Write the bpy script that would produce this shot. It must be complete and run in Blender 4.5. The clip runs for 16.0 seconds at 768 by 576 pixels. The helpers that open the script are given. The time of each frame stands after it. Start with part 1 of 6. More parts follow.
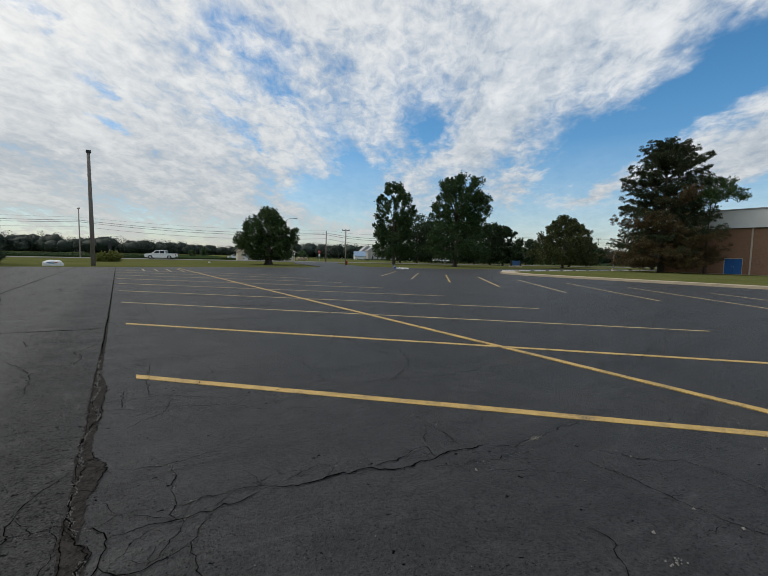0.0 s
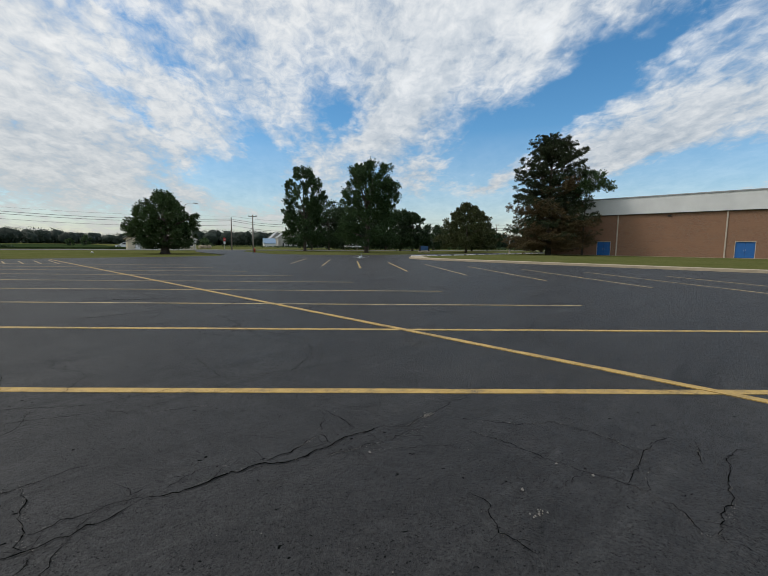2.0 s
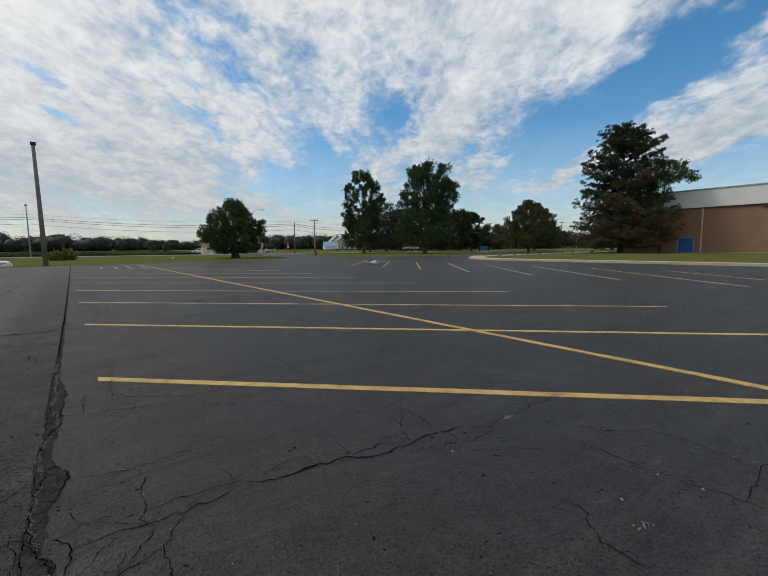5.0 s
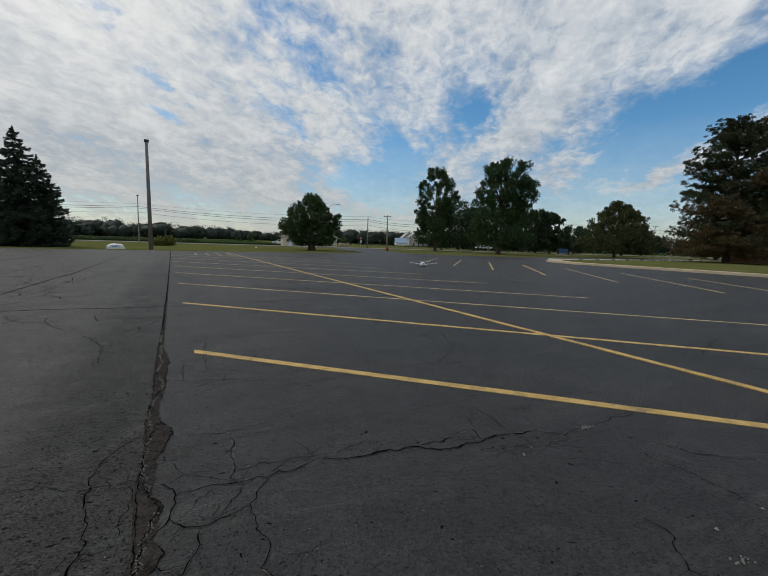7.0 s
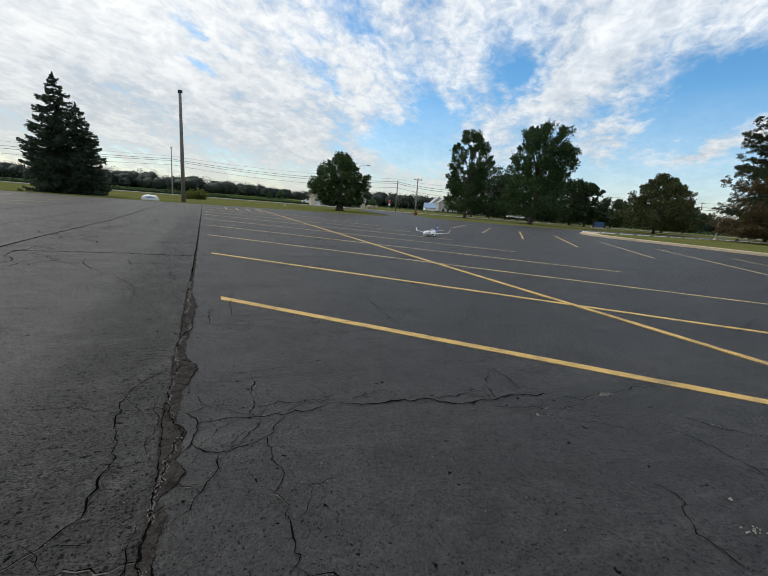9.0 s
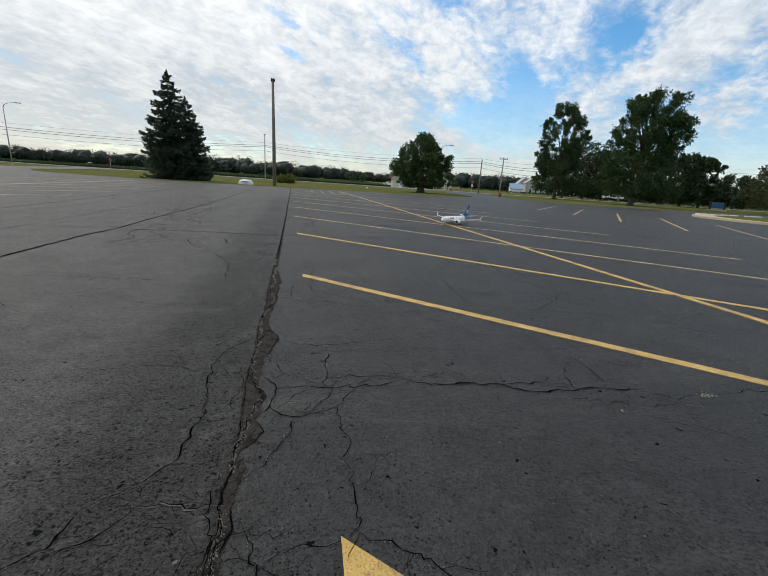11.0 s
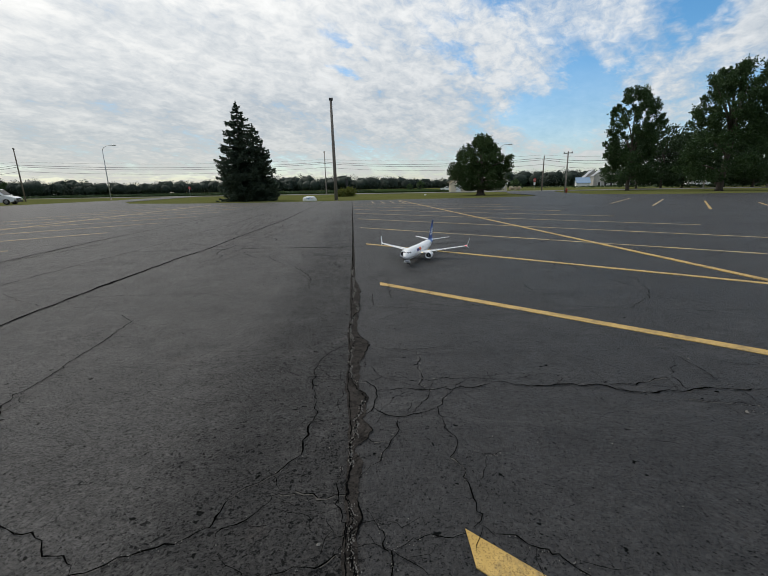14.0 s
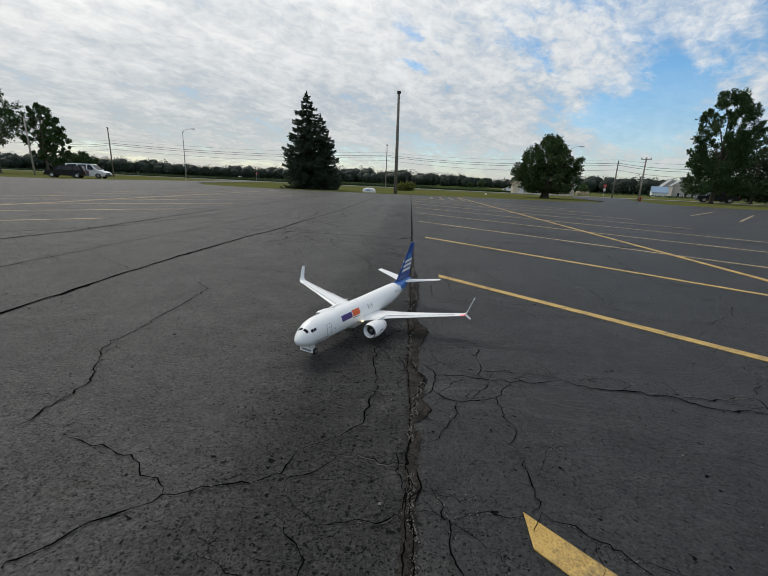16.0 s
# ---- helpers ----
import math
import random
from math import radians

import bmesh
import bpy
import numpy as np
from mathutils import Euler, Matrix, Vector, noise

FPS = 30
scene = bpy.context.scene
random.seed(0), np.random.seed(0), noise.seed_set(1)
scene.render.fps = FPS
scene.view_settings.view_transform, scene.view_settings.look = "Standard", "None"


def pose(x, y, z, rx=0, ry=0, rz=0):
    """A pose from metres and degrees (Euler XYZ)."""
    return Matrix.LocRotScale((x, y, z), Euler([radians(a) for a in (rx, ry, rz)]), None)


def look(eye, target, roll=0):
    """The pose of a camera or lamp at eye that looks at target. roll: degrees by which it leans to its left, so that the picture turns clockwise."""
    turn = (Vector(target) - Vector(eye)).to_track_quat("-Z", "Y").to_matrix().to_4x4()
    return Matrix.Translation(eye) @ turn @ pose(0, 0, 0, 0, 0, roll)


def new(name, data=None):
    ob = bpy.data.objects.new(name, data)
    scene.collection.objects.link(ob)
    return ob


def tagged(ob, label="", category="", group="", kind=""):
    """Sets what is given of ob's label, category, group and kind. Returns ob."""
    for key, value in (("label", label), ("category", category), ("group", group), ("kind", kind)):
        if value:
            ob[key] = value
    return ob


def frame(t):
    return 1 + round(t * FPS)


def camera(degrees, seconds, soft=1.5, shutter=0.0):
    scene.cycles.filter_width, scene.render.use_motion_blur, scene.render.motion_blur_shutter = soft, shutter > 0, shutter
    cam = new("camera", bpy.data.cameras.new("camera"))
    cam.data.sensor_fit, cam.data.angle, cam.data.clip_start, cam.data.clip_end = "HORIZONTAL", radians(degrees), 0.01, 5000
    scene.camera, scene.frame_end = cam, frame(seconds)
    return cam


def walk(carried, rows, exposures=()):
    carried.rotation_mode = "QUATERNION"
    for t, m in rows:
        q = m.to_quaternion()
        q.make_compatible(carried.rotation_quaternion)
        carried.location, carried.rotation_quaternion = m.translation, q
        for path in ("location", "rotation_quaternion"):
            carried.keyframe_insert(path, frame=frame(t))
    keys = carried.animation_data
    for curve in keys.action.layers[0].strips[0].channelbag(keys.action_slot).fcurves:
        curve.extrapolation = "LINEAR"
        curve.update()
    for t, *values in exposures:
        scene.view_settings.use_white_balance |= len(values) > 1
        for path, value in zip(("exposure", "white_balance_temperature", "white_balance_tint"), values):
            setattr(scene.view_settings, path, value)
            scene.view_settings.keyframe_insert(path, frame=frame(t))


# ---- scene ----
cam = camera(87.16, 16.0, soft=0.7)
walk(cam, [
    (0.0, pose(0.030, 0.019, 1.290, 85.68, -1.17, -33.92)),
    (0.5, pose(0.039, -0.003, 1.289, 85.63, -1.78, -38.50)),
    (1.0, pose(0.108, -0.035, 1.293, 84.82, -1.50, -41.80)),
    (1.5, pose(0.164, -0.051, 1.286, 84.33, -1.03, -44.44)),
    (2.0, pose(0.170, -0.051, 1.292, 83.94, -0.48, -46.21)),
    (2.5, pose(0.162, -0.047, 1.297, 83.86, -0.09, -46.66)),
    (3.0, pose(0.164, -0.033, 1.289, 83.94, 0.02, -46.22)),
    (3.2, pose(0.147, -0.018, 1.288, 83.88, 0.02, -46.15)),
    (5.3, pose(0.037, 0.041, 1.274, 84.47, 0.49, -36.25)),
    (5.5, pose(0.026, 0.035, 1.281, 84.71, 0.29, -35.07)),
    (6.0, pose(0.005, 0.047, 1.277, 85.01, -0.31, -32.77)),
    (6.5, pose(-0.012, 0.051, 1.269, 84.65, -1.04, -30.17)),
    (7.0, pose(-0.028, 0.036, 1.255, 83.67, -1.68, -28.14)),
    (7.5, pose(-0.031, 0.035, 1.245, 82.45, -2.46, -26.95)),
    (8.0, pose(-0.031, 0.037, 1.228, 81.57, -3.07, -26.59)),
    (8.5, pose(-0.034, 0.041, 1.203, 80.38, -3.78, -26.38)),
    (9.0, pose(-0.002, 0.038, 1.174, 78.44, -4.34, -24.13)),
    (9.5, pose(0.039, 0.028, 1.159, 76.46, -4.93, -20.96)),
    (10.0, pose(0.046, 0.026, 1.151, 75.24, -4.99, -17.60)),
    (10.2, pose(0.045, 0.035, 1.149, 74.93, -4.93, -16.34)),
    (12.5, pose(0.017, 0.028, 1.165, 77.09, -0.29, -8.86)),
    (13.0, pose(-0.021, 0.029, 1.166, 77.37, -0.03, -7.20)),
    (13.5, pose(-0.089, 0.017, 1.163, 76.34, 0.71, -5.98)),
    (14.0, pose(-0.147, -0.020, 1.155, 76.11, 1.12, -5.05)),
    (14.5, pose(-0.158, -0.049, 1.142, 76.26, 0.22, -3.21)),
    (15.0, pose(-0.174, -0.062, 1.127, 76.13, -1.09, -1.11)),
    (15.5, pose(-0.221, -0.079, 1.106, 75.25, -2.03, 0.78)),
    (16.0, pose(-0.256, -0.086, 1.101, 75.36, -2.30, 3.04)),
], exposures=[(0.0, -0.12), (1.0, -0.05), (3.0, -0.06), (5.5, -0.20), (6.5, -0.30), (7.0, -0.30), (8.0, -0.12), (9.0, 0.20), (10.0, 0.30), (12.5, 0.02), (14.0, 0.0), (16.0, -0.04)])

# ---- world, sun ----
SUN_AZ, SUN_EL = radians(-42.0), radians(48.0)
world = bpy.data.worlds.new("sky")
scene.world = world
world.use_nodes = True
scene.view_settings.exposure = 0.0


def build_sky():
    nt = world.node_tree
    nt.nodes.clear()
    N, L = nt.nodes.new, nt.links.new

    def math_node(op, a, b=None, c=None):
        n = N("ShaderNodeMath")
        n.operation = op
        for k, v in enumerate((a, b, c)):
            if v is None:
                continue
            if isinstance(v, (int, float)):
                n.inputs[k].default_value = v
            else:
                L(v, n.inputs[k])
        return n.outputs[0]

    sky = N("ShaderNodeTexSky")
    sky.sky_type = "NISHITA"
    sky.sun_disc = False
    sky.sun_elevation = SUN_EL
    sky.sun_rotation = SUN_AZ
    sky.air_density, sky.dust_density, sky.ozone_density = 1.0, 0.4, 2.5
    hsv = N("ShaderNodeHueSaturation")
    hsv.inputs["Saturation"].default_value = 1.29
    hsv.inputs["Value"].default_value = 1.0
    hsv.inputs["Hue"].default_value = 0.493
    L(sky.outputs[0], hsv.inputs["Color"])
    blue = N("ShaderNodeBackground")
    blue.inputs["Strength"].default_value = 0.140
    L(hsv.outputs[0], blue.inputs["Color"])

    co = N("ShaderNodeTexCoord")
    sep = N("ShaderNodeSeparateXYZ")
    L(co.outputs["Generated"], sep.inputs[0])
    x, y, z = sep.outputs
    up = math_node("MAXIMUM", z, 0.0)
    # the cloud sheet: a plane over the place; p runs along the wind, q across it
    wind = radians(38.0)
    ahead = math_node("ADD", math_node("MULTIPLY", x, math.sin(wind)), math_node("MULTIPLY", y, math.cos(wind)))
    aside = math_node("SUBTRACT", math_node("MULTIPLY", x, math.cos(wind)), math_node("MULTIPLY", y, math.sin(wind)))
    den, thick = math_node("ADD", up, 0.12), math_node("ADD", up, 0.26)
    along, across = math_node("DIVIDE", ahead, thick), math_node("DIVIDE", aside, thick)

    def cells(su, sv, scale, detail, rough, seed, distort=0.0):
        comb = N("ShaderNodeCombineXYZ")
        L(math_node("MULTIPLY", along, su), comb.inputs[0])
        L(math_node("MULTIPLY", across, sv), comb.inputs[1])
        comb.inputs[2].default_value = seed
        n = N("ShaderNodeTexNoise")
        n.inputs["Scale"].default_value = scale
        n.inputs["Detail"].default_value = detail
        n.inputs["Roughness"].default_value = rough
        n.inputs["Distortion"].default_value = distort
        L(comb.outputs[0], n.inputs["Vector"])
        return n.outputs["Fac"]

    streak = cells(0.42, 1.0, 3.4, 6.0, 0.62, 7.1, 0.5)
    mid = cells(0.9, 1.0, 6.5, 5.0, 0.6, 3.3, 0.4)
    fine = cells(0.8, 1.0, 21.0, 5.0, 0.6, 1.7, 0.5)
    curl = cells(0.8, 1.0, 3.6, 4.0, 0.6, 9.4, 0.3)
    p = math_node("MULTIPLY_ADD", math_node("SUBTRACT", mid, 0.5), 0.9, math_node("DIVIDE", ahead, den))
    q = math_node("MULTIPLY_ADD", math_node("SUBTRACT", curl, 0.5), 0.75, math_node("DIVIDE", aside, den))
    # banks and gaps of the cloud sheet: place along and across the wind, half lengths, more or less cloud
    banks = [(1.5, -1.9, 2.6, 1.5, 0.30), (0.8, -4.2, 2.5, 2.0, 0.30), (1.31, -1.29, 0.14, 0.13, -0.36), (2.10, -1.58, 0.13, 0.08, -0.46), (1.80, -1.40, 0.18, 0.09, -0.36),
             (1.45, -0.63, 0.2, 0.12, -0.32), (1.85, -0.64, 0.2, 0.10, -0.32), (2.3, -0.95, 0.35, 0.06, -0.35), (2.30, 0.04, 0.40, 0.13, -0.40), (2.95, -0.38, 0.5, 0.17, -0.58),
             (3.8, -0.78, 0.8, 0.28, -0.55), (1.5, 0.50, 0.6, 0.36, 0.26), (2.35, 0.40, 0.55, 0.20, 0.38), (3.4, 0.78, 0.5, 0.12, 0.24), (1.85, 1.22, 0.65, 0.18, -0.66),
             (2.75, 1.08, 0.6, 0.26, -0.60), (2.2, 1.95, 0.8, 0.30, 0.46), (3.5, 1.44, 0.35, 0.10, 0.36), (2.7, 2.75, 0.7, 0.42, -0.50), (4.8, 1.9, 1.4, 1.2, -0.42)]
    cover = math_node("ADD", math_node("MULTIPLY_ADD", streak, 1.05, -0.525 + 0.09), math_node("ADD", math_node("MULTIPLY_ADD", mid, 0.62, -0.31), math_node("MULTIPLY_ADD", fine, 0.54, -0.27)))
    for bp, bq, lp, lq, amount in banks:
        dp = math_node("MULTIPLY", math_node("SUBTRACT", p, bp), 1.0 / lp)
        dq = math_node("MULTIPLY", math_node("SUBTRACT", q, bq), 1.0 / lq)
        rr = math_node("ADD", math_node("MULTIPLY", dp, dp), math_node("MULTIPLY", dq, dq))
        cover = math_node("MULTIPLY_ADD", math_node("EXPONENT", math_node("MULTIPLY", rr, -1.0)), amount, cover)
    ramp = N("ShaderNodeMapRange")
    ramp.interpolation_type = "SMOOTHSTEP"
    ramp.inputs["From Min"].default_value = -0.30
    ramp.inputs["From Max"].default_value = 0.33
    L(cover, ramp.inputs["Value"])
    # thin veil low over the horizon
    haze = N("ShaderNodeMapRange")
    haze.inputs["From Min"].default_value, haze.inputs["From Max"].default_value = 0.0, 0.26
    haze.inputs["To Min"].default_value, haze.inputs["To Max"].default_value = 0.58, 0.0
    L(up, haze.inputs["Value"])
    mask = math_node("MAXIMUM", math_node("MULTIPLY", ramp.outputs[0], 0.93), math_node("MULTIPLY", haze.outputs[0], 1.0))

    tone = N("ShaderNodeMapRange")
    tone.inputs["From Min"].default_value, tone.inputs["From Max"].default_value = 0.32, 0.68
    tone.inputs["To Min"].default_value, tone.inputs["To Max"].default_value = 0.57, 1.00
    L(math_node("ADD", math_node("MULTIPLY", fine, 0.28), math_node("ADD", math_node("MULTIPLY", mid, 0.36), math_node("MULTIPLY", streak, 0.36))), tone.inputs["Value"])
    # brighter round the veiled sun
    sx, sy, sz = math.sin(SUN_AZ) * math.cos(SUN_EL), math.cos(SUN_AZ) * math.cos(SUN_EL), math.sin(SUN_EL)
    dot = math_node("ADD", math_node("MULTIPLY", x, sx), math_node("MULTIPLY_ADD", y, sy, math_node("MULTIPLY", z, sz)))
    halo = math_node("MULTIPLY", math_node("POWER", math_node("MAXIMUM", dot, 0.0), 7.0), 0.42)
    low = N("ShaderNodeMapRange")
    low.inputs["From Min"].default_value, low.inputs["From Max"].default_value = 0.0, 0.34
    low.inputs["To Min"].default_value, low.inputs["To Max"].default_value = 0.66, 1.06
    L(up, low.inputs["Value"])
    glow = math_node("MULTIPLY", math_node("ADD", tone.outputs[0], halo), low.outputs[0])
    tint = N("ShaderNodeMix")
    tint.data_type = "RGBA"
    tint.inputs["A"].default_value = (0.70, 0.81, 0.93, 1)
    tint.inputs["B"].default_value = (0.955, 0.98, 0.995, 1)
    warm = N("ShaderNodeMapRange")
    warm.inputs["From Min"].default_value, warm.inputs["From Max"].default_value = 0.62, 0.86
    L(tone.outputs[0], warm.inputs["Value"])
    L(warm.outputs[0], tint.inputs["Factor"])
    creamy = N("ShaderNodeMix")
    creamy.data_type = "RGBA"
    creamy.inputs["B"].default_value = (1.0, 0.93, 0.80, 1)
    L(math_node("MULTIPLY", math_node("POWER", math_node("MAXIMUM", dot, 0.0), 2.6), 0.65), creamy.inputs["Factor"])
    L(tint.outputs["Result"], creamy.inputs["A"])
    white = N("ShaderNodeBackground")
    L(creamy.outputs["Result"], white.inputs["Color"])
    L(glow, white.inputs["Strength"])
    mix = N("ShaderNodeMixShader")
    L(mask, mix.inputs[0])
    L(blue.outputs[0], mix.inputs[1])
    L(white.outputs[0], mix.inputs[2])
    out = N("ShaderNodeOutputWorld")
    L(mix.outputs[0], out.inputs["Surface"])


build_sky()
sun_data = bpy.data.lights.new("sun", "SUN")
sun_data.energy, sun_data.angle, sun_data.color = 1.3, radians(12.0), (1.0, 0.95, 0.88)
sun = new("sun", sun_data)
sun.matrix_world = look((math.sin(SUN_AZ) * math.cos(SUN_EL) * 200, math.cos(SUN_AZ) * math.cos(SUN_EL) * 200, math.sin(SUN_EL) * 200), (0, 0, 0))


# ---- materials ----
class Mat:
    """A node material under construction."""

    def __init__(self, name):
        self.m = bpy.data.materials.new(name)
        self.m.use_nodes = True
        self.nt = self.m.node_tree
        self.bsdf = self.nt.nodes["Principled BSDF"]
        self.co = None

    def node(self, kind):
        return self.nt.nodes.new(kind)

    def link(self, a, b):
        self.nt.links.new(a, b)

    def coords(self):
        if self.co is None:
            self.co = self.node("ShaderNodeTexCoord").outputs["Object"]
        return self.co

    def scaled(self, sx, sy, sz):
        n = self.node("ShaderNodeMapping")
        n.inputs["Scale"].default_value = (sx, sy, sz)
        self.link(self.coords(), n.inputs["Vector"])
        return n.outputs[0]

    def noise(self, scale, detail=4.0, rough=0.55, distort=0.0, vec=None):
        n = self.node("ShaderNodeTexNoise")
        n.inputs["Scale"].default_value, n.inputs["Detail"].default_value = scale, detail
        n.inputs["Roughness"].default_value, n.inputs["Distortion"].default_value = rough, distort
        self.link(vec or self.coords(), n.inputs["Vector"])
        return n.outputs["Fac"]

    def voronoi(self, scale, feature="F1", vec=None):
        n = self.node("ShaderNodeTexVoronoi")
        n.feature = feature
        n.inputs["Scale"].default_value = scale
        self.link(vec or self.coords(), n.inputs["Vector"])
        return n.outputs["Distance"]

    def span(self, value, a, b, c=0.0, d=1.0):
        n = self.node("ShaderNodeMapRange")
        for key, v in (("From Min", a), ("From Max", b), ("To Min", c), ("To Max", d)):
            n.inputs[key].default_value = v
        self.link(value, n.inputs["Value"])
        return n.outputs[0]

    def calc(self, op, a, b):
        n = self.node("ShaderNodeMath")
        n.operation = op
        for k, v in enumerate((a, b)):
            if isinstance(v, (int, float)):
                n.inputs[k].default_value = v
            else:
                self.link(v, n.inputs[k])
        return n.outputs[0]

    def mix(self, fac, a, b, blend="MIX"):
        n = self.node("ShaderNodeMix")
        n.data_type, n.blend_type = "RGBA", blend
        if isinstance(fac, (int, float)):
            n.inputs["Factor"].default_value = fac
        else:
            self.link(fac, n.inputs["Factor"])
        for key, v in (("A", a), ("B", b)):
            if isinstance(v, tuple):
                n.inputs[key].default_value = (*v, 1)
            else:
                self.link(v, n.inputs[key])
        return n.outputs["Result"]

    def bump(self, height, strength=0.3, distance=0.01):
        n = self.node("ShaderNodeBump")
        n.inputs["Strength"].default_value, n.inputs["Distance"].default_value = strength, distance
        self.link(height, n.inputs["Height"])
        self.link(n.outputs[0], self.bsdf.inputs["Normal"])

    def done(self, color, rough=0.6, metal=0.0, spec=None):
        for key, v in (("Base Color", color), ("Roughness", rough), ("Metallic", metal)):
            if isinstance(v, tuple):
                self.bsdf.inputs[key].default_value = (*v, 1)
            elif isinstance(v, (int, float)):
                self.bsdf.inputs[key].default_value = v
            else:
                self.link(v, self.bsdf.inputs[key])
        if spec is not None:
            self.bsdf.inputs["Specular IOR Level"].default_value = spec
        return self.m


def plain(name, color, rough=0.5, metal=0.0, vary=0.12, scale=6.0, spec=None, grain=None):
    """A paint, plastic or metal with slight blotches of wear."""
    s = Mat(name)
    n = s.noise(scale, 4)
    dark = tuple(c * (1 - vary) for c in color)
    light = tuple(min(1, c * (1 + vary)) for c in color)
    col = s.mix(s.span(n, 0.3, 0.7), dark, light)
    if grain:
        s.bump(s.noise(grain, 3), 0.2, 0.004)
    return s.done(col, s.span(n, 0.3, 0.7, rough * 0.85, min(1, rough * 1.15)), metal, spec)


def pits(s, scale, wobble, share, reach):
    """Small ragged hollows in a share of the cells of a net."""
    w = s.node("ShaderNodeTexNoise")
    w.inputs["Scale"].default_value, w.inputs["Detail"].default_value = scale * 1.6, 1.0
    s.link(s.coords(), w.inputs["Vector"])
    shift = s.node("ShaderNodeVectorMath")
    shift.operation = "MULTIPLY_ADD"
    shift.inputs[1].default_value = (wobble * 3, wobble * 3, 0)
    s.link(w.outputs["Color"], shift.inputs[0])
    s.link(s.coords(), shift.inputs[2])
    v = s.node("ShaderNodeTexVoronoi")
    v.inputs["Scale"].default_value = scale
    s.link(shift.outputs[0], v.inputs["Vector"])
    pick = s.node("ShaderNodeSeparateColor")
    s.link(v.outputs["Color"], pick.inputs[0])
    chosen = s.calc("LESS_THAN", pick.outputs[0], share)
    size = s.span(pick.outputs[1], 0, 1, reach * 0.6, reach * 1.25)
    inside = s.span(s.calc("SUBTRACT", size, v.outputs["Distance"]), 0.0, 0.07)
    return s.calc("MULTIPLY", inside, chosen)


def asphalt_material():
    s = Mat("asphalt")
    pos = s.node("ShaderNodeSeparateXYZ")
    s.link(s.coords(), pos.inputs[0])
    # distance from the seam, which drifts aside along the lane
    off = s.calc("SUBTRACT", s.calc("ADD", pos.outputs[0], 0.18), s.calc("MULTIPLY", pos.outputs[1], 0.0112))
    wob = s.calc("ADD", off, s.calc("MULTIPLY", s.calc("SUBTRACT", s.noise(0.9, 4), 0.5), 0.30))
    stalls = s.span(off, 0.0, 0.05)                         # sealed bays on one side of the seam
    blotch, fine = s.noise(0.33, 5, 0.6), s.noise(105, 3, 0.62)
    smear = s.noise(1.0, 5, 0.6, 0.4, s.scaled(0.35, 1.6, 1.0))
    grit = s.voronoi(150)
    lane_col = s.mix(s.span(blotch, 0.3, 0.72), (0.052, 0.0491, 0.0462), (0.078, 0.0740, 0.0695))
    bay_col = s.mix(s.span(blotch, 0.3, 0.72), (0.0246, 0.0239, 0.0237), (0.0374, 0.0364, 0.0362))
    # a dark raveled strip beside the seam on the lane's side
    strip = s.calc("MULTIPLY", s.span(wob, -0.95, -0.55), s.span(pos.outputs[1], 26.0, 6.0, 0.2, 1.0))
    strip = s.calc("MULTIPLY", strip, s.span(s.noise(2.6, 6, 0.74), 0.29, 0.47))
    strip = s.calc("MULTIPLY", strip, s.span(stalls, 0.0, 1.0, 1.0, 0.0))
    lane_col = s.mix(s.calc("MULTIPLY", strip, 0.90), lane_col, (0.0245, 0.0233, 0.0222))
    col = s.mix(stalls, lane_col, bay_col)
    col = s.mix(s.calc("MULTIPLY", s.span(smear, 0.5, 0.75), 0.30), col, (0.066, 0.064, 0.060))
    col = s.mix(s.calc("MULTIPLY", s.span(s.noise(0.7, 4, 0.6, 0.8), 0.58, 0.75), 0.22), col, (0.0185, 0.0185, 0.018))
    # tar smears and scuffs drawn out along the way the cars turn
    turned = s.node("ShaderNodeMapping")
    turned.inputs["Rotation"].default_value = (0, 0, radians(-38))
    turned.inputs["Scale"].default_value = (0.28, 2.4, 1.0)
    s.link(s.coords(), turned.inputs["Vector"])
    tar = s.noise(0.9, 6, 0.68, 1.2, turned.outputs[0])
    col = s.mix(s.calc("MULTIPLY", s.span(tar, 0.57, 0.66), s.span(stalls, 0, 1, 0.3, 0.75)), col, (0.0145, 0.0143, 0.014))
    col = s.mix(s.calc("MULTIPLY", s.span(tar, 0.45, 0.30), 0.5), col, (0.062, 0.061, 0.058))
    patchy = s.noise(1.7, 4, 0.6)
    col = s.mix(s.calc("MULTIPLY", s.span(patchy, 0.55, 0.75), 0.25), col, (0.023, 0.0226, 0.022))
    rust = s.calc("MULTIPLY", s.span(s.noise(3.1, 5, 0.7), 0.6, 0.78), s.span(stalls, 0, 1, 0.45, 0.15))
    col = s.mix(rust, col, (0.052, 0.036, 0.028))
    col = s.mix(1.0, col, s.span(s.noise(6.5, 6, 0.78), 0.36, 0.64, 0.82, 1.20), "MULTIPLY")
    col = s.mix(1.0, col, s.span(s.noise(2.3, 6, 0.72, 0.6), 0.34, 0.66, 0.82, 1.20), "MULTIPLY")
    col = s.mix(1.0, col, s.span(s.noise(19, 5, 0.8, 0.3), 0.36, 0.64, 0.80, 1.22), "MULTIPLY")
    # stone tops worn pale in the binder, each a cell of a jittered net, and the pits where stones came out
    stone = s.noise(62, 3, 0.7, 0.4)
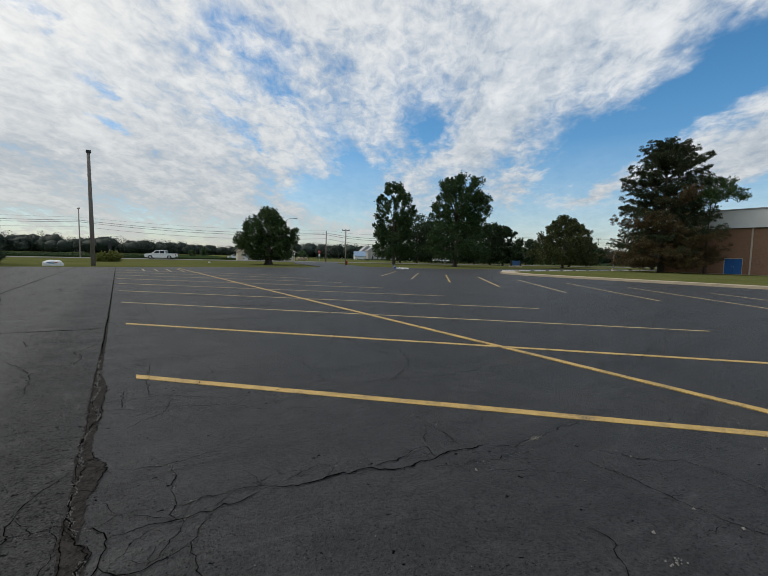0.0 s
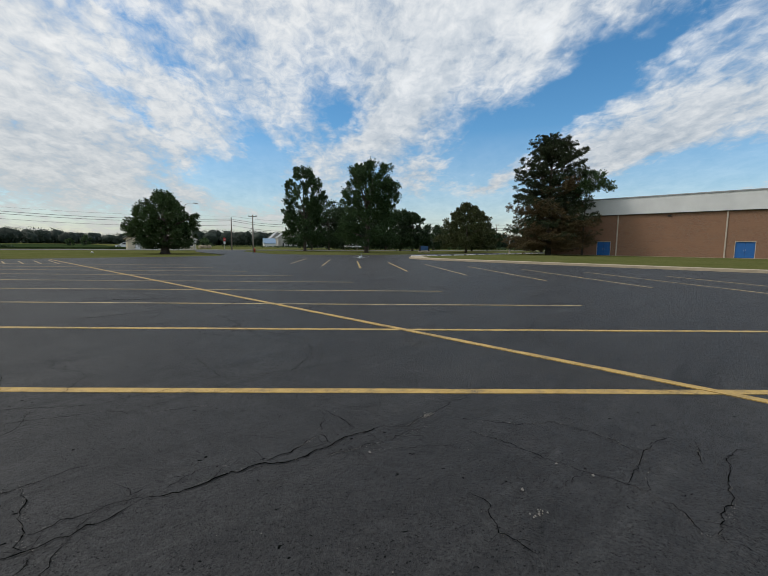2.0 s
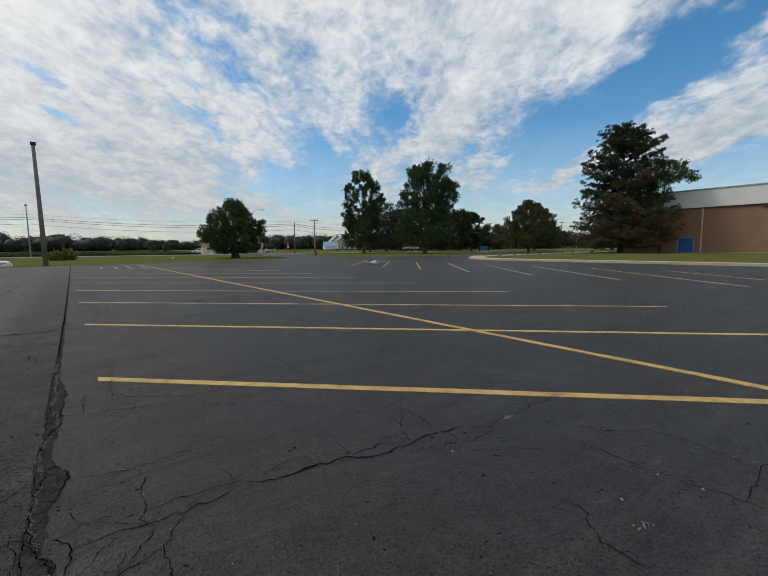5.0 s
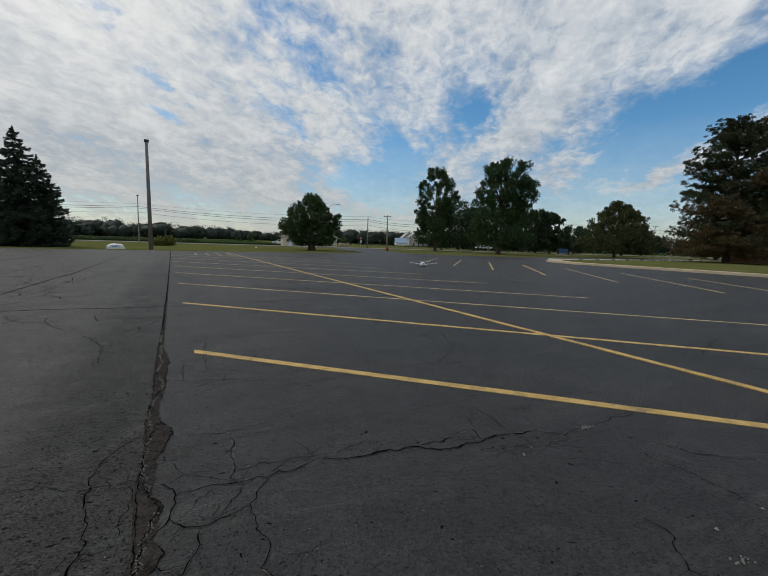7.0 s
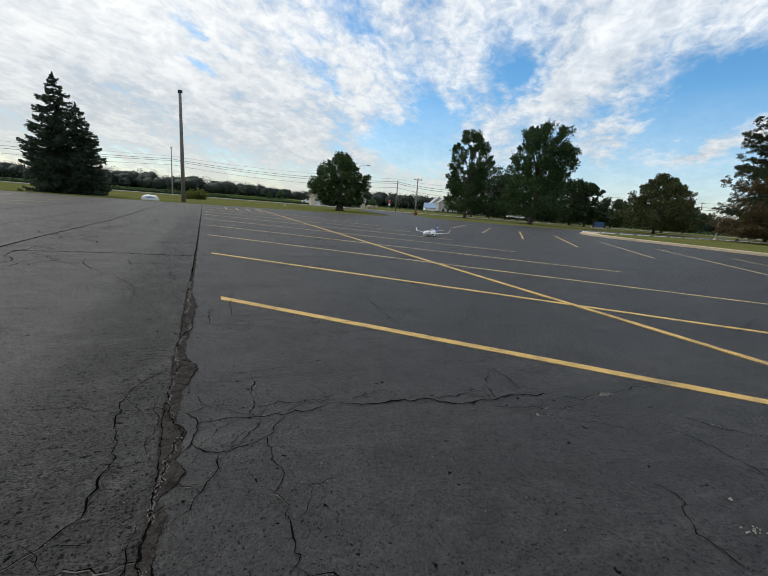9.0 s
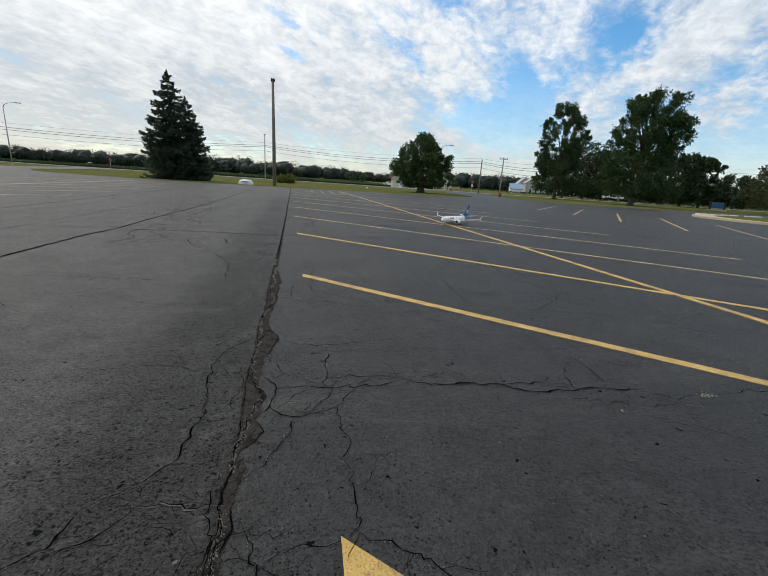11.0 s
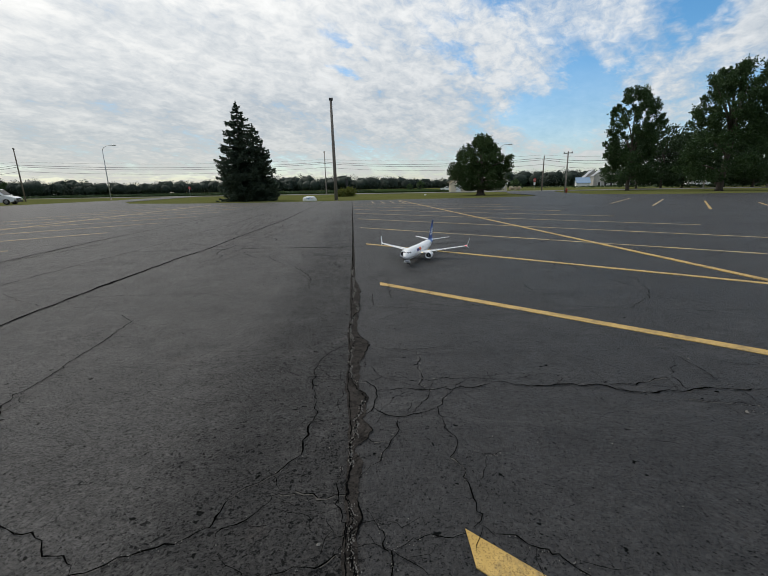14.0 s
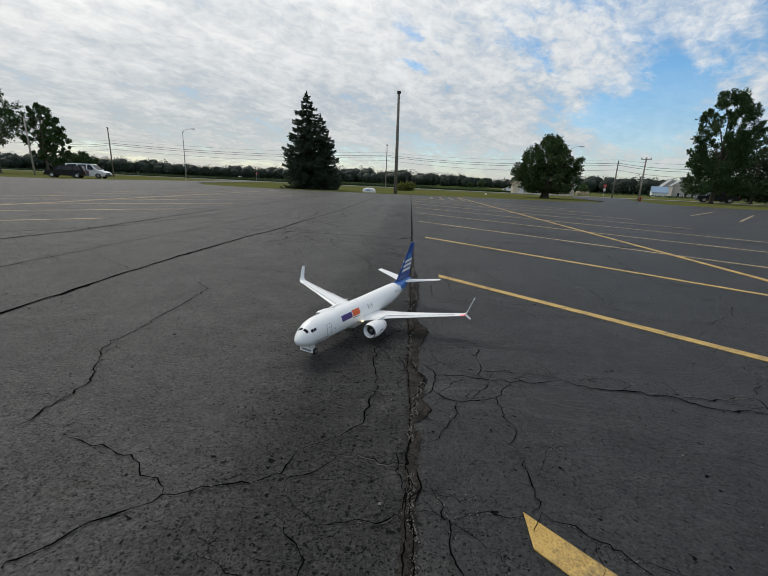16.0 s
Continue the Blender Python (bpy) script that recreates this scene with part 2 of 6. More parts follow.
    col = s.mix(1.0, col, s.mix(stalls, s.span(stone, 0.34, 0.66, 0.52, 1.48), s.span(stone, 0.34, 0.66, 0.62, 1.40)), "MULTIPLY")
    chip = s.calc("MULTIPLY", s.span(grit, 0.28, 0.10), s.span(fine, 0.45, 0.6))
    amount = s.calc("MULTIPLY", chip, s.span(stalls, 0, 1, 0.40, 0.22))
    col = s.mix(amount, col, (0.14, 0.132, 0.12))
    raveled = s.span(s.noise(1.5, 5, 0.65), 0.40, 0.64)
    share = s.calc("ADD", s.span(raveled, 0, 1, 0.34, 0.70), s.calc("MULTIPLY", strip, 0.4))
    share = s.calc("MULTIPLY", share, s.span(stalls, 0, 1, 1.0, 0.80))
    pit = s.calc("MAXIMUM", s.calc("MULTIPLY", pits(s, 80, 0.0062, share, 0.30), 0.9), s.calc("MULTIPLY", pits(s, 150, 0.0030, share, 0.40), 0.7))
    pit = s.calc("MAXIMUM", pit, pits(s, 22, 0.016, s.calc("MULTIPLY", share, 0.24), 0.21))
    pit = s.calc("MAXIMUM", pit, s.calc("MULTIPLY", pits(s, 44, 0.010, s.calc("MULTIPLY", strip, 0.34), 0.34), 0.9))
    # short wriggling hair cracks in the binder
    wave = s.calc("ABSOLUTE", s.calc("SUBTRACT", s.noise(20, 3, 0.55), 0.5), 0.0)
    hair = s.calc("MULTIPLY", s.span(wave, 0.014, 0.006), s.span(s.noise(13, 2, 0.5), 0.57, 0.61))
    pit = s.calc("MAXIMUM", pit, s.calc("MULTIPLY", hair, s.span(stalls, 0, 1, 0.8, 0.45)))
    col = s.mix(s.calc("MULTIPLY", pit, s.span(stalls, 0, 1, 0.74, 0.88)), col, (0.004, 0.005, 0.005))
    height = s.calc("SUBTRACT", s.calc("ADD", s.calc("MULTIPLY", stone, 1.2), s.calc("MULTIPLY", fine, 0.6)), s.calc("MULTIPLY", pit, 0.8))
    b = s.node("ShaderNodeBump")
    b.inputs["Distance"].default_value = 0.010
    s.link(s.span(stalls, 0, 1, 1.0, 0.75), b.inputs["Strength"])
    s.link(height, b.inputs["Height"])
    s.link(b.outputs[0], s.bsdf.inputs["Normal"])
    s.link(s.span(pit, 0, 1, 0.22, 0.0), s.bsdf.inputs["Specular IOR Level"])
    return s.done(col, s.span(blotch, 0.2, 0.8, 0.50, 0.62))


def grass_material():
    s = Mat("mown_grass")
    n, fine = s.noise(0.12, 5, 0.6), s.noise(3.5, 5, 0.7)
    col = s.mix(s.span(n, 0.3, 0.7), (0.100, 0.106, 0.034), (0.158, 0.148, 0.062))
    col = s.mix(s.span(fine, 0.35, 0.7), col, (0.076, 0.094, 0.026))
    col = s.mix(s.calc("MULTIPLY", s.span(s.noise(0.5, 4), 0.55, 0.75), 0.5), col, (0.19, 0.165, 0.075))
    s.bump(fine, 0.8, 0.05)
    return s.done(col, 0.95, 0, 0.0)


def leaf_material(name, a, b, c):
    s = Mat(name)
    isl = s.node("ShaderNodeNewGeometry").outputs["Random Per Island"]
    col = s.mix(isl, a, b)
    col = s.mix(s.span(s.noise(0.45, 3), 0.42, 0.68), col, c)
    s.done(col, 0.62, 0, 0.3)
    trans = s.node("ShaderNodeBsdfTranslucent")
    s.link(col, trans.inputs["Color"])
    mix = s.node("ShaderNodeMixShader")
    mix.inputs[0].default_value = 0.22
    s.link(s.bsdf.outputs[0], mix.inputs[1])
    s.link(trans.outputs[0], mix.inputs[2])
    s.link(mix.outputs[0], s.nt.nodes["Material Output"].inputs["Surface"])
    return s.m


def bark_material(name, a, b):
    s = Mat(name)
    n = s.noise(3.0, 5, 0.65, 0.4, s.scaled(3, 3, 0.6))
    s.bump(n, 0.8, 0.03)
    return s.done(s.mix(s.span(n, 0.3, 0.7), a, b), 0.9)


def paint_material():
    s = Mat("worn_yellow_road_paint")
    n, f = s.noise(7.0, 5, 0.7), s.noise(60, 4, 0.7)
    col = s.mix(s.span(n, 0.3, 0.7), (0.47, 0.30, 0.075), (0.60, 0.40, 0.125))
    wear = s.calc("MULTIPLY", s.span(s.noise(3.6, 6, 0.75), 0.47, 0.66), s.span(f, 0.38, 0.55))
    col = s.mix(wear, col, (0.10, 0.085, 0.055))
    col = s.mix(s.calc("MULTIPLY", s.span(s.noise(170, 3, 0.65), 0.48, 0.38), 0.7), col, (0.17, 0.10, 0.025))
    s.bump(f, 0.4, 0.004)
    return s.done(col, 0.6, 0, 0.4)


def glare_paint_material():
    s = Mat("worn_cream_glare_road_paint")
    n, f = s.noise(5.0, 5, 0.7), s.noise(60, 4, 0.7)
    # yellow paled to cream: the glare on distant lines is put into the colour
    col = s.mix(s.span(n, 0.3, 0.7), (0.38, 0.26, 0.09), (0.50, 0.37, 0.16))
    wear = s.calc("MULTIPLY", s.span(s.noise(1.3, 5, 0.75), 0.42, 0.7), 0.85)
    col = s.mix(wear, col, (0.09, 0.082, 0.068))
    s.bump(f, 0.4, 0.004)
    return s.done(col, 0.6, 0, 0.5)


def brick_material():
    s = Mat("tan_red_brickwork")
    br = s.node("ShaderNodeTexBrick")
    br.inputs["Scale"].default_value = 1.0
    br.inputs["Brick Width"].default_value, br.inputs["Row Height"].default_value = 0.215, 0.075
    br.inputs["Mortar Size"].default_value = 0.008
    br.inputs["Color1"].default_value = (0.29, 0.145, 0.082, 1)
    br.inputs["Color2"].default_value = (0.20, 0.095, 0.055, 1)
    br.inputs["Mortar"].default_value = (0.30, 0.24, 0.18, 1)
    sep, comb = s.node("ShaderNodeSeparateXYZ"), s.node("ShaderNodeCombineXYZ")
    s.link(s.coords(), sep.inputs[0])
    s.link(sep.outputs[1], comb.inputs[0])
    s.link(sep.outputs[2], comb.inputs[1])
    s.link(comb.outputs[0], br.inputs["Vector"])
    col = s.mix(s.span(s.noise(0.35, 5, 0.6, 0, s.scaled(1, 1, 2.5)), 0.35, 0.7), br.outputs["Color"], (0.30, 0.165, 0.10))
    s.bump(br.outputs["Fac"], 0.4, -0.006)
    return s.done(col, 0.9)


def crumb_material():
    s = Mat("crumbled_asphalt")
    big, small = s.noise(14, 5, 0.7, 0.6), s.noise(85, 4, 0.7)
    col = s.mix(s.span(big, 0.36, 0.62), (0.017, 0.0148, 0.0130), (0.046, 0.040, 0.035))
    col = s.mix(s.span(small, 0.56, 0.70), col, (0.075, 0.066, 0.056))
    col = s.mix(s.span(small, 0.44, 0.36), col, (0.005, 0.0045, 0.004))
    s.bump(s.calc("ADD", big, s.calc("MULTIPLY", small, 0.5)), 0.9, 0.02)
    return s.done(col, 0.9, 0, 0.1)


ASPHALT, GRASS, PAINT, PAINT_GLARE, BRICK = asphalt_material(), grass_material(), paint_material(), glare_paint_material(), brick_material()
ROAD = plain("grey_road_surface", (0.20, 0.195, 0.185), 0.9, vary=0.18, scale=0.5, grain=40)
CONCRETE = plain("tan_concrete", (0.44, 0.36, 0.25), 0.85, vary=0.15, scale=1.3, grain=30)
CRACK = plain("open_crack", (0.004, 0.004, 0.004), 0.95, vary=0.3, scale=9, spec=0.0)
CRUMB = crumb_material()
# pale colour for the painted highlights on crack edges and for the scuffs
EDGE_LIGHT_SCUFF = plain("pale_edge_light_and_scuff", (0.11, 0.102, 0.09), 0.9, vary=0.5, scale=90, spec=0.1)
CHIP = plain("pale_stone_chip", (0.21, 0.195, 0.17), 0.8, vary=0.2, scale=20)
CROP = leaf_material("crop_leaves", (0.022, 0.044, 0.014), (0.034, 0.062, 0.020), (0.040, 0.066, 0.022))
CROP_SHEET = plain("bean_field", (0.034, 0.052, 0.020), 0.95, vary=0.35, scale=0.8, spec=0.0, grain=3)
WHITE_METAL = plain("white_metal_siding", (0.72, 0.72, 0.70), 0.5, vary=0.06, scale=0.6)
TRIM_METAL = plain("pale_tan_metal", (0.52, 0.45, 0.36), 0.5, vary=0.1)
BLUE_DOOR = plain("blue_door_paint", (0.018, 0.13, 0.40), 0.45, vary=0.1)
DARK = plain("dark_opening", (0.015, 0.015, 0.016), 0.5, vary=0.2)
STEEL = plain("galvanised_steel", (0.38, 0.39, 0.39), 0.5, 0.4, vary=0.15)
WOOD_POLE = bark_material("weathered_pole_wood", (0.13, 0.105, 0.085), (0.22, 0.185, 0.15))
POLE_GREY = bark_material("grey_brown_pole_wood", (0.13, 0.115, 0.098), (0.22, 0.195, 0.17))
POLE_PALE = bark_material("silver_grey_pole_wood", (0.24, 0.215, 0.185), (0.34, 0.31, 0.27))
BARK = bark_material("tree_bark", (0.045, 0.036, 0.028), (0.10, 0.08, 0.062))
LEAF_OAK = leaf_material("oak_leaves", (0.028, 0.058, 0.018), (0.062, 0.110, 0.034), (0.026, 0.054, 0.017))
LEAF_MAPLE = leaf_material("maple_leaves", (0.032, 0.062, 0.018), (0.056, 0.094, 0.028), (0.042, 0.070, 0.020))
LEAF_DOME = leaf_material("bronzed_leaves", (0.048, 0.066, 0.022), (0.100, 0.104, 0.038), (0.060, 0.076, 0.024))
LEAF_DARK = leaf_material("shaded_leaves", (0.020, 0.042, 0.014), (0.036, 0.066, 0.022), (0.026, 0.050, 0.018))
# far woods: the bluish haze of distance is mixed into the leaf colour
LEAF_WOODS = leaf_material("hazed_wood_leaves", (0.018, 0.032, 0.022), (0.030, 0.048, 0.031), (0.015, 0.027, 0.020))
LEAF_LIGHT = leaf_material("light_green_leaves", (0.055, 0.09, 0.034), (0.085, 0.135, 0.05), (0.06, 0.105, 0.036))
LEAF_BUSH = leaf_material("yellow_green_juniper", (0.12, 0.14, 0.025), (0.20, 0.20, 0.04), (0.10, 0.125, 0.025))
NEEDLE_SPRUCE = leaf_material("spruce_needles", (0.042, 0.064, 0.042), (0.074, 0.100, 0.066), (0.034, 0.052, 0.034))
NEEDLE_PINE = leaf_material("pine_needles", (0.027, 0.044, 0.019), (0.052, 0.072, 0.029), (0.044, 0.050, 0.022))
NEEDLE_BROWN = leaf_material("browned_pine_needles", (0.072, 0.054, 0.024), (0.155, 0.100, 0.046), (0.080, 0.066, 0.028))
GLASS = plain("dark_window_glass", (0.008, 0.009, 0.010), 0.08, vary=0.1, spec=0.4)
TYRE = plain("black_rubber", (0.016, 0.016, 0.016), 0.8, vary=0.15)
RIM = plain("silver_wheel", (0.45, 0.45, 0.46), 0.35, 0.8)
CAR_WHITE = plain("white_car_paint", (0.80, 0.80, 0.79), 0.25, vary=0.03)
CAR_BLACK = plain("black_car_paint", (0.008, 0.008, 0.009), 0.3, vary=0.1, spec=0.25)
CAR_GREY = plain("dark_grey_car_paint", (0.018, 0.020, 0.023), 0.3, vary=0.1, spec=0.3)
LAMP_RED = plain("red_lamp_lens", (0.30, 0.015, 0.012), 0.25, vary=0.1)
LAMP_CLEAR = plain("clear_lamp_lens", (0.6, 0.6, 0.58), 0.15, vary=0.05)
SIDING_TAN = plain("tan_house_siding", (0.66, 0.58, 0.43), 0.7, vary=0.08, scale=0.8)
SIDING_GREY = plain("weathered_barn_boards", (0.40, 0.38, 0.34), 0.85, vary=0.2, scale=0.7)
ROOF_BLUE = plain("blue_metal_roof", (0.20, 0.30, 0.42), 0.4, vary=0.08)
ROOF_GREY = plain("grey_metal_roof", (0.34, 0.35, 0.36), 0.5, vary=0.1)
SHINGLE = plain("brown_shingles", (0.30, 0.265, 0.22), 0.9, vary=0.2, scale=3)
SIGN_RED = plain("red_sign_sheeting", (0.42, 0.03, 0.03), 0.45, vary=0.08)
SIGN_WHITE = plain("white_sign_sheeting", (0.76, 0.76, 0.74), 0.5, vary=0.05)
SIGN_BLUE = plain("blue_sign_panel", (0.03, 0.10, 0.24), 0.45, vary=0.1)
ORANGE = plain("orange_plastic", (0.70, 0.16, 0.03), 0.5, vary=0.08)
HYDRANT = plain("red_hydrant_paint", (0.35, 0.06, 0.03), 0.5, vary=0.12)
WIRE = plain("black_cable", (0.02, 0.02, 0.02), 0.6, vary=0.1)
PL_WHITE = plain("white_foam_paint", (0.87, 0.87, 0.855), 0.34, vary=0.025, scale=9)
PL_AZURE = plain("azure_livery", (0.025, 0.14, 0.46), 0.3, vary=0.15, scale=14)
PL_BLUE = plain("dark_blue_livery", (0.013, 0.065, 0.27), 0.35, vary=0.12, scale=12)
PL_SKY = plain("light_blue_livery", (0.06, 0.22, 0.50), 0.35, vary=0.08)
PL_PURPLE = plain("purple_livery", (0.055, 0.022, 0.17), 0.4, vary=0.05)
PL_ORANGE = plain("orange_livery", (0.78, 0.13, 0.02), 0.4, vary=0.05)
PL_LINE = plain("grey_panel_line", (0.22, 0.22, 0.23), 0.5, vary=0.1)
PL_METAL = plain("bare_metal_lip", (0.62, 0.62, 0.63), 0.25, 0.9, vary=0.05)


def glow_material(name, color, strength):
    s = Mat(name)
    s.bsdf.inputs["Emission Color"].default_value = (*color, 1)
    s.bsdf.inputs["Emission Strength"].default_value = strength
    return s.done(color, 0.3)


NAV_RED = glow_material("red_navigation_light", (1.0, 0.05, 0.08), 2.5)
NAV_WARM = glow_material("warm_landing_light", (1.0, 0.72, 0.35), 2.5)


# ---- building helpers ----
def mesh_object(name, verts, faces, material, parent=None, label="", smooth=False):
    me = bpy.data.meshes.new(name)
    me.from_pydata([tuple(v) for v in verts], [], [tuple(f) for f in faces])
    me.materials.append(material)
    if smooth:
        me.polygons.foreach_set("use_smooth", [True] * len(me.polygons))
    me.update()
    ob = new(name, me)
    if parent:
        ob.parent = parent
    if label:
        ob["label"] = label
    return ob


def part(name, bm, material, parent=None, label="", smooth=False):
    me = bpy.data.meshes.new(name)
    bmesh.ops.recalc_face_normals(bm, faces=bm.faces)
    bm.to_mesh(me)
    bm.free()
    me.materials.append(material)
    if smooth:
        me.polygons.foreach_set("use_smooth", [True] * len(me.polygons))
    ob = new(name, me)
    if parent:
        ob.parent = parent
    if label:
        ob["label"] = label
    return ob


def empty(name, m, label, category, group=""):
    ob = new(name)
    ob.empty_display_size = 0.2
    ob.matrix_world = m
    return tagged(ob, label, category, group)


def box(bm, x0, x1, y0, y1, z0, z1, bevel=0.0):
    r = bmesh.ops.create_cube(bm, size=1.0)
    vs = r["verts"]
    for v in vs:
        v.co = Vector((x0 + (v.co.x + 0.5) * (x1 - x0), y0 + (v.co.y + 0.5) * (y1 - y0), z0 + (v.co.z + 0.5) * (z1 - z0)))
    if bevel:
        es = {e for v in vs for e in v.link_edges}
        bmesh.ops.bevel(bm, geom=list(es), offset=bevel, segments=2, affect="EDGES", profile=0.5)
    return bm


def boxed(*a):
    return box(bmesh.new(), *a)


def tube(bm, pts, radii, sides=10, cap=True):
    """A tapered tube through points."""
    rings = []
    pts = [Vector(p) for p in pts]
    for k, p in enumerate(pts):
        d = (pts[min(k + 1, len(pts) - 1)] - pts[max(k - 1, 0)]).normalized()
        a = d.orthogonal().normalized()
        if abs(d.z) > 0.5:
            a = (Vector((1, 0, 0)) - d * d.x).normalized()
        b = d.cross(a)
        r = radii[k] if isinstance(radii, (list, tuple)) else radii
        rings.append([bm.verts.new(p + (a * math.cos(q) + b * math.sin(q)) * r) for q in (2 * math.pi * i / sides for i in range(sides))])
    for r0, r1 in zip(rings, rings[1:]):
        for i in range(sides):
            bm.faces.new((r0[i], r0[(i + 1) % sides], r1[(i + 1) % sides], r1[i]))
    if cap:
        bm.faces.new(rings[0][::-1])
        bm.faces.new(rings[-1])
    return bm


def tubed(pts, radii, sides=10):
    return tube(bmesh.new(), pts, radii, sides)


def prism(bm, outline, z0, z1):
    """A flat outline in x and y, drawn up from z0 to z1."""
    lo = [bm.verts.new((x, y, z0)) for x, y in outline]
    hi = [bm.verts.new((x, y, z1)) for x, y in outline]
    n = len(outline)
    bm.faces.new(lo[::-1])
    bm.faces.new(hi)
    for i in range(n):
        bm.faces.new((lo[i], lo[(i + 1) % n], hi[(i + 1) % n], hi[i]))
    return bm


def profile(bm, outline, x0, x1):
    """A side view outline in y and z, drawn across from x0 to x1."""
    a = [bm.verts.new((x0, y, z)) for y, z in outline]
    b = [bm.verts.new((x1, y, z)) for y, z in outline]
    n = len(outline)
    bm.faces.new(a)
    bm.faces.new(b[::-1])
    for i in range(n):
        bm.faces.new((a[i], b[i], b[(i + 1) % n], a[(i + 1) % n]))
    return bm


# ---- ground, lot, road ----
def ribbon(pts, width, z, rng, rough=0.25):
    """Vertices and faces of a flat strip that opens and closes along its way, thin at its ends."""
    vs, fs = [], []
    phase, n = rng.uniform(0, 99), len(pts)
    for k, p in enumerate(pts):
        a, b = pts[max(k - 1, 0)], pts[min(k + 1, n - 1)]
        d = (b - a).normalized()
        nrm = Vector((-d.y, d.x))
        ends = min(1.0, 0.3 + min(k, n - 1 - k) * 0.2)
        slow = 1 + 0.6 * noise.noise(Vector((p.x * 14, p.y * 14, phase)))
        w = 0.5 * width * ends * max(0.10, slow * (1 + rng.uniform(-rough, rough)))
        lean = rng.uniform(-0.3, 0.3) * w
        vs += [(p.x + nrm.x * (w + lean), p.y + nrm.y * (w + lean), z), (p.x - nrm.x * (w - lean), p.y - nrm.y * (w - lean), z)]
        if k:
            i = 2 * k
            fs.append((i - 2, i - 1, i + 1, i))
    return vs, fs


def wander(way, rng, amp=1.0, step=0.026):
    """A path that breaks up between its way points into short straight pieces with sharp kinks, following the stones."""
    pts = [Vector(p) for p in way]
    total = sum((b - a).length for a, b in zip(pts, pts[1:]))
    step = max(step, total / 420)
    out, phase = [pts[0].copy()], rng.uniform(0, 99)
    for a, b in zip(pts, pts[1:]):
        d = b - a
        length = max(d.length, 1e-6)
        nrm = Vector((-d.y, d.x)) / length
        u = 0.0
        while True:
            u += step * rng.uniform(0.35, 1.9) / length
            if u >= 1:
                break
            p = a + d * u
            fade = min(1.0, 5 * u, 5 * (1 - u))
            big = 0.026 * noise.noise(Vector((p.x * 4.5, p.y * 4.5, phase))) * fade
            kink = 0.026 * noise.noise(Vector((p.x * 15, p.y * 15, phase + 5)))
            out.append(p + nrm * amp * (big + kink + rng.uniform(-0.0085, 0.0085) * (step / 0.026) ** 0.5))
        out.append(b.copy())
    return out


def join(chunks):
    vs, fs = [], []
    for v, f in chunks:
        o = len(vs)
        vs += v
        fs += [tuple(i + o for i in q) for q in f]
    return vs, fs


def road_y(x):
    return 101.0 - 0.43 * x


def setting():
    g = mesh_object("ground", [(-4000, -4000, -0.06), (4000, -4000, -0.06), (4000, 4000, -0.06), (-4000, 4000, -0.06)], [(0, 1, 2, 3)], GRASS)
    tagged(g, "flat mown grass and fields reaching the horizon", "ground", kind="structure")
    bm = bmesh.new()
    lot = [(-60, -60), (29, -60), (29, 21.5), (29.7, 24), (31.2, 26.2), (33.5, 27.8), (37, 29.0), (70, 29.4), (110, 29.4), (110, 36), (44, 37.5), (36, 39.0),
           (31.5, 42.0), (28.5, 47), (34, 66), (42, 80.5), (33, 84.5), (26, 66), (22.0, 47), (19.5, 43.2), (16, 42.2), (-9, 42.0), (-18, 45), (-25, 49.5),
           (-31, 60), (-40, 115), (-49, 118), (-40, 75), (-41, 47), (-60, 44)]
    prism(bm, lot, -0.25, 0.0)
    tagged(part("pavement", bm, ASPHALT), "worn dark grey asphalt car park with cracks and sealed bays", "car park", kind="structure")
    n = [(-900, road_y(-900) - 4), (900, road_y(900) - 4), (900, road_y(900) + 4), (-900, road_y(-900) + 4)]
    tagged(part("road", prism(bmesh.new(), n, -0.2, 0.02), ROAD), "pale grey two-lane country road beyond the lawn", "road", kind="structure")
    # kerb round the lawn by the building
    edge = [(29, -40), (29, 10), (29, 21.5), (29.7, 24), (31.2, 26.2), (33.5, 27.8), (37, 29.0)]
    inner = [(30.1, -40), (30.1, 10), (30.1, 21.2), (30.7, 23.2), (32.0, 25.1), (34.0, 26.6), (37.2, 27.8)]
    bm = prism(bmesh.new(), edge + inner[::-1], -0.05, 0.15)
    bmesh.ops.bevel(bm, geom=[e for e in bm.edges if all(v.co.z > 0.1 for v in e.verts)], offset=0.03, segments=2, affect="EDGES")
    tagged(part("kerb", bm, CONCRETE), "tan concrete kerb and walk round the lawn", "kerb", kind="structure")
    lawn = inner + [(60, 27.8), (110, 27.8), (110, -40)]
    tagged(part("lawn", prism(bmesh.new(), lawn, -0.05, 0.12), GRASS), "strip of mown grass before the brick building", "lawn", kind="structure")
    # wheel stops along the lane past the kerb
    for k in range(12):
        x = 37.0 + 2.9 * k
        bm = boxed(-1.0, 1.0, -0.09, 0.09, 0.0, 0.13, 0.03)
        ob = part("wheel_stop", bm, SIGN_WHITE)
        ob.matrix_world = pose(x, 29.9 - 0.03 * k, 0.0, 0, 0, random.uniform(-2, 2))
        tagged(ob, "white concrete wheel stop on the asphalt", "wheel stop", "wheel stops by the lane")


setting()


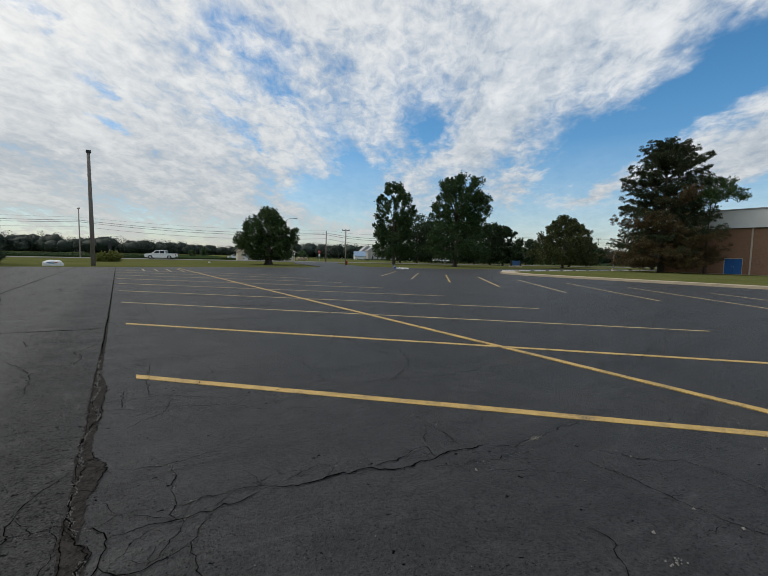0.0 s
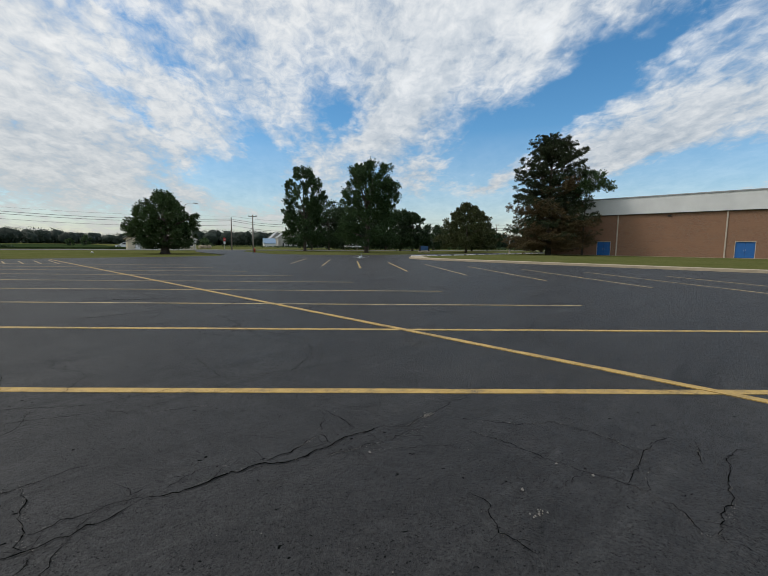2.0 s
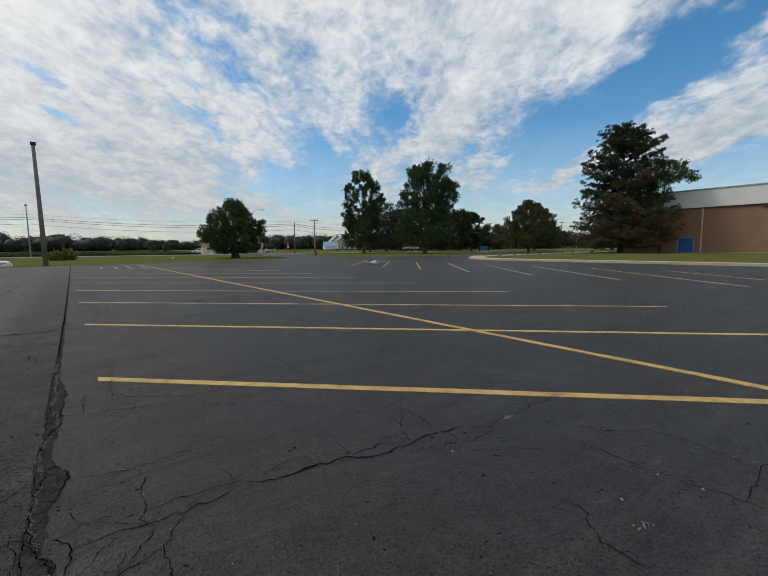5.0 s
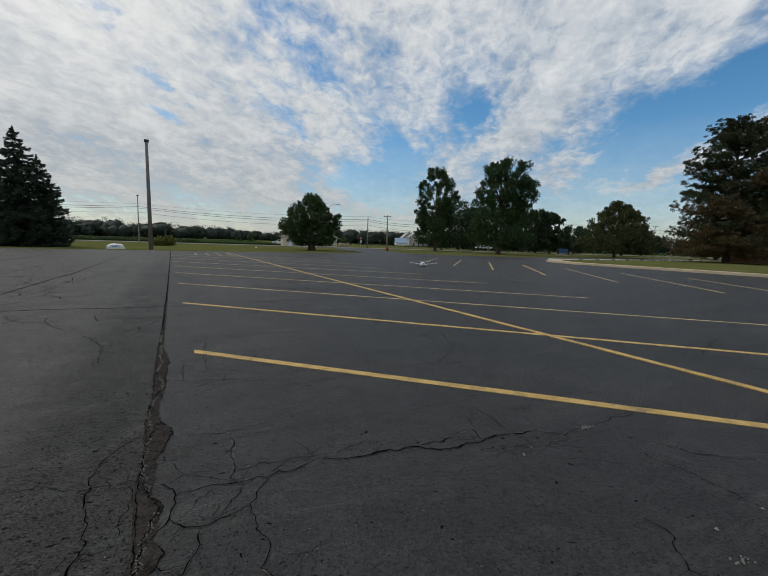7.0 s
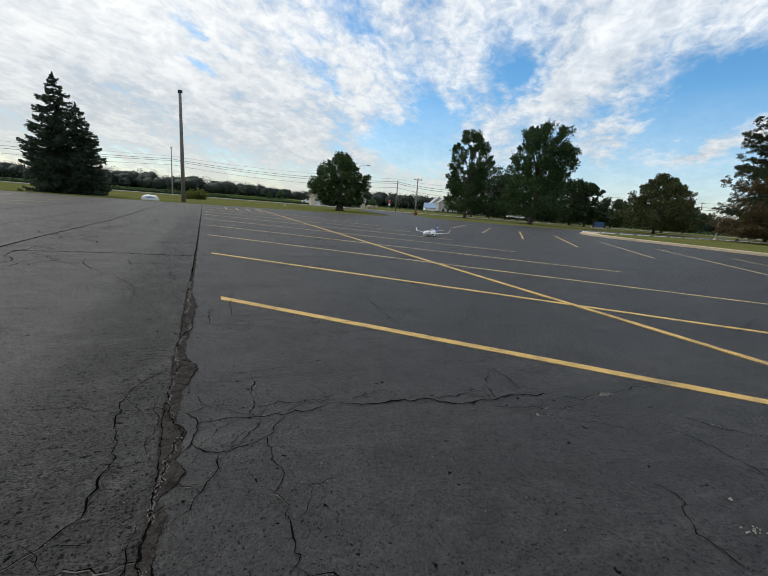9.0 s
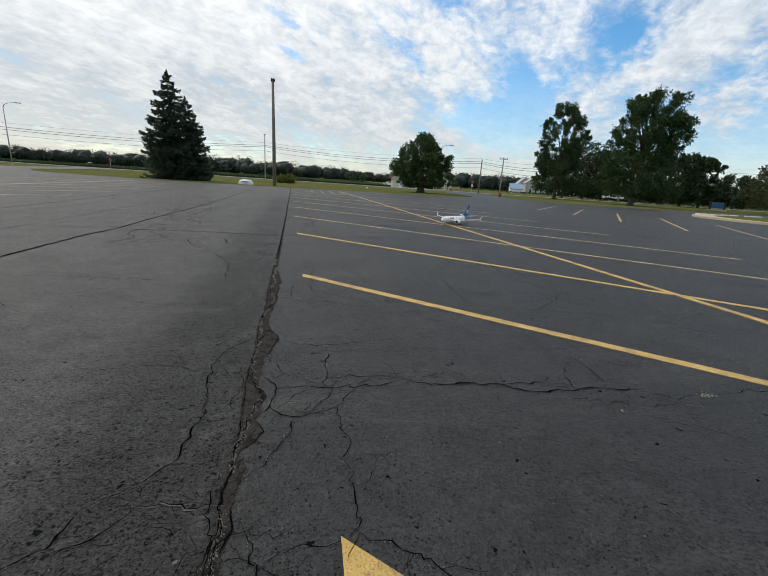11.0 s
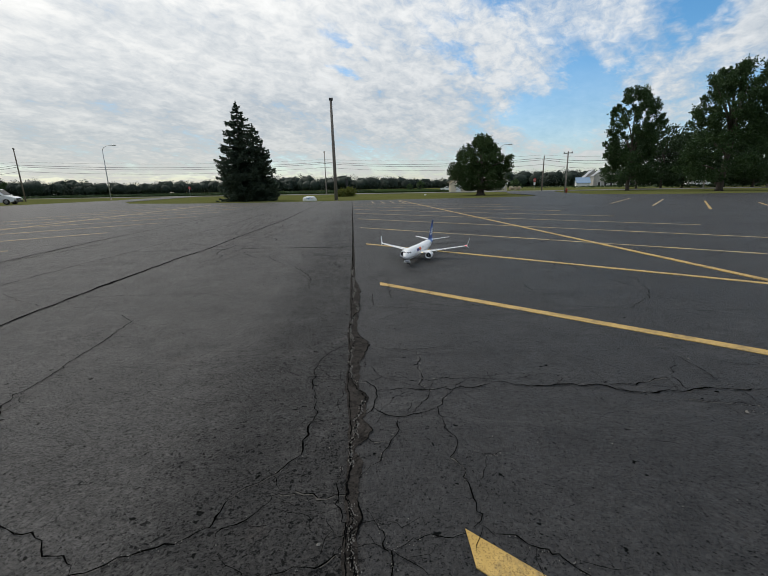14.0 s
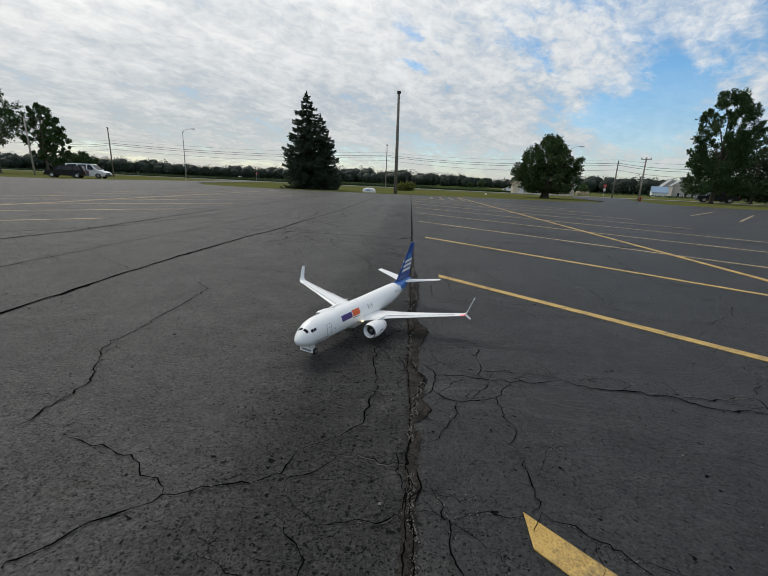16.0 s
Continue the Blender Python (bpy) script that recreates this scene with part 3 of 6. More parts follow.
# ---- markings and cracks ----
def marking(a, b, width=0.105, seed=0, mat=None, skew=0.0, z=0.004):
    """A painted line with slightly uneven edges, a film of paint on the asphalt."""
    rng = random.Random(seed)
    a, b = Vector(a), Vector(b)
    n = max(2, int((b - a).length / 0.35))
    d = (b - a).normalized()
    nrm = Vector((-d.y, d.x))
    vs, fs = [], []
    for k in range(n + 1):
        p = a.lerp(b, k / n)
        w0, w1 = (0.5 * width + rng.uniform(-0.005, 0.005) for _ in range(2))
        end = (k == 0) * skew
        for q, top in ((p + nrm * w0 - d * end, 0.0), (p + nrm * w0 - d * end, z), (p - nrm * w1 + d * end, z), (p - nrm * w1 + d * end, 0.0)):
            vs.append((q.x, q.y, top))
        if k:
            i = 4 * k
            fs += [(i - 4 + j, i - 3 + j, i + 1 + j, i + j) for j in range(3)]
    ob = mesh_object("parking_line", vs, fs, mat or PAINT)
    return tagged(ob, "worn yellow painted parking bay line on asphalt" if not mat else "worn painted parking bay line on asphalt, glare in its cream colour", "parking line", "bay lines", "structure")


def markings():
    for k in range(-1, 10):                                   # double bays beside the seam
        y = 4.865 + 3.762 * (k - 1)
        y -= 0.065 * (k == 0)
        marking((0.21, y), (9.55, y - 9.50), 0.105 if k < 3 else 0.095, k + 5, None if k < 3 else PAINT_GLARE, 0.05)
    marking((4.80, -8.0), (4.80, 39.5), seed=40, z=0.008)
    for k in range(-8, 7):                                    # bays of the row along the kerb
        y = 2.65 + 3.45 * k
        marking((15.5, y), (22.2, y + 7.6), 0.10, 60 + k, None if k in (3, 4) else PAINT_GLARE)
    for k in range(-3, 10):                                   # bays across the lane
        y = 5.6 + 3.72 * k
        marking((-7.5, y), (-16.9, y - 9.0), 0.095, 90 + k, PAINT_GLARE)
    marking((-12.2, -10.0), (-12.2, 38.0), 0.1, 120, PAINT_GLARE, z=0.008)
    for k in range(4):                                        # short strokes by the lawn
        marking((1.9 + 0.78 * k, 32.6 - 0.5 * k), (2.0 + 0.82 * k, 37.3), 0.10, 130 + k, PAINT_GLARE)


def cracks():
    rng = random.Random(4)
    ways, chunks = [], []

    edge_highlights = []

    def edge_highlight(pts, width):
        """Pale strips painted as highlights along the near side of a crack, in stretches."""
        run, phase = [], rng.uniform(0, 99)
        for p in pts + [None]:
            if p is not None and noise.noise(Vector((p.x * 6, p.y * 6, phase))) > 0.14:
                run.append(p + Vector((rng.uniform(-0.002, 0.002), -0.55 * width - 0.0022 + rng.uniform(-0.001, 0.001))))
            else:
                if len(run) > 2:
                    edge_highlights.append(ribbon(run, 0.0030, 0.0048, rng, 0.95))
                run = []

    def crack(width, *way):
        ways.append((way, width))
        line = wander(way, rng)
        if min(q[1] for q in way) < 4.0 and 0.0035 < width < 0.02:
            edge_highlight(line, width)
        chunks.append(ribbon(line, 0.0012 + width * (0.62 if width < 0.012 else 0.95), 0.0055, rng, 0.5))

    # long cracks down the lane
    crack(0.028, (-3.3, 1.2), (-3.34, 2.73), (-3.36, 4.68), (-3.22, 7.46), (-3.07, 8.6), (-2.95, 11.9), (-2.7, 16.0), (-2.56, 28.7), (-2.4, 41.5))
    crack(0.032, (-6.58, 2.0), (-6.58, 5.92), (-6.35, 7.1), (-6.49, 10.8), (-6.46, 14.2), (-6.5, 19.3), (-6.3, 27), (-6.2, 41))
    crack(0.030, (-3.03, 8.48), (-1.5, 8.4), (-0.14, 8.2))
    crack(0.012, (-4.9, 1.2), (-4.8, 4.17), (-4.7, 7.13), (-4.53, 8.48), (-4.4, 16), (-4.2, 34))
    crack(0.016, (-9.0, 2.0), (-8.4, 5.0), (-6.2, 8.0), (-5.6, 14.0))
    crack(0.009, (-1.91, 1.31), (-1.89, 1.8), (-2.08, 2.13), (-2.17, 2.33), (-2.14, 2.64), (-2.18, 3.72), (-2.4, 4.0))
    crack(0.004, (-2.10, 2.13), (-2.06, 2.24), (-2.15, 2.42))
    crack(0.008, (-1.02, 6.23), (-0.71, 5.49), (-0.64, 4.68))
    # by the seam, on the lane
    crack(0.0065, (-0.2, 2.88), (-0.33, 2.72), (-0.41, 2.43), (-0.38, 2.14), (-0.35, 1.93), (-0.38, 1.73), (-0.40, 1.58), (-0.49, 1.47), (-0.63, 1.35))
    crack(0.0085, (-0.63, 1.35), (-0.68, 1.21), (-0.77, 1.15), (-0.94, 1.12), (-1.05, 1.07), (-1.22, 0.93), (-1.34, 0.76))
    crack(0.006, (-1.65, 1.33), (-1.44, 1.30), (-1.27, 1.23), (-1.18, 1.15), (-1.06, 1.07))
    crack(0.005, (-0.64, 1.12), (-0.65, 1.18), (-0.56, 1.23), (-0.46, 1.35), (-0.40, 1.36), (-0.24, 1.32), (-0.18, 1.31))
    crack(0.003, (-0.81, 2.49), (-0.63, 2.46), (-0.41, 2.36), (-0.17, 2.32))
    crack(0.003, (-0.24, 2.41), (-0.21, 2.26), (-0.24, 1.96), (-0.28, 1.85), (-0.33, 1.84))
    crack(0.004, (-0.27, 1.21), (-0.27, 1.12), (-0.30, 1.05))
    crack(0.004, (-0.20, 1.51), (-0.22, 1.44), (-0.23, 1.29), (-0.20, 1.18), (-0.21, 1.03))
    crack(0.005, (-0.50, 0.98), (-0.39, 1.01), (-0.26, 1.03), (-0.22, 1.04))
    crack(0.005, (-0.6, 1.0), (-0.5, 0.86), (-0.55, 0.5))
    crack(0.003, (-1.16, 2.47), (-0.87, 2.47))
    crack(0.004, (-1.23, 1.32), (-1.18, 1.35))
    # the net of cracks in the bays
    crack(0.0085, (-0.03, 2.11), (0.25, 2.11), (0.42, 2.09), (0.57, 2.10), (0.72, 2.15))
    crack(0.011, (0.72, 2.15), (0.89, 2.08), (1.14, 2.07), (1.28, 2.04), (1.43, 1.93), (1.54, 1.91), (1.84, 1.93), (2.18, 1.86))
    crack(0.006, (2.18, 1.86), (2.30, 1.74), (2.56, 1.75), (3.19, 1.76))
    crack(0.007, (1.30, 2.04), (1.51, 2.02), (1.73, 2.07), (1.78, 2.07), (1.75, 1.92))
    crack(0.004, (2.07, 2.61), (2.04, 2.25), (2.02, 1.91))
    crack(0.005, (1.99, 2.32), (1.79, 2.11))
    crack(0.005, (1.62, 1.83), (1.86, 1.75), (2.03, 1.70), (2.39, 1.64))
    crack(0.003, (1.88, 1.68), (2.08, 1.51), (2.31, 1.35))
    crack(0.003, (2.13, 2.35), (2.33, 2.19), (2.49, 2.14))
    crack(0.003, (-0.11, 2.25), (0.06, 2.29), (0.18, 2.28))
    crack(0.005, (0.00, 2.81), (0.28, 2.71), (0.59, 2.72))
    crack(0.004, (0.30, 2.70), (0.30, 2.51), (0.27, 2.36), (0.26, 2.21), (0.25, 2.11))
    crack(0.005, (0.28, 2.23), (0.40, 2.25), (0.62, 2.20), (0.73, 2.16))
    crack(0.003, (0.76, 2.16), (1.05, 2.22), (1.17, 2.15))
    crack(0.006, (-0.11, 2.25), (-0.05, 2.20), (-0.03, 2.10), (-0.05, 1.95), (-0.16, 1.90))
    crack(0.006, (-0.05, 1.95), (0.06, 1.84), (0.12, 1.84), (0.28, 1.91))
    crack(0.004, (0.27, 2.05), (0.21, 1.95), (0.12, 1.84))
    crack(0.005, (0.42, 2.08), (0.29, 1.91), (0.29, 1.70), (0.32, 1.60), (0.27, 1.48), (0.29, 1.35), (0.29, 1.16), (0.25, 1.10))
    crack(0.005, (0.27, 1.12), (0.36, 1.07), (0.46, 0.98), (0.58, 0.87))
    crack(0.005, (0.07, 1.83), (0.01, 1.64), (-0.05, 1.50), (-0.14, 1.41))
    crack(0.004, (-0.15, 1.66), (-0.07, 1.64), (0.01, 1.64))
    crack(0.005, (-0.13, 1.24), (-0.07, 1.13), (-0.05, 1.05), (-0.05, 0.90), (-0.02, 0.6))
    crack(0.005, (-0.04, 1.05), (0.04, 1.08), (0.09, 1.10), (0.21, 1.09))
    crack(0.004, (0.36, 1.52), (0.45, 1.48), (0.51, 1.50))
    crack(0.005, (2.55, 1.49), (2.56, 1.12), (2.55, 0.78), (2.60, 0.42), (2.57, 0.21), (2.40, 0.06))
    crack(0.005, (2.74, 1.41), (2.85, 1.24), (3.12, 1.02), (3.12, 0.61), (2.98, 0.43), (2.85, 0.43), (2.60, 0.42))
    crack(0.004, (2.98, 0.43), (3.26, 0.42), (3.45, 0.33))
    crack(0.006, (1.90, 1.00), (1.93, 0.91), (1.76, 0.74), (1.76, 0.57))
    crack(0.005, (3.66, -0.01), (3.35, 0.04), (3.01, 0.03), (2.77, -0.01), (2.51, 0.01), (2.39, -0.04))
    crack(0.005, (3.47, 0.22), (3.25, 0.17), (3.11, 0.17))
    crack(0.005, (-0.06, 3.93), (0.36, 3.77), (0.86, 3.57), (0.99, 3.34), (1.45, 3.11))
    crack(0.004, (0.09, 3.65), (0.31, 3.74))
    crack(0.006, (0.10, 4.4), (0.07, 4.27), (0.08, 3.89))
    crack(0.006, (1.92, 4.58), (1.84, 3.75), (1.59, 3.73))
    crack(0.006, (2.45, 3.43), (2.89, 3.73), (3.14, 4.04), (3.4, 4.6), (3.18, 5.31))
    crack(0.006, (1.86, 3.56), (2.26, 3.51), (3.06, 3.26), (4.4, 3.2), (5.6, 2.4), (7.2, 2.9))
    crack(0.005, (0.2, 5.4), (0.35, 5.23), (0.27, 4.17), (0.82, 3.75), (1.55, 3.69))
    crack(0.009, (0.0, 9.9), (0.6, 9.7), (1.57, 9.39), (3.32, 8.37))
    crack(0.008, (3.37, 12.85), (3.16, 8.75), (3.39, 7.37), (2.98, 4.99), (3.13, 4.14))
    crack(0.007, (0.0, 7.4), (0.98, 7.07), (2.27, 7.58))
    crack(0.010, (6.0, 9.0), (7.4, 8.2), (9.0, 8.5), (11.5, 7.0))
    crack(0.014, (0.1, 14.5), (1.9, 13.6), (3.2, 12.9), (5.4, 13.2))
    # a loose net of cracks further out in the bays
    for _ in range(24):
        p = Vector((rng.uniform(0.4, 8.5), rng.uniform(3.6, 15.0)))
        q = rng.uniform(0, 2 * math.pi)
        way = [tuple(p)]
        for _ in range(rng.randint(2, 4)):
            q += rng.uniform(-0.8, 0.8)
            p = p + Vector((math.cos(q), math.sin(q))) * rng.uniform(0.35, 0.8)
            way.append(tuple(p))
        crack(rng.uniform(0.003, 0.006), *way)
    # broken lengths of crack down the lane and beside the seam
    for _ in range(34):
        lane = rng.random() < 0.6
        p = Vector((rng.uniform(-2.9, -0.35) if lane else rng.uniform(-0.05, 0.9), rng.uniform(3.2, 17.0)))
        way = [tuple(p)]
        for _ in range(rng.randint(2, 6)):
            p = p + Vector((rng.gauss(0, 0.16), rng.uniform(0.15, 0.55)))
            way.append(tuple(p))
        crack((0.004 if lane else 0.002) + (0.0009 if lane else 0.0005) * p.y * rng.uniform(0.5, 1.1), *way)
    # short cross cracks over bays and lane
    for _ in range(80):
        p = Vector((rng.uniform(-7.0, 11.5), rng.uniform(4.5, 20.0)))
        way, q = [tuple(p)], rng.choice((0.0, math.pi)) + rng.uniform(-0.5, 0.5)
        for _ in range(rng.randint(2, 4)):
            q += rng.uniform(-0.5, 0.5)
            p = p + Vector((math.cos(q), math.sin(q))) * rng.uniform(0.2, 0.8)
            way.append(tuple(p))
        crack(0.003 + 0.0012 * p.y * rng.uniform(0.5, 1.1), *way)
    # side shoots
    for w, width in ways[8::3]:
        for k in range(len(w) - 1):
            a, b = Vector(w[k]), Vector(w[k + 1])
            p, d = a.lerp(b, rng.random()), (b - a).normalized()
            q = p + Vector((-d.y, d.x)) * rng.choice((-1, 1)) * rng.uniform(0.06, 0.22) + d * rng.uniform(-0.2, 0.2)
            chunks.append(ribbon(wander([p, q], rng), 0.0024, 0.0055, rng, 0.6))
    # hair cracks near the seam
    for _ in range(45):
        p = Vector((rng.gauss(-0.1, 0.45), rng.uniform(0.4, 7.5)))
        q = p + Vector((rng.uniform(-0.25, 0.25), rng.uniform(-0.3, 0.3)))
        chunks.append(ribbon(wander([p, q], rng), 0.0022, 0.0055, rng, 0.6))
    for _ in range(60):
        p = Vector((rng.uniform(-4, 6), rng.uniform(0.4, 9)))
        q = p + Vector((rng.uniform(-0.2, 0.2), rng.uniform(-0.2, 0.2)))
        chunks.append(ribbon(wander([p, q], rng), 0.0022, 0.0055, rng, 0.6))
    tagged(mesh_object("pavement_cracks", *join(chunks), CRACK), "dark jagged cracks in the asphalt", "cracks", kind="stuff")

    tagged(mesh_object("crack_edge_highlights", *join(edge_highlights), EDGE_LIGHT_SCUFF), "pale painted highlights along the near edges of the cracks", "cracks", kind="stuff")

    # the open seam between lane and bays: a jagged crack, and patches of dark brown crumbled filling beside it
    ly, lx = (-6, 0.8, 1.1, 1.5, 1.75, 2.2, 2.7, 3.1, 3.6, 4.6, 7.0, 12.2, 34, 42), (-0.24, -0.21, -0.197, -0.184, -0.175, -0.189, -0.172, -0.178, -0.156, -0.150, -0.1, -0.03, 0.2, 0.25)
    ys = (0.8, 1.1, 1.27, 1.50, 1.59, 1.67, 1.74, 1.85, 2.02, 2.2, 2.53, 2.68, 2.89, 3.05, 3.41, 4.0, 4.6, 5.2, 6, 9, 14, 42)
    band = (0.045, 0.040, 0.037, 0.055, 0.014, 0.075, 0.105, 0.072, 0.098, 0.070, 0.066, 0.10, 0.150, 0.082, 0.055, 0.088, 0.11, 0.05, 0.04, 0.03, 0.02, 0.02)

    def seam_x(y):
        return float(np.interp(y, ly, lx)) + sum(a * noise.noise(Vector((1.0, y * f, 4.0))) for a, f in ((0.006, 2.3), (0.010, 7.0), (0.006, 23.0)))

    path, y = [], 41.9
    while y > -6:
        jog = 0.0025 if y < 7 else 0.012
        path.append(Vector((seam_x(y) + rng.uniform(-jog, jog), y)))
        y -= 0.012 * rng.uniform(0.5, 1.8) if y < 7 else 0.10 * rng.uniform(0.5, 1.5)
    vs, fs, edge = [], [], []
    for k, p in enumerate(path):
        ragged = 0.22 * noise.noise(Vector((0, p.y * 7, 9))) + 0.20 * noise.noise(Vector((2, p.y * 22, 9))) + rng.uniform(-0.06, 0.06)
        w = float(np.interp(p.y, ys, band)) * (1 + ragged)
        edge.append(Vector((p.x + w, p.y)))
        vs += [(p.x - 0.012 - 0.012 * noise.noise(Vector((4, p.y * 9, 3))), p.y, 0.0035), (p.x + w, p.y, 0.0035)]
        if k:
            fs.append((2 * k - 2, 2 * k - 1, 2 * k + 1, 2 * k))
    tagged(mesh_object("seam_filling", vs, fs, CRUMB), "dark brownish filling in the pavement seam", "seam", kind="stuff")
    near = [p for p in path if p.y < 7]
    # the crack swings from one edge of the filling to the other, and a second one runs along stretches of the far edge
    swing = [a.lerp(b, max(0.0, min(1.0, 0.25 + 1.3 * noise.noise(Vector((7, a.y * 1.7, 2)))))) + Vector((0.016 * noise.noise(Vector((8, a.y * 18, 2))) + rng.uniform(-0.004, 0.004), 0)) for a, b in zip(path, edge) if a.y < 7]
    chunks = [ribbon(swing, 0.0065, 0.0058, rng, 0.7), ribbon(near, 0.0038, 0.0056, rng, 0.9), ribbon([p for p in path if p.y > 6.5], 0.016, 0.0056, rng, 0.8)]
    for lo, hi in ((1.62, 1.80), (1.95, 2.12), (2.62, 3.15), (3.5, 4.7), (1.08, 1.3)):
        chunks.append(ribbon([q + Vector((rng.uniform(-0.003, 0.003), 0)) for q in edge if lo < q.y < hi], 0.0045, 0.0057, rng, 0.7))
    # pieces broken out between the edges
    for _ in range(46):
        y = rng.uniform(0.9, 6.5)
        w = float(np.interp(y, ys, band))
        a = Vector((seam_x(y) + rng.uniform(-0.02, 0.3) * w, y))
        chunks.append(ribbon(wander([a, a + Vector((w * rng.uniform(0.4, 1.3), rng.uniform(-0.09, 0.09)))], rng, 0.6, 0.012), 0.0034, 0.0057, rng, 0.6))
    tagged(mesh_object("seam_edges", *join(chunks), CRACK), "broken dark edges of the pavement seam", "seam", kind="stuff")
    path = swing
    # loose pale stone chips
    cv, cf = [], []

    def chip(x, y, r):
        o = len(cv)
        for i in range(5):
            q = 2 * math.pi * i / 5 + rng.random()
            cv.append((x + r * math.cos(q) * rng.uniform(0.6, 1.2), y + r * math.sin(q) * rng.uniform(0.6, 1.2), 0.003))
        cv.append((x, y, 0.006 + r * 0.7))
        cf.extend((o + i, o + (i + 1) % 5, o + 5) for i in range(5))

    near = [p for p in path if 0.5 < p.y < 6]
    for _ in range(2600):
        p = rng.choice(near)
        if noise.noise(Vector((3, p.y * 4, 1))) > -0.15:
            chip(p.x + rng.gauss(0.003, 0.006), p.y + rng.uniform(-0.01, 0.01), rng.uniform(0.0015, 0.0042))
    for w, width in ways:
        if min(q[1] for q in w) > 3.2 or width > 0.02:
            continue
        for a, b in zip(w, w[1:]):
            a, b = Vector(a), Vector(b)
            for _ in range(int((b - a).length * 80)):
                p = a.lerp(b, rng.random())
                if noise.noise(Vector((p.x * 5, p.y * 5, 5))) > 0.12:
                    chip(p.x + rng.gauss(0, 0.008), p.y + rng.gauss(0, 0.008), rng.uniform(0.001, 0.0032))
    for _ in range(320):
        chip(rng.uniform(-3, 6), rng.uniform(0.3, 8), rng.uniform(0.0015, 0.0045))
    for x, y, r in ((1.85, 1.67, 0.013), (2.15, 0.81, 0.013), (-0.29, 1.10, 0.008), (2.54, 0.78, 0.009), (2.56, 0.58, 0.011), (2.86, 1.24, 0.008), (2.09, 2.31, 0.008), (1.01, 1.50, 0.004)):
        chip(x, y, r)
    # scuffs scraped along the parking line
    scuffs = []
    for _ in range(110):
        u = rng.gauss(0.5, 0.24)
        p = Vector((4.25 + 0.3 * u + rng.gauss(0, 0.13), 1.85 - 1.7 * u + rng.gauss(0, 0.14)))
        if rng.random() < 0.2:
            p = Vector((4.25 + rng.gauss(0, 0.14), 3.4 + rng.gauss(0, 0.14)))
        q = p + Vector((rng.uniform(-0.03, 0.05), -rng.uniform(0.05, 0.32)))
        scuffs.append(ribbon(wander([p, q], rng, 0.5, 0.03), rng.uniform(0.003, 0.008), 0.0046, rng, 0.9))
    tagged(mesh_object("scuff_marks", *join(scuffs), EDGE_LIGHT_SCUFF), "pale scraped scuff marks on asphalt", "scuffs", kind="stuff")
    # scuffed, flaking sealer
    for cx, cy, n, s in ((4.2, 3.35, 40, 0.16), (4.4, 1.0, 60, 0.3), (2.55, 1.75, 40, 0.03), (2.02, 0.66, 14, 0.025), (3.6, 2.2, 30, 0.3)):
        for _ in range(n):
            chip(cx + rng.gauss(0, s), cy + rng.gauss(0, s * 0.4), rng.uniform(0.003, 0.007))
    tagged(mesh_object("stone_chips", cv, cf, CHIP), "pale loose stone chips scattered on asphalt", "gravel", kind="stuff")


markings()
cracks()


# ---- plants ----
def leaves(centres, sizes, rng, aspect=1.6, droop=0.0, along=None):
    """Small folded leaf blades at the centres, turned at random or along given directions."""
    n = len(centres)
    d = rng.normal(size=(n, 3))
    if along is not None:
        d = along + 0.38 * d
    d[:, 2] = d[:, 2] * (0.7 if along is None else 1.0) - droop
    d /= np.linalg.norm(d, axis=1)[:, None]
    e = np.cross(d, rng.normal(size=(n, 3)))
    e /= np.linalg.norm(e, axis=1)[:, None] + 1e-9
    s = np.asarray(sizes)[:, None]
    v = np.empty((n, 4, 3))
    v[:, 0] = centres - d * s * 0.5 * aspect
    v[:, 1] = centres + e * s * 0.5
    v[:, 2] = centres + d * s * 0.5 * aspect
    v[:, 3] = centres - e * s * 0.5
    f = np.arange(4 * n).reshape(n, 4)
    return v.reshape(-1, 3), f


def crown_part(pts, sizes, rng, material, parent, label="", aspect=1.6, droop=0.0, name="crown", along=None):
    v, f = leaves(pts, sizes, rng, aspect, droop, along)
    me = bpy.data.meshes.new(name)
    me.from_pydata(v.tolist(), [], f.tolist())
    me.materials.append(material)
    ob = new(name, me)
    ob.parent = parent
    if label:
        ob["label"] = label
    return ob


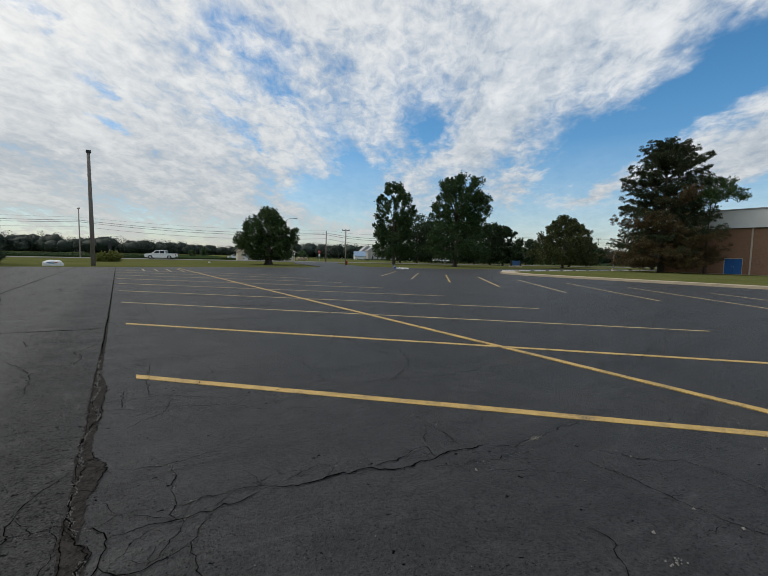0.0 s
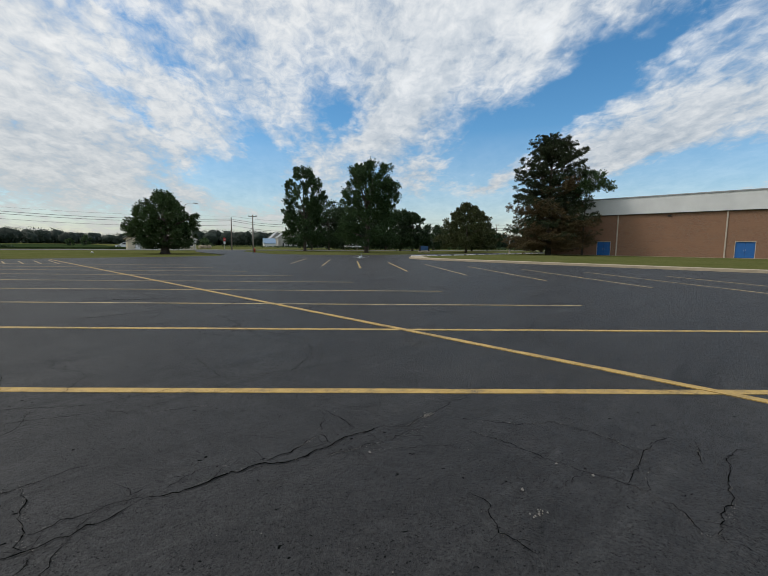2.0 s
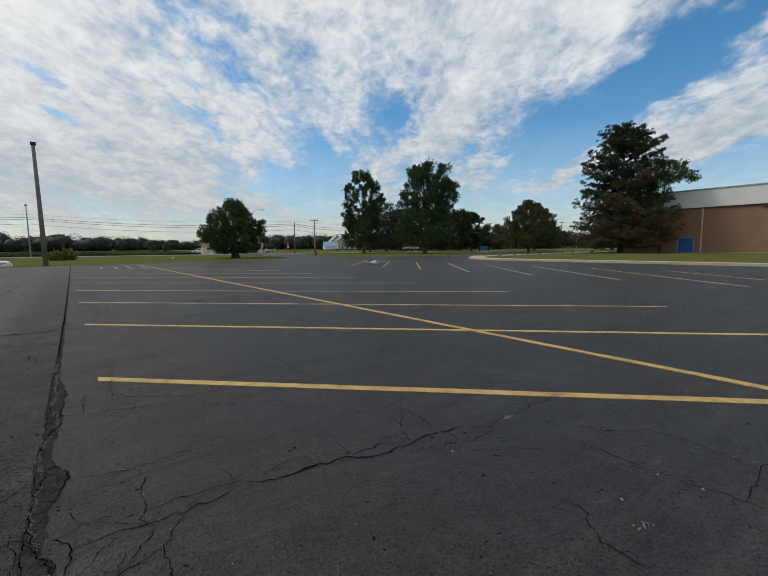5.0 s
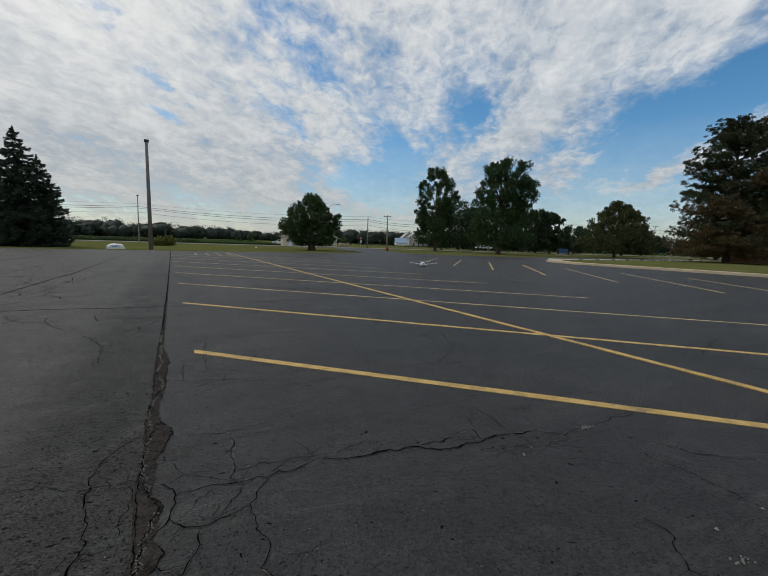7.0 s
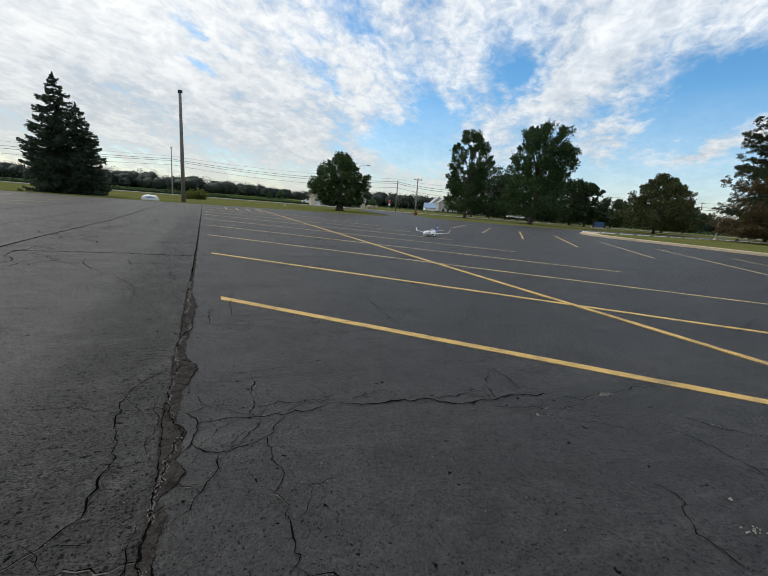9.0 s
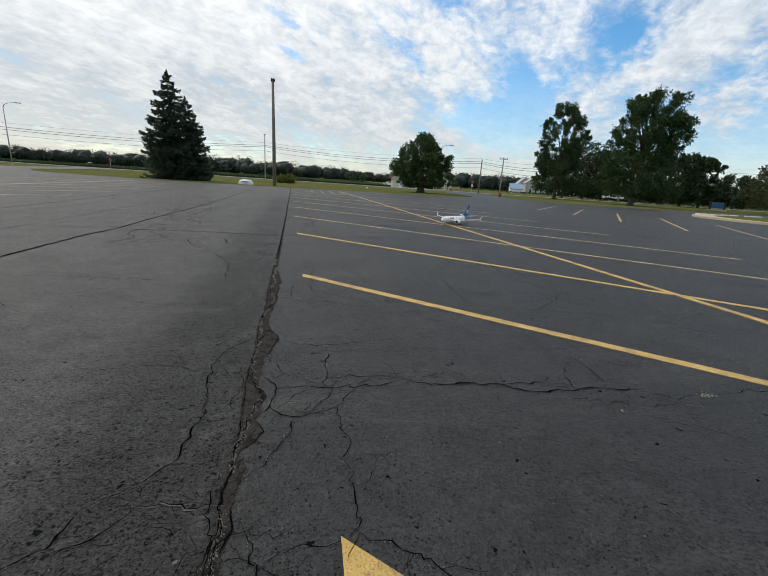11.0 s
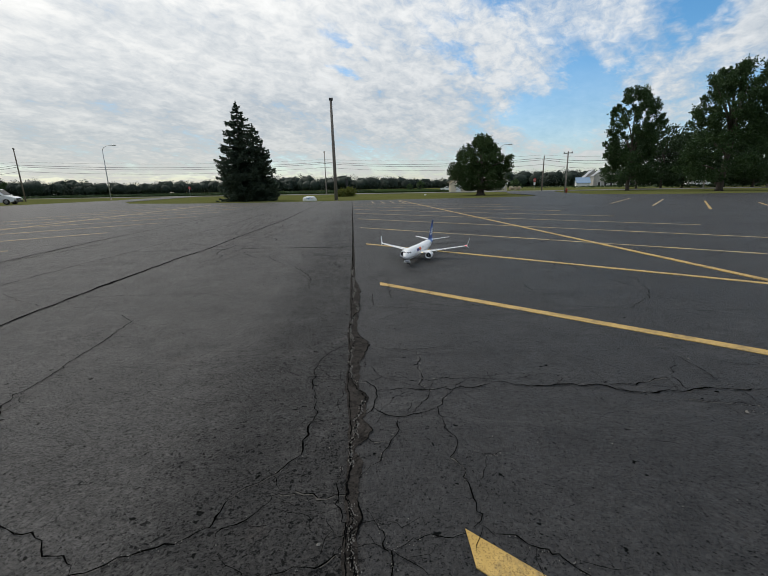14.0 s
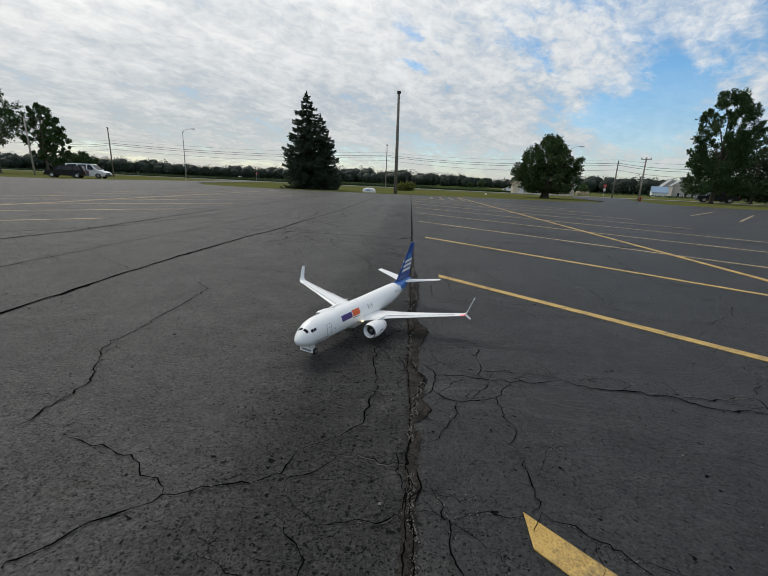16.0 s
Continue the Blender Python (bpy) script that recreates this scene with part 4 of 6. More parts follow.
def broadleaf(name, x, y, h, w, base, shape, label, leaf, seed, clumps=70, count=9000, size=0.30, trunk=0.3, clump=0.16, limbs=9, group="", rise=0.95):
    """A tree: tapered trunk, limbs, and a crown of leafy shoots in clumps with gaps between them. shape: the crown's half width at heights from 0 to 1."""
    rng = np.random.default_rng(seed)
    tree = empty(name, pose(x, y, -0.05), label, "tree", group)
    lean = rng.normal(0, 0.02, 2) * h
    top = Vector((lean[0], lean[1], h * 0.82))
    tube_pts = [(0, 0, -0.1), (0, 0, 0.25), (lean[0] * 0.2, lean[1] * 0.2, h * 0.25), (lean[0] * 0.6, lean[1] * 0.6, h * 0.55), top]
    part("trunk", tubed(tube_pts, [trunk * 1.5, trunk, trunk * 0.8, trunk * 0.45, trunk * 0.1], 10), BARK, tree, smooth=True)
    us, ws = zip(*shape)
    cs = []
    while len(cs) < clumps:
        u = rng.random()
        rr = np.interp(u, us, ws)
        if rng.random() > rr * 0.8 + 0.25:
            continue
        q, r = rng.uniform(0, 2 * math.pi), rr * 0.5 * w * math.sqrt(rng.uniform(0.15, 1.0))
        lump = 1 + 0.22 * noise.noise(Vector((math.cos(q) * 1.6, math.sin(q) * 1.6, u * 4 + seed)))
        cs.append((r * lump * math.cos(q) + lean[0] * u, r * lump * math.sin(q) + lean[1] * u, base + u * (h - base) * (0.97 if u > 0.9 else 1)))
    cs = np.array(cs)
    cr = clump * w * rng.uniform(0.55, 1.15, len(cs))
    for k in range(limbs):
        c = cs[rng.integers(len(cs))]
        z0 = max(base * 0.8 + 0.2, min(c[2] * 0.6, h * 0.6))
        mid = (c[0] * 0.45, c[1] * 0.45, z0 + (c[2] - z0) * 0.6)
        part("limb", tubed([(lean[0] * 0.2, lean[1] * 0.2, z0), mid, tuple(c)], [trunk * 0.4, trunk * 0.24, 0.03], 6), BARK, tree, smooth=True)
    # leaves on shoots that grow outward and up from each clump, and some between them
    shoots = 8
    out = cs - np.array([lean[0] * 0.5, lean[1] * 0.5, base + 0.35 * (h - base)])
    out /= np.linalg.norm(out, axis=1)[:, None] + 1e-6
    ways = out[:, None, :] * 0.55 + np.array([0, 0, 0.42 * rise]) + rng.normal(size=(len(cs), shoots, 3)) * 0.62
    ways /= np.linalg.norm(ways, axis=2)[:, :, None]
    idx, sh = rng.integers(len(cs), size=count), rng.integers(shoots, size=count)
    way = ways[idx, sh]
    s = rng.random(count) ** 0.7
    pts = cs[idx] + way * (s * cr[idx] * 1.15)[:, None] + rng.normal(size=(count, 3)) * (cr[idx] * (0.20 - 0.12 * s))[:, None]
    loose = rng.random(count) < 0.35
    off = np.clip(rng.normal(size=(count, 3)), -1.6, 1.6) * 0.42 * cr[idx][:, None]
    pts[loose] = (cs[idx] + off)[loose]
    keep = pts[:, 2] > base * 0.8
    pts, way = pts[keep], way[keep]
    crown_part(pts, size * rng.uniform(0.6, 1.35, len(pts)), rng, leaf, tree, along=way * 0.8)
    return tree


def spruce(x, y, h, w, label, seed):
    """A spruce: whorls of boughs of uneven reach that sag and turn up at their tips, hung with twigs."""
    rng = np.random.default_rng(seed)
    tree = empty("spruce_tree", pose(x, y, -0.05), label, "tree", "spruces by the lawn")
    part("trunk", tubed([(0, 0, -0.1), (0, 0, h * 0.5), (0, 0, h * 0.98)], [0.22, 0.12, 0.02], 8), BARK, tree, smooth=True)
    pts, sizes, ways = [], [], []
    z = 0.25
    while z < h - 0.15:
        u = z / h
        full = 0.5 * w * min(1.0, 1.5 * (1 - u) ** 0.78) + 0.08
        for b in range(max(5, int(13 * (1 - u)) + 4)):
            q = rng.uniform(0, 2 * math.pi)
            lump = 1 + 0.34 * noise.noise(Vector((math.cos(q) * 1.3, math.sin(q) * 1.3, z * 0.75 + seed)))
            reach = full * lump * rng.uniform(0.72, 1.06)
            n = int(14 + reach * 62)
            s = rng.random(n) ** 0.75
            fan = rng.normal(0, 0.15, n) * reach * np.sqrt(s) * (1.25 - s)
            hang = np.abs(rng.normal(0, 0.11, n)) * (0.5 + s)
            zz = z - 0.36 * reach * s + 0.30 * reach * s ** 3 - hang
            r = reach * s
            c, d = math.cos(q), math.sin(q)
            pts.append(np.stack([r * c - fan * d, r * d + fan * c, zz], 1))
            slope = -0.36 + 0.9 * s ** 2 - 2.2 * hang
            side = np.sign(fan) * 0.6
            ways.append(np.stack([c - side * d, d + side * c, slope], 1))
            sizes.append(rng.uniform(0.055, 0.115, n))
        z += rng.uniform(0.20, 0.36)
    # the leading shoot
    n = 160
    s = rng.random(n)
    pts.append(np.stack([rng.normal(0, 0.16, n) * (1 - s), rng.normal(0, 0.16, n) * (1 - s), h - 0.9 + 0.95 * s], 1))
    ways.append(np.stack([rng.normal(0, 0.5, n), rng.normal(0, 0.5, n), np.ones(n)], 1))
    sizes.append(rng.uniform(0.05, 0.09, n))
    crown_part(np.concatenate(pts), np.concatenate(sizes), rng, NEEDLE_SPRUCE, tree, aspect=3.2, along=np.concatenate(ways))
    return tree


def pine(x, y, h, w, seed):
    """A big old pine: upturned boughs that carry round tufts of needles, open near the top, browned lower down."""
    rng = np.random.default_rng(seed)
    tree = empty("pine_tree", pose(x, y, 0.1), "large dark pine with browned lower boughs beside the building", "tree")
    part("trunk", tubed([(0, 0, -0.2), (0.1, 0, 3), (-0.1, 0.1, h * 0.55), (0.1, 0, h * 0.95)], [0.42, 0.36, 0.22, 0.05], 10), BARK, tree, smooth=True)
    shape = [(0, 0.84), (0.08, 1.06), (0.25, 1.04), (0.42, 0.84), (0.52, 0.76), (0.62, 0.84), (0.74, 0.76), (0.86, 0.58), (0.95, 0.42), (1, 0.24)]
    us, ws = zip(*shape)
    bags = {True: ([], [], []), False: ([], [], [])}
    total = 250
    for k in range(total):
        u = (k + rng.random()) / total
        z = 1.9 + u ** 0.95 * (h - 2.6)
        q = rng.uniform(0, 2 * math.pi)
        reach = np.interp(u, us, ws) * 0.5 * w * (rng.uniform(0.40, 1.0) if k % 3 else rng.uniform(0.90, 1.05))
        lift = np.interp(u, [0, 0.35, 0.6, 1], [-0.22, -0.05, 0.14, 0.45]) * reach
        way = np.array([math.cos(q), math.sin(q), 0.0])
        side = np.array([-way[1], way[0], 0.0])
        root = np.array([0, 0, max(1.2, z - 0.15 * reach)])
        end = way * reach + np.array([0, 0, z + lift])
        if k % 3 == 0:
            part("bough", tubed([tuple(root), tuple(root * 0.45 + end * 0.55 - [0, 0, 0.08 * reach]), tuple(end)], [0.09, 0.055, 0.015], 5), BARK, tree)
        dry = rng.random() < 0.95 * max(0.0, 1 - u / 0.62)
        pts, sizes, ways = bags[bool(dry)]
        first = np.interp(u, [0, 0.5, 0.8, 1], [0.25, 0.34, 0.58, 0.2])
        for j in range(int(6 + reach * (6.2 if u < 0.55 else 4.2))):
            s = rng.uniform(first, 1.0)
            c = root + (end - root) * s - np.array([0, 0, 0.22 * reach * s * (1 - s)]) + side * rng.normal(0, 0.12) * reach * (0.35 + s)
            c = c + np.array([0, 0, rng.normal(0.05, 0.22 if u < 0.5 else 0.14)])
            n, size = 58, rng.uniform(0.20, 0.40)
            o = rng.normal(size=(n, 3)) + way * 0.5 + np.array([0, 0, 0.55 if not dry else 0.1])
            o /= np.linalg.norm(o, axis=1)[:, None]
            pts.append(c + o * size * rng.uniform(0.25, 1.0, (n, 1)) * np.array([1, 1, 0.72]))
            ways.append(o)
            sizes.append(rng.uniform(0.034, 0.062, n))
    for dry, material, label, name in ((False, NEEDLE_PINE, "", "crown"), (True, NEEDLE_BROWN, "browned dry needles", "dry_crown")):
        pts, sizes, ways = bags[dry]
        crown_part(np.concatenate(pts), np.concatenate(sizes), rng, material, tree, label, aspect=3.4, name=name, along=np.concatenate(ways))


OVAL = [(0, 0.35), (0.15, 0.75), (0.4, 1.0), (0.65, 0.92), (0.85, 0.6), (1, 0.15)]
TALL = [(0, 0.80), (0.15, 1.0), (0.3, 0.88), (0.45, 0.82), (0.6, 0.92), (0.75, 0.80), (0.88, 0.56), (1, 0.28)]
DOME = [(0, 0.92), (0.2, 1.0), (0.45, 0.86), (0.7, 0.62), (0.88, 0.34), (1, 0.08)]
ROUND = [(0, 0.42), (0.12, 0.80), (0.3, 1.0), (0.5, 0.95), (0.7, 0.74), (0.88, 0.44), (1, 0.12)]


def bush(x, y, w, h, seed):
    rng = np.random.default_rng(seed)
    ob = empty("juniper_bush", pose(x, y, -0.05), "yellow-green spreading juniper bush round a post", "bush", "junipers by the pole")
    pts = []
    for _ in range(26):
        q = rng.uniform(0, 2 * math.pi)
        c = np.array([math.cos(q) * w * 0.35 * rng.random(), math.sin(q) * w * 0.35 * rng.random(), h * rng.uniform(0.15, 0.75)])
        o = rng.normal(size=(130, 3)) * [0.16 * w, 0.16 * w, 0.14 * h]
        pts.append(c + o)
    pts = np.concatenate(pts)
    pts[:, 2] = np.abs(pts[:, 2])
    crown_part(pts, rng.uniform(0.08, 0.2, len(pts)), rng, LEAF_BUSH, ob, aspect=2.4, name="foliage")
    part("stem", tubed([(0, 0, -0.05), (0, 0, h * 0.6)], [0.06, 0.02], 6), BARK, ob)


def vegetation():
    broadleaf("round_tree", 18.4, 56.6, 7.6, 8.6, 0.75, ROUND, "round dark green tree with a short trunk on the lawn", LEAF_MAPLE, 11, 260, 56000, 0.115, 0.55, 0.085, 12)
    broadleaf("tall_tree", 48.0, 67.8, 16.3, 9.2, 1.6, TALL, "tall narrow oak with an uneven dark crown", LEAF_OAK, 12, 230, 46000, 0.155, 0.32, 0.095, 14, group="tall oaks", rise=1.3)
    broadleaf("tall_tree", 50.15, 52.2, 16.0, 11.6, 1.4, TALL, "tall broad oak with gaps of sky in its crown", LEAF_OAK, 13, 330, 68000, 0.145, 0.40, 0.080, 16, group="tall oaks", rise=1.2)
    broadleaf("dome_tree", 69.45, 43.85, 9.5, 11.0, 0.9, DOME, "dome-shaped bronzed green tree on the lawn", LEAF_DOME, 14, 330, 50000, 0.15, 0.26, 0.075)
    broadleaf("small_tree", 60.3, 19.2, 11.2, 5.8, 7.9, OVAL, "light green tree beside the large pine", LEAF_LIGHT, 15, 46, 11000, 0.11, 0.16, 0.15, 2)
    pine(57.4, 22.8, 16.2, 12.4, 16)
    spruce(-12.6, 51.5, 11.2, 5.9, "tall blue-green spruce with drooping boughs", 17)
    spruce(-11.15, 52.4, 8.9, 5.2, "smaller blue-green spruce grown against its neighbour", 18)
    # the grove behind the tall oaks
    rng = random.Random(31)
    for az, r, h, w in ((36.2, 112, 10.5, 11), (38.6, 108, 12.2, 13), (40.6, 112, 11.2, 12), (43.5, 118, 12.0, 14), (46.5, 110, 11.0, 12), (48.6, 100, 9.6, 8),
                        (50.3, 98, 9.2, 5.4), (53.2, 120, 6.5, 10), (58.5, 105, 6.0, 10), (60.5, 120, 5.4, 9)):
        a = radians(az)
        broadleaf("grove_tree", r * math.sin(a), r * math.cos(a), h, w, 0.6, OVAL, "dark full-crowned tree in the grove behind the oaks", LEAF_DARK, rng.randrange(999), 60, 9000, 0.27, 0.25, 0.16, 4, "grove")
    # trees past the far corner of the lot
    for az, r, h, w, b in ((-45.6, 112, 16.0, 11, 4.0), (-41.8, 112, 13.4, 8.5, 3.2), (-41.0, 116, 10.5, 6, 2.2), (-49, 110, 15, 12, 3), (67.5, 100, 6.5, 8, 0.8), (-38.6, 160, 6, 9, 0.5)):
        a = radians(az)
        broadleaf("yard_tree", r * math.sin(a), r * math.cos(a), h, w, b, OVAL, "leafy yard tree with a bare lower trunk", LEAF_OAK, rng.randrange(999), 70, 12000, 0.20, 0.26, 0.10, 12, "yard trees")
    for az, r, h, w in ((8.6, 170, 2.6, 2.2), (10.0, 165, 3.4, 3.2), (22.6, 130, 2.6, 3.4)):
        a = radians(az)
        broadleaf("young_tree", r * math.sin(a), r * math.cos(a), h, w, 0.4, OVAL, "young light green tree in the field", LEAF_LIGHT, rng.randrange(999), 16, 700, 0.34, 0.08, 0.2, 3, "young trees")
    bush(-1.05, 68.0, 1.5, 1.2, 41)
    bush(0.40, 68.6, 1.5, 1.4, 42)


def woods():
    """The far wood's edge beyond the fields, and the crop before it."""
    rng = np.random.default_rng(8)
    pts, sizes, solid_v, solid_f = [], [], [], []
    for k in range(230):
        az = radians(-75 + 150 * (k + rng.random()) / 230)
        far = np.interp(math.degrees(az), [-75, -40, -20, 0, 12, 25, 45, 75], [700, 640, 690, 560, 600, 420, 330, 420])
        r = far + rng.uniform(0, 60)
        el = np.interp(math.degrees(az), [-75, -35, -27, -20, -7, 2, 8, 12, 23, 36, 60, 75], [1.4, 1.4, 1.15, 1.2, 1.62, 1.52, 1.28, 1.1, 1.55, 1.7, 1.5, 1.4])
        h = r * math.tan(radians(el)) * (rng.uniform(0.88, 1.10) if k % 2 else rng.uniform(0.62, 0.86)) * 1.14 + 1
        w = h * rng.uniform(1.0, 1.5)
        c = np.array([r * math.sin(az), r * math.cos(az), 0.0])
        n = 1150
        o = rng.normal(size=(n, 3))
        o /= np.linalg.norm(o, axis=1)[:, None]
        o *= (rng.random(n) ** 0.3)[:, None]
        lump = 1 + 0.25 * np.sin(o[:, :1] * 5 + k) * np.cos(o[:, 1:2] * 4 + 2 * k)
        p = c + np.array([0, 0, h * 0.52]) + o * lump * np.array([w * 0.5, w * 0.5, h * 0.48])
        pts.append(p)
        sizes.append(h * 0.042 * rng.uniform(0.6, 1.4, n))
        for e in range(2):
            cc = c + np.array([rng.normal(0, w * 0.2), rng.normal(0, 3), h * rng.uniform(0.34, 0.46)])
            o0, ni, nj = len(solid_v), 9, 14
            for i in range(ni + 1):
                for j in range(nj):
                    q1, q2 = math.pi * i / ni, 2 * math.pi * j / nj
                    d = Vector((math.sin(q1) * math.cos(q2), math.sin(q1) * math.sin(q2), math.cos(q1)))
                    rr = 1 + 0.34 * noise.noise(d * 1.7 + Vector((k * 3.1, e * 7.7, 0))) + 0.24 * noise.noise(d * 4.5 + Vector((k, e, 5)))
                    solid_v.append((cc[0] + 0.40 * w * rr * d.x, cc[1] + 0.40 * w * rr * d.y, max(-1.0, cc[2] + 0.44 * h * rr * d.z)))
            for i in range(ni):
                for j in range(nj):
                    solid_f.append((o0 + i * nj + j, o0 + i * nj + (j + 1) % nj, o0 + (i + 1) * nj + (j + 1) % nj, o0 + (i + 1) * nj + j))
        low = c + rng.normal(size=(90, 3)) * [w * 0.5, 3, 0] + np.array([0, -w * 0.45, 0]) + np.array([0, 0, 1]) * (rng.random((90, 1)) * h * 0.6)
        pts.append(low)
        sizes.append(h * 0.10 * rng.uniform(0.7, 1.3, 90))
    ob = empty("far_woods", pose(0, 0, 0), "dark belt of deciduous woods beyond the fields", "woods")
    tagged(ob, kind="stuff")
    crown_part(np.concatenate(pts), np.concatenate(sizes), rng, LEAF_WOODS, ob, aspect=1.2, name="tree_belt")
    mesh_object("inner_crowns", solid_v, solid_f, LEAF_WOODS, ob, smooth=True)
    # low crop in the field across the road
    n = 42000
    x = rng.uniform(-330, 260, n)
    y = road_y(x) + 16 + rng.random(n) ** 2.2 * 160
    keep = ~((x > 8) & (x < 75))
    pts = np.stack([x, y, rng.uniform(0.15, 0.5, n)], 1)[keep]
    field = [(-900, road_y(-900) + 15), (27, road_y(27) + 15), (60, 330), (-900, 700)]
    tagged(part("field", prism(bmesh.new(), field, -0.2, 0.3), CROP_SHEET), "dark green bean field across the road", "field", kind="structure")
    crop = empty("field_crop", pose(0, 0, 0), "low dark green bean crop in rows across the road", "crop")
    tagged(crop, kind="stuff")
    crown_part(pts, rng.uniform(0.2, 0.5, len(pts)), rng, CROP, crop, name="crop_leaves")


vegetation()
woods()


# ---- buildings ----
def gym():
    """The long brick building along the lot: brick walls, a white metal band under the roof, blue doors, downspouts."""
    g = empty("brick_building", pose(62.0, 0, 0.0), "long brick building with a white metal roof band and blue doors", "building")
    x0, x1, y0, y1, top = 0.0, 26.0, -46.0, 24.4, 5.62
    doors = [(16.05, 17.85, 2.06), (1.32, 3.15, 2.06), (-18.0, -16.2, 2.06)]
    # front wall in pieces round the doors
    cuts = sorted(doors)
    y = y0
    for k, (a, b, h) in enumerate(cuts + [(y1, y1, 0)]):
        part("wall", boxed(x0, x0 + 0.35, y, a, -0.1, top), BRICK, g)
        if b > a:
            part("wall", boxed(x0, x0 + 0.35, a, b, h, top), BRICK, g)
        y = b
    part("wall", boxed(x0 + 0.35, x1, y1 - 0.35, y1, -0.1, top), BRICK, g)
    part("wall", boxed(x0 + 0.35, x1, y0, y0 + 0.35, -0.1, top), BRICK, g)
    part("wall", boxed(x1 - 0.35, x1, y0 + 0.35, y1 - 0.35, -0.1, top), BRICK, g)
    band = part("roof_band", boxed(-0.28, 26.28, y0 - 0.28, y1 + 0.28, top, 7.72, 0.02), WHITE_METAL, g, "white metal band under the roof edge")
    part("cap", boxed(-0.36, 26.36, y0 - 0.36, y1 + 0.36, 7.72, 7.88, 0.02), ROOF_GREY, band, "grey metal roof edge")
    part("soffit", boxed(-0.24, -0.003, y0, y1, top - 0.06, top - 0.004), DARK, band)
    for k in range(70):
        yy = y0 + k
        part("seam", boxed(-0.292, -0.281, yy, yy + 0.03, top + 0.02, 7.70), WHITE_METAL, band)
    for a, b, h in doors:
        d = part("door", boxed(0.10, 0.16, a + 0.06, b - 0.06, 0.0, h - 0.06, 0.01), BLUE_DOOR, g, "blue painted steel double door")
        mid = (a + b) / 2
        part("gap", boxed(0.095, 0.099, mid - 0.008, mid + 0.008, 0.02, h - 0.08), DARK, d)
        for s in (-0.08, 0.08):
            part("handle", tubed([(0.05, mid + s, 0.95), (0.05, mid + s, 1.15)], 0.015, 6), STEEL, d)
        part("door_frame", boxed(0.0, 0.2, a, a + 0.06, 0.0, h), TRIM_METAL, g)
        part("door_frame", boxed(0.0, 0.2, b - 0.06, b, 0.0, h), TRIM_METAL, g)
        part("lintel", boxed(-0.01, 0.2, a, b, h - 0.06, h + 0.004), TRIM_METAL, g)
    for yy in (15.35, 4.0, -7.4, -18.8):
        p = part("downspout", boxed(-0.12, -0.005, yy - 0.07, yy + 0.07, 0.05, top - 0.01, 0.015), TRIM_METAL, g, "pale tan metal downspout")
        for z in (1.2, 3.0, 4.8):
            part("strap", boxed(-0.128, 0.0, yy - 0.10, yy + 0.10, z, z + 0.05), TRIM_METAL, p)
    for yy in (9.6, -12.5):
        part("wall_lamp", boxed(-0.16, 0.0, yy - 0.2, yy + 0.2, 5.2, 5.36, 0.03), DARK, g)
    part("footing", boxed(-0.04, 0.0, y0, y1, -0.1, 0.16), CONCRETE, g)


def gabled(name, x, y, turn, w, d, eave, ridge, wall, roof, label, openings=(), group=""):
    """A house or barn: gabled along its depth, with windows and doors on its front and side."""
    b = empty(name, pose(x, y, -0.05, 0, 0, turn), label, "house" if name == "house" else "barn", group)
    bm = bmesh.new()
    a = [(-w / 2, 0), (w / 2, 0), (w / 2, eave), (0, ridge - 0.02), (-w / 2, eave)]
    f = [bm.verts.new((px_, -d / 2, pz)) for px_, pz in a]
    r = [bm.verts.new((px_, d / 2, pz)) for px_, pz in a]
    bm.faces.new(f)
    bm.faces.new(r[::-1])
    for i in range(5):
        bm.faces.new((f[i], f[(i + 1) % 5], r[(i + 1) % 5], r[i]))
    part("wall", bm, wall, b)
    o, t = 0.35, 0.16
    slope = (ridge - eave) / (w / 2)
    for s in (-1, 1):
        bm = bmesh.new()
        e = s * (w / 2 + o)
        ze = eave - slope * o
        vs = [bm.verts.new(c) for c in ((0, -d / 2 - o, ridge), (e, -d / 2 - o, ze), (e, d / 2 + o, ze), (0, d / 2 + o, ridge),
                                        (0, -d / 2 - o, ridge + t), (e, -d / 2 - o, ze + t), (e, d / 2 + o, ze + t), (0, d / 2 + o, ridge + t))]
        for q in ((0, 1, 2, 3), (4, 7, 6, 5), (0, 4, 5, 1), (1, 5, 6, 2), (2, 6, 7, 3), (3, 7, 4, 0)):
            bm.faces.new([vs[i] for i in q])
        part("roof_slope", bm, roof, b)
    for kind, face, c, z0, ww, hh in openings:
        if face == "front":
            box_args = (c - ww / 2, c + ww / 2, -d / 2 - 0.05, -d / 2 - 0.004, z0, z0 + hh)
            rim = (c - ww / 2 - 0.1, c + ww / 2 + 0.1, -d / 2 - 0.035, -d / 2 - 0.002, z0 - 0.1, z0 + hh + 0.1)
        else:
            s = -1 if face == "left" else 1
            xs = sorted((s * (w / 2 + 0.05), s * (w / 2 + 0.004)))
            box_args = (*xs, c - ww / 2, c + ww / 2, z0, z0 + hh)
            xr = sorted((s * (w / 2 + 0.035), s * (w / 2 + 0.002)))
            rim = (*xr, c - ww / 2 - 0.1, c + ww / 2 + 0.1, z0 - 0.1, z0 + hh + 0.1)
        p = part(kind, boxed(*box_args), GLASS if kind == "window" else SIGN_WHITE if name == "house" else DARK, b)
        part("casing", boxed(*rim), SIGN_WHITE, p)
    return b


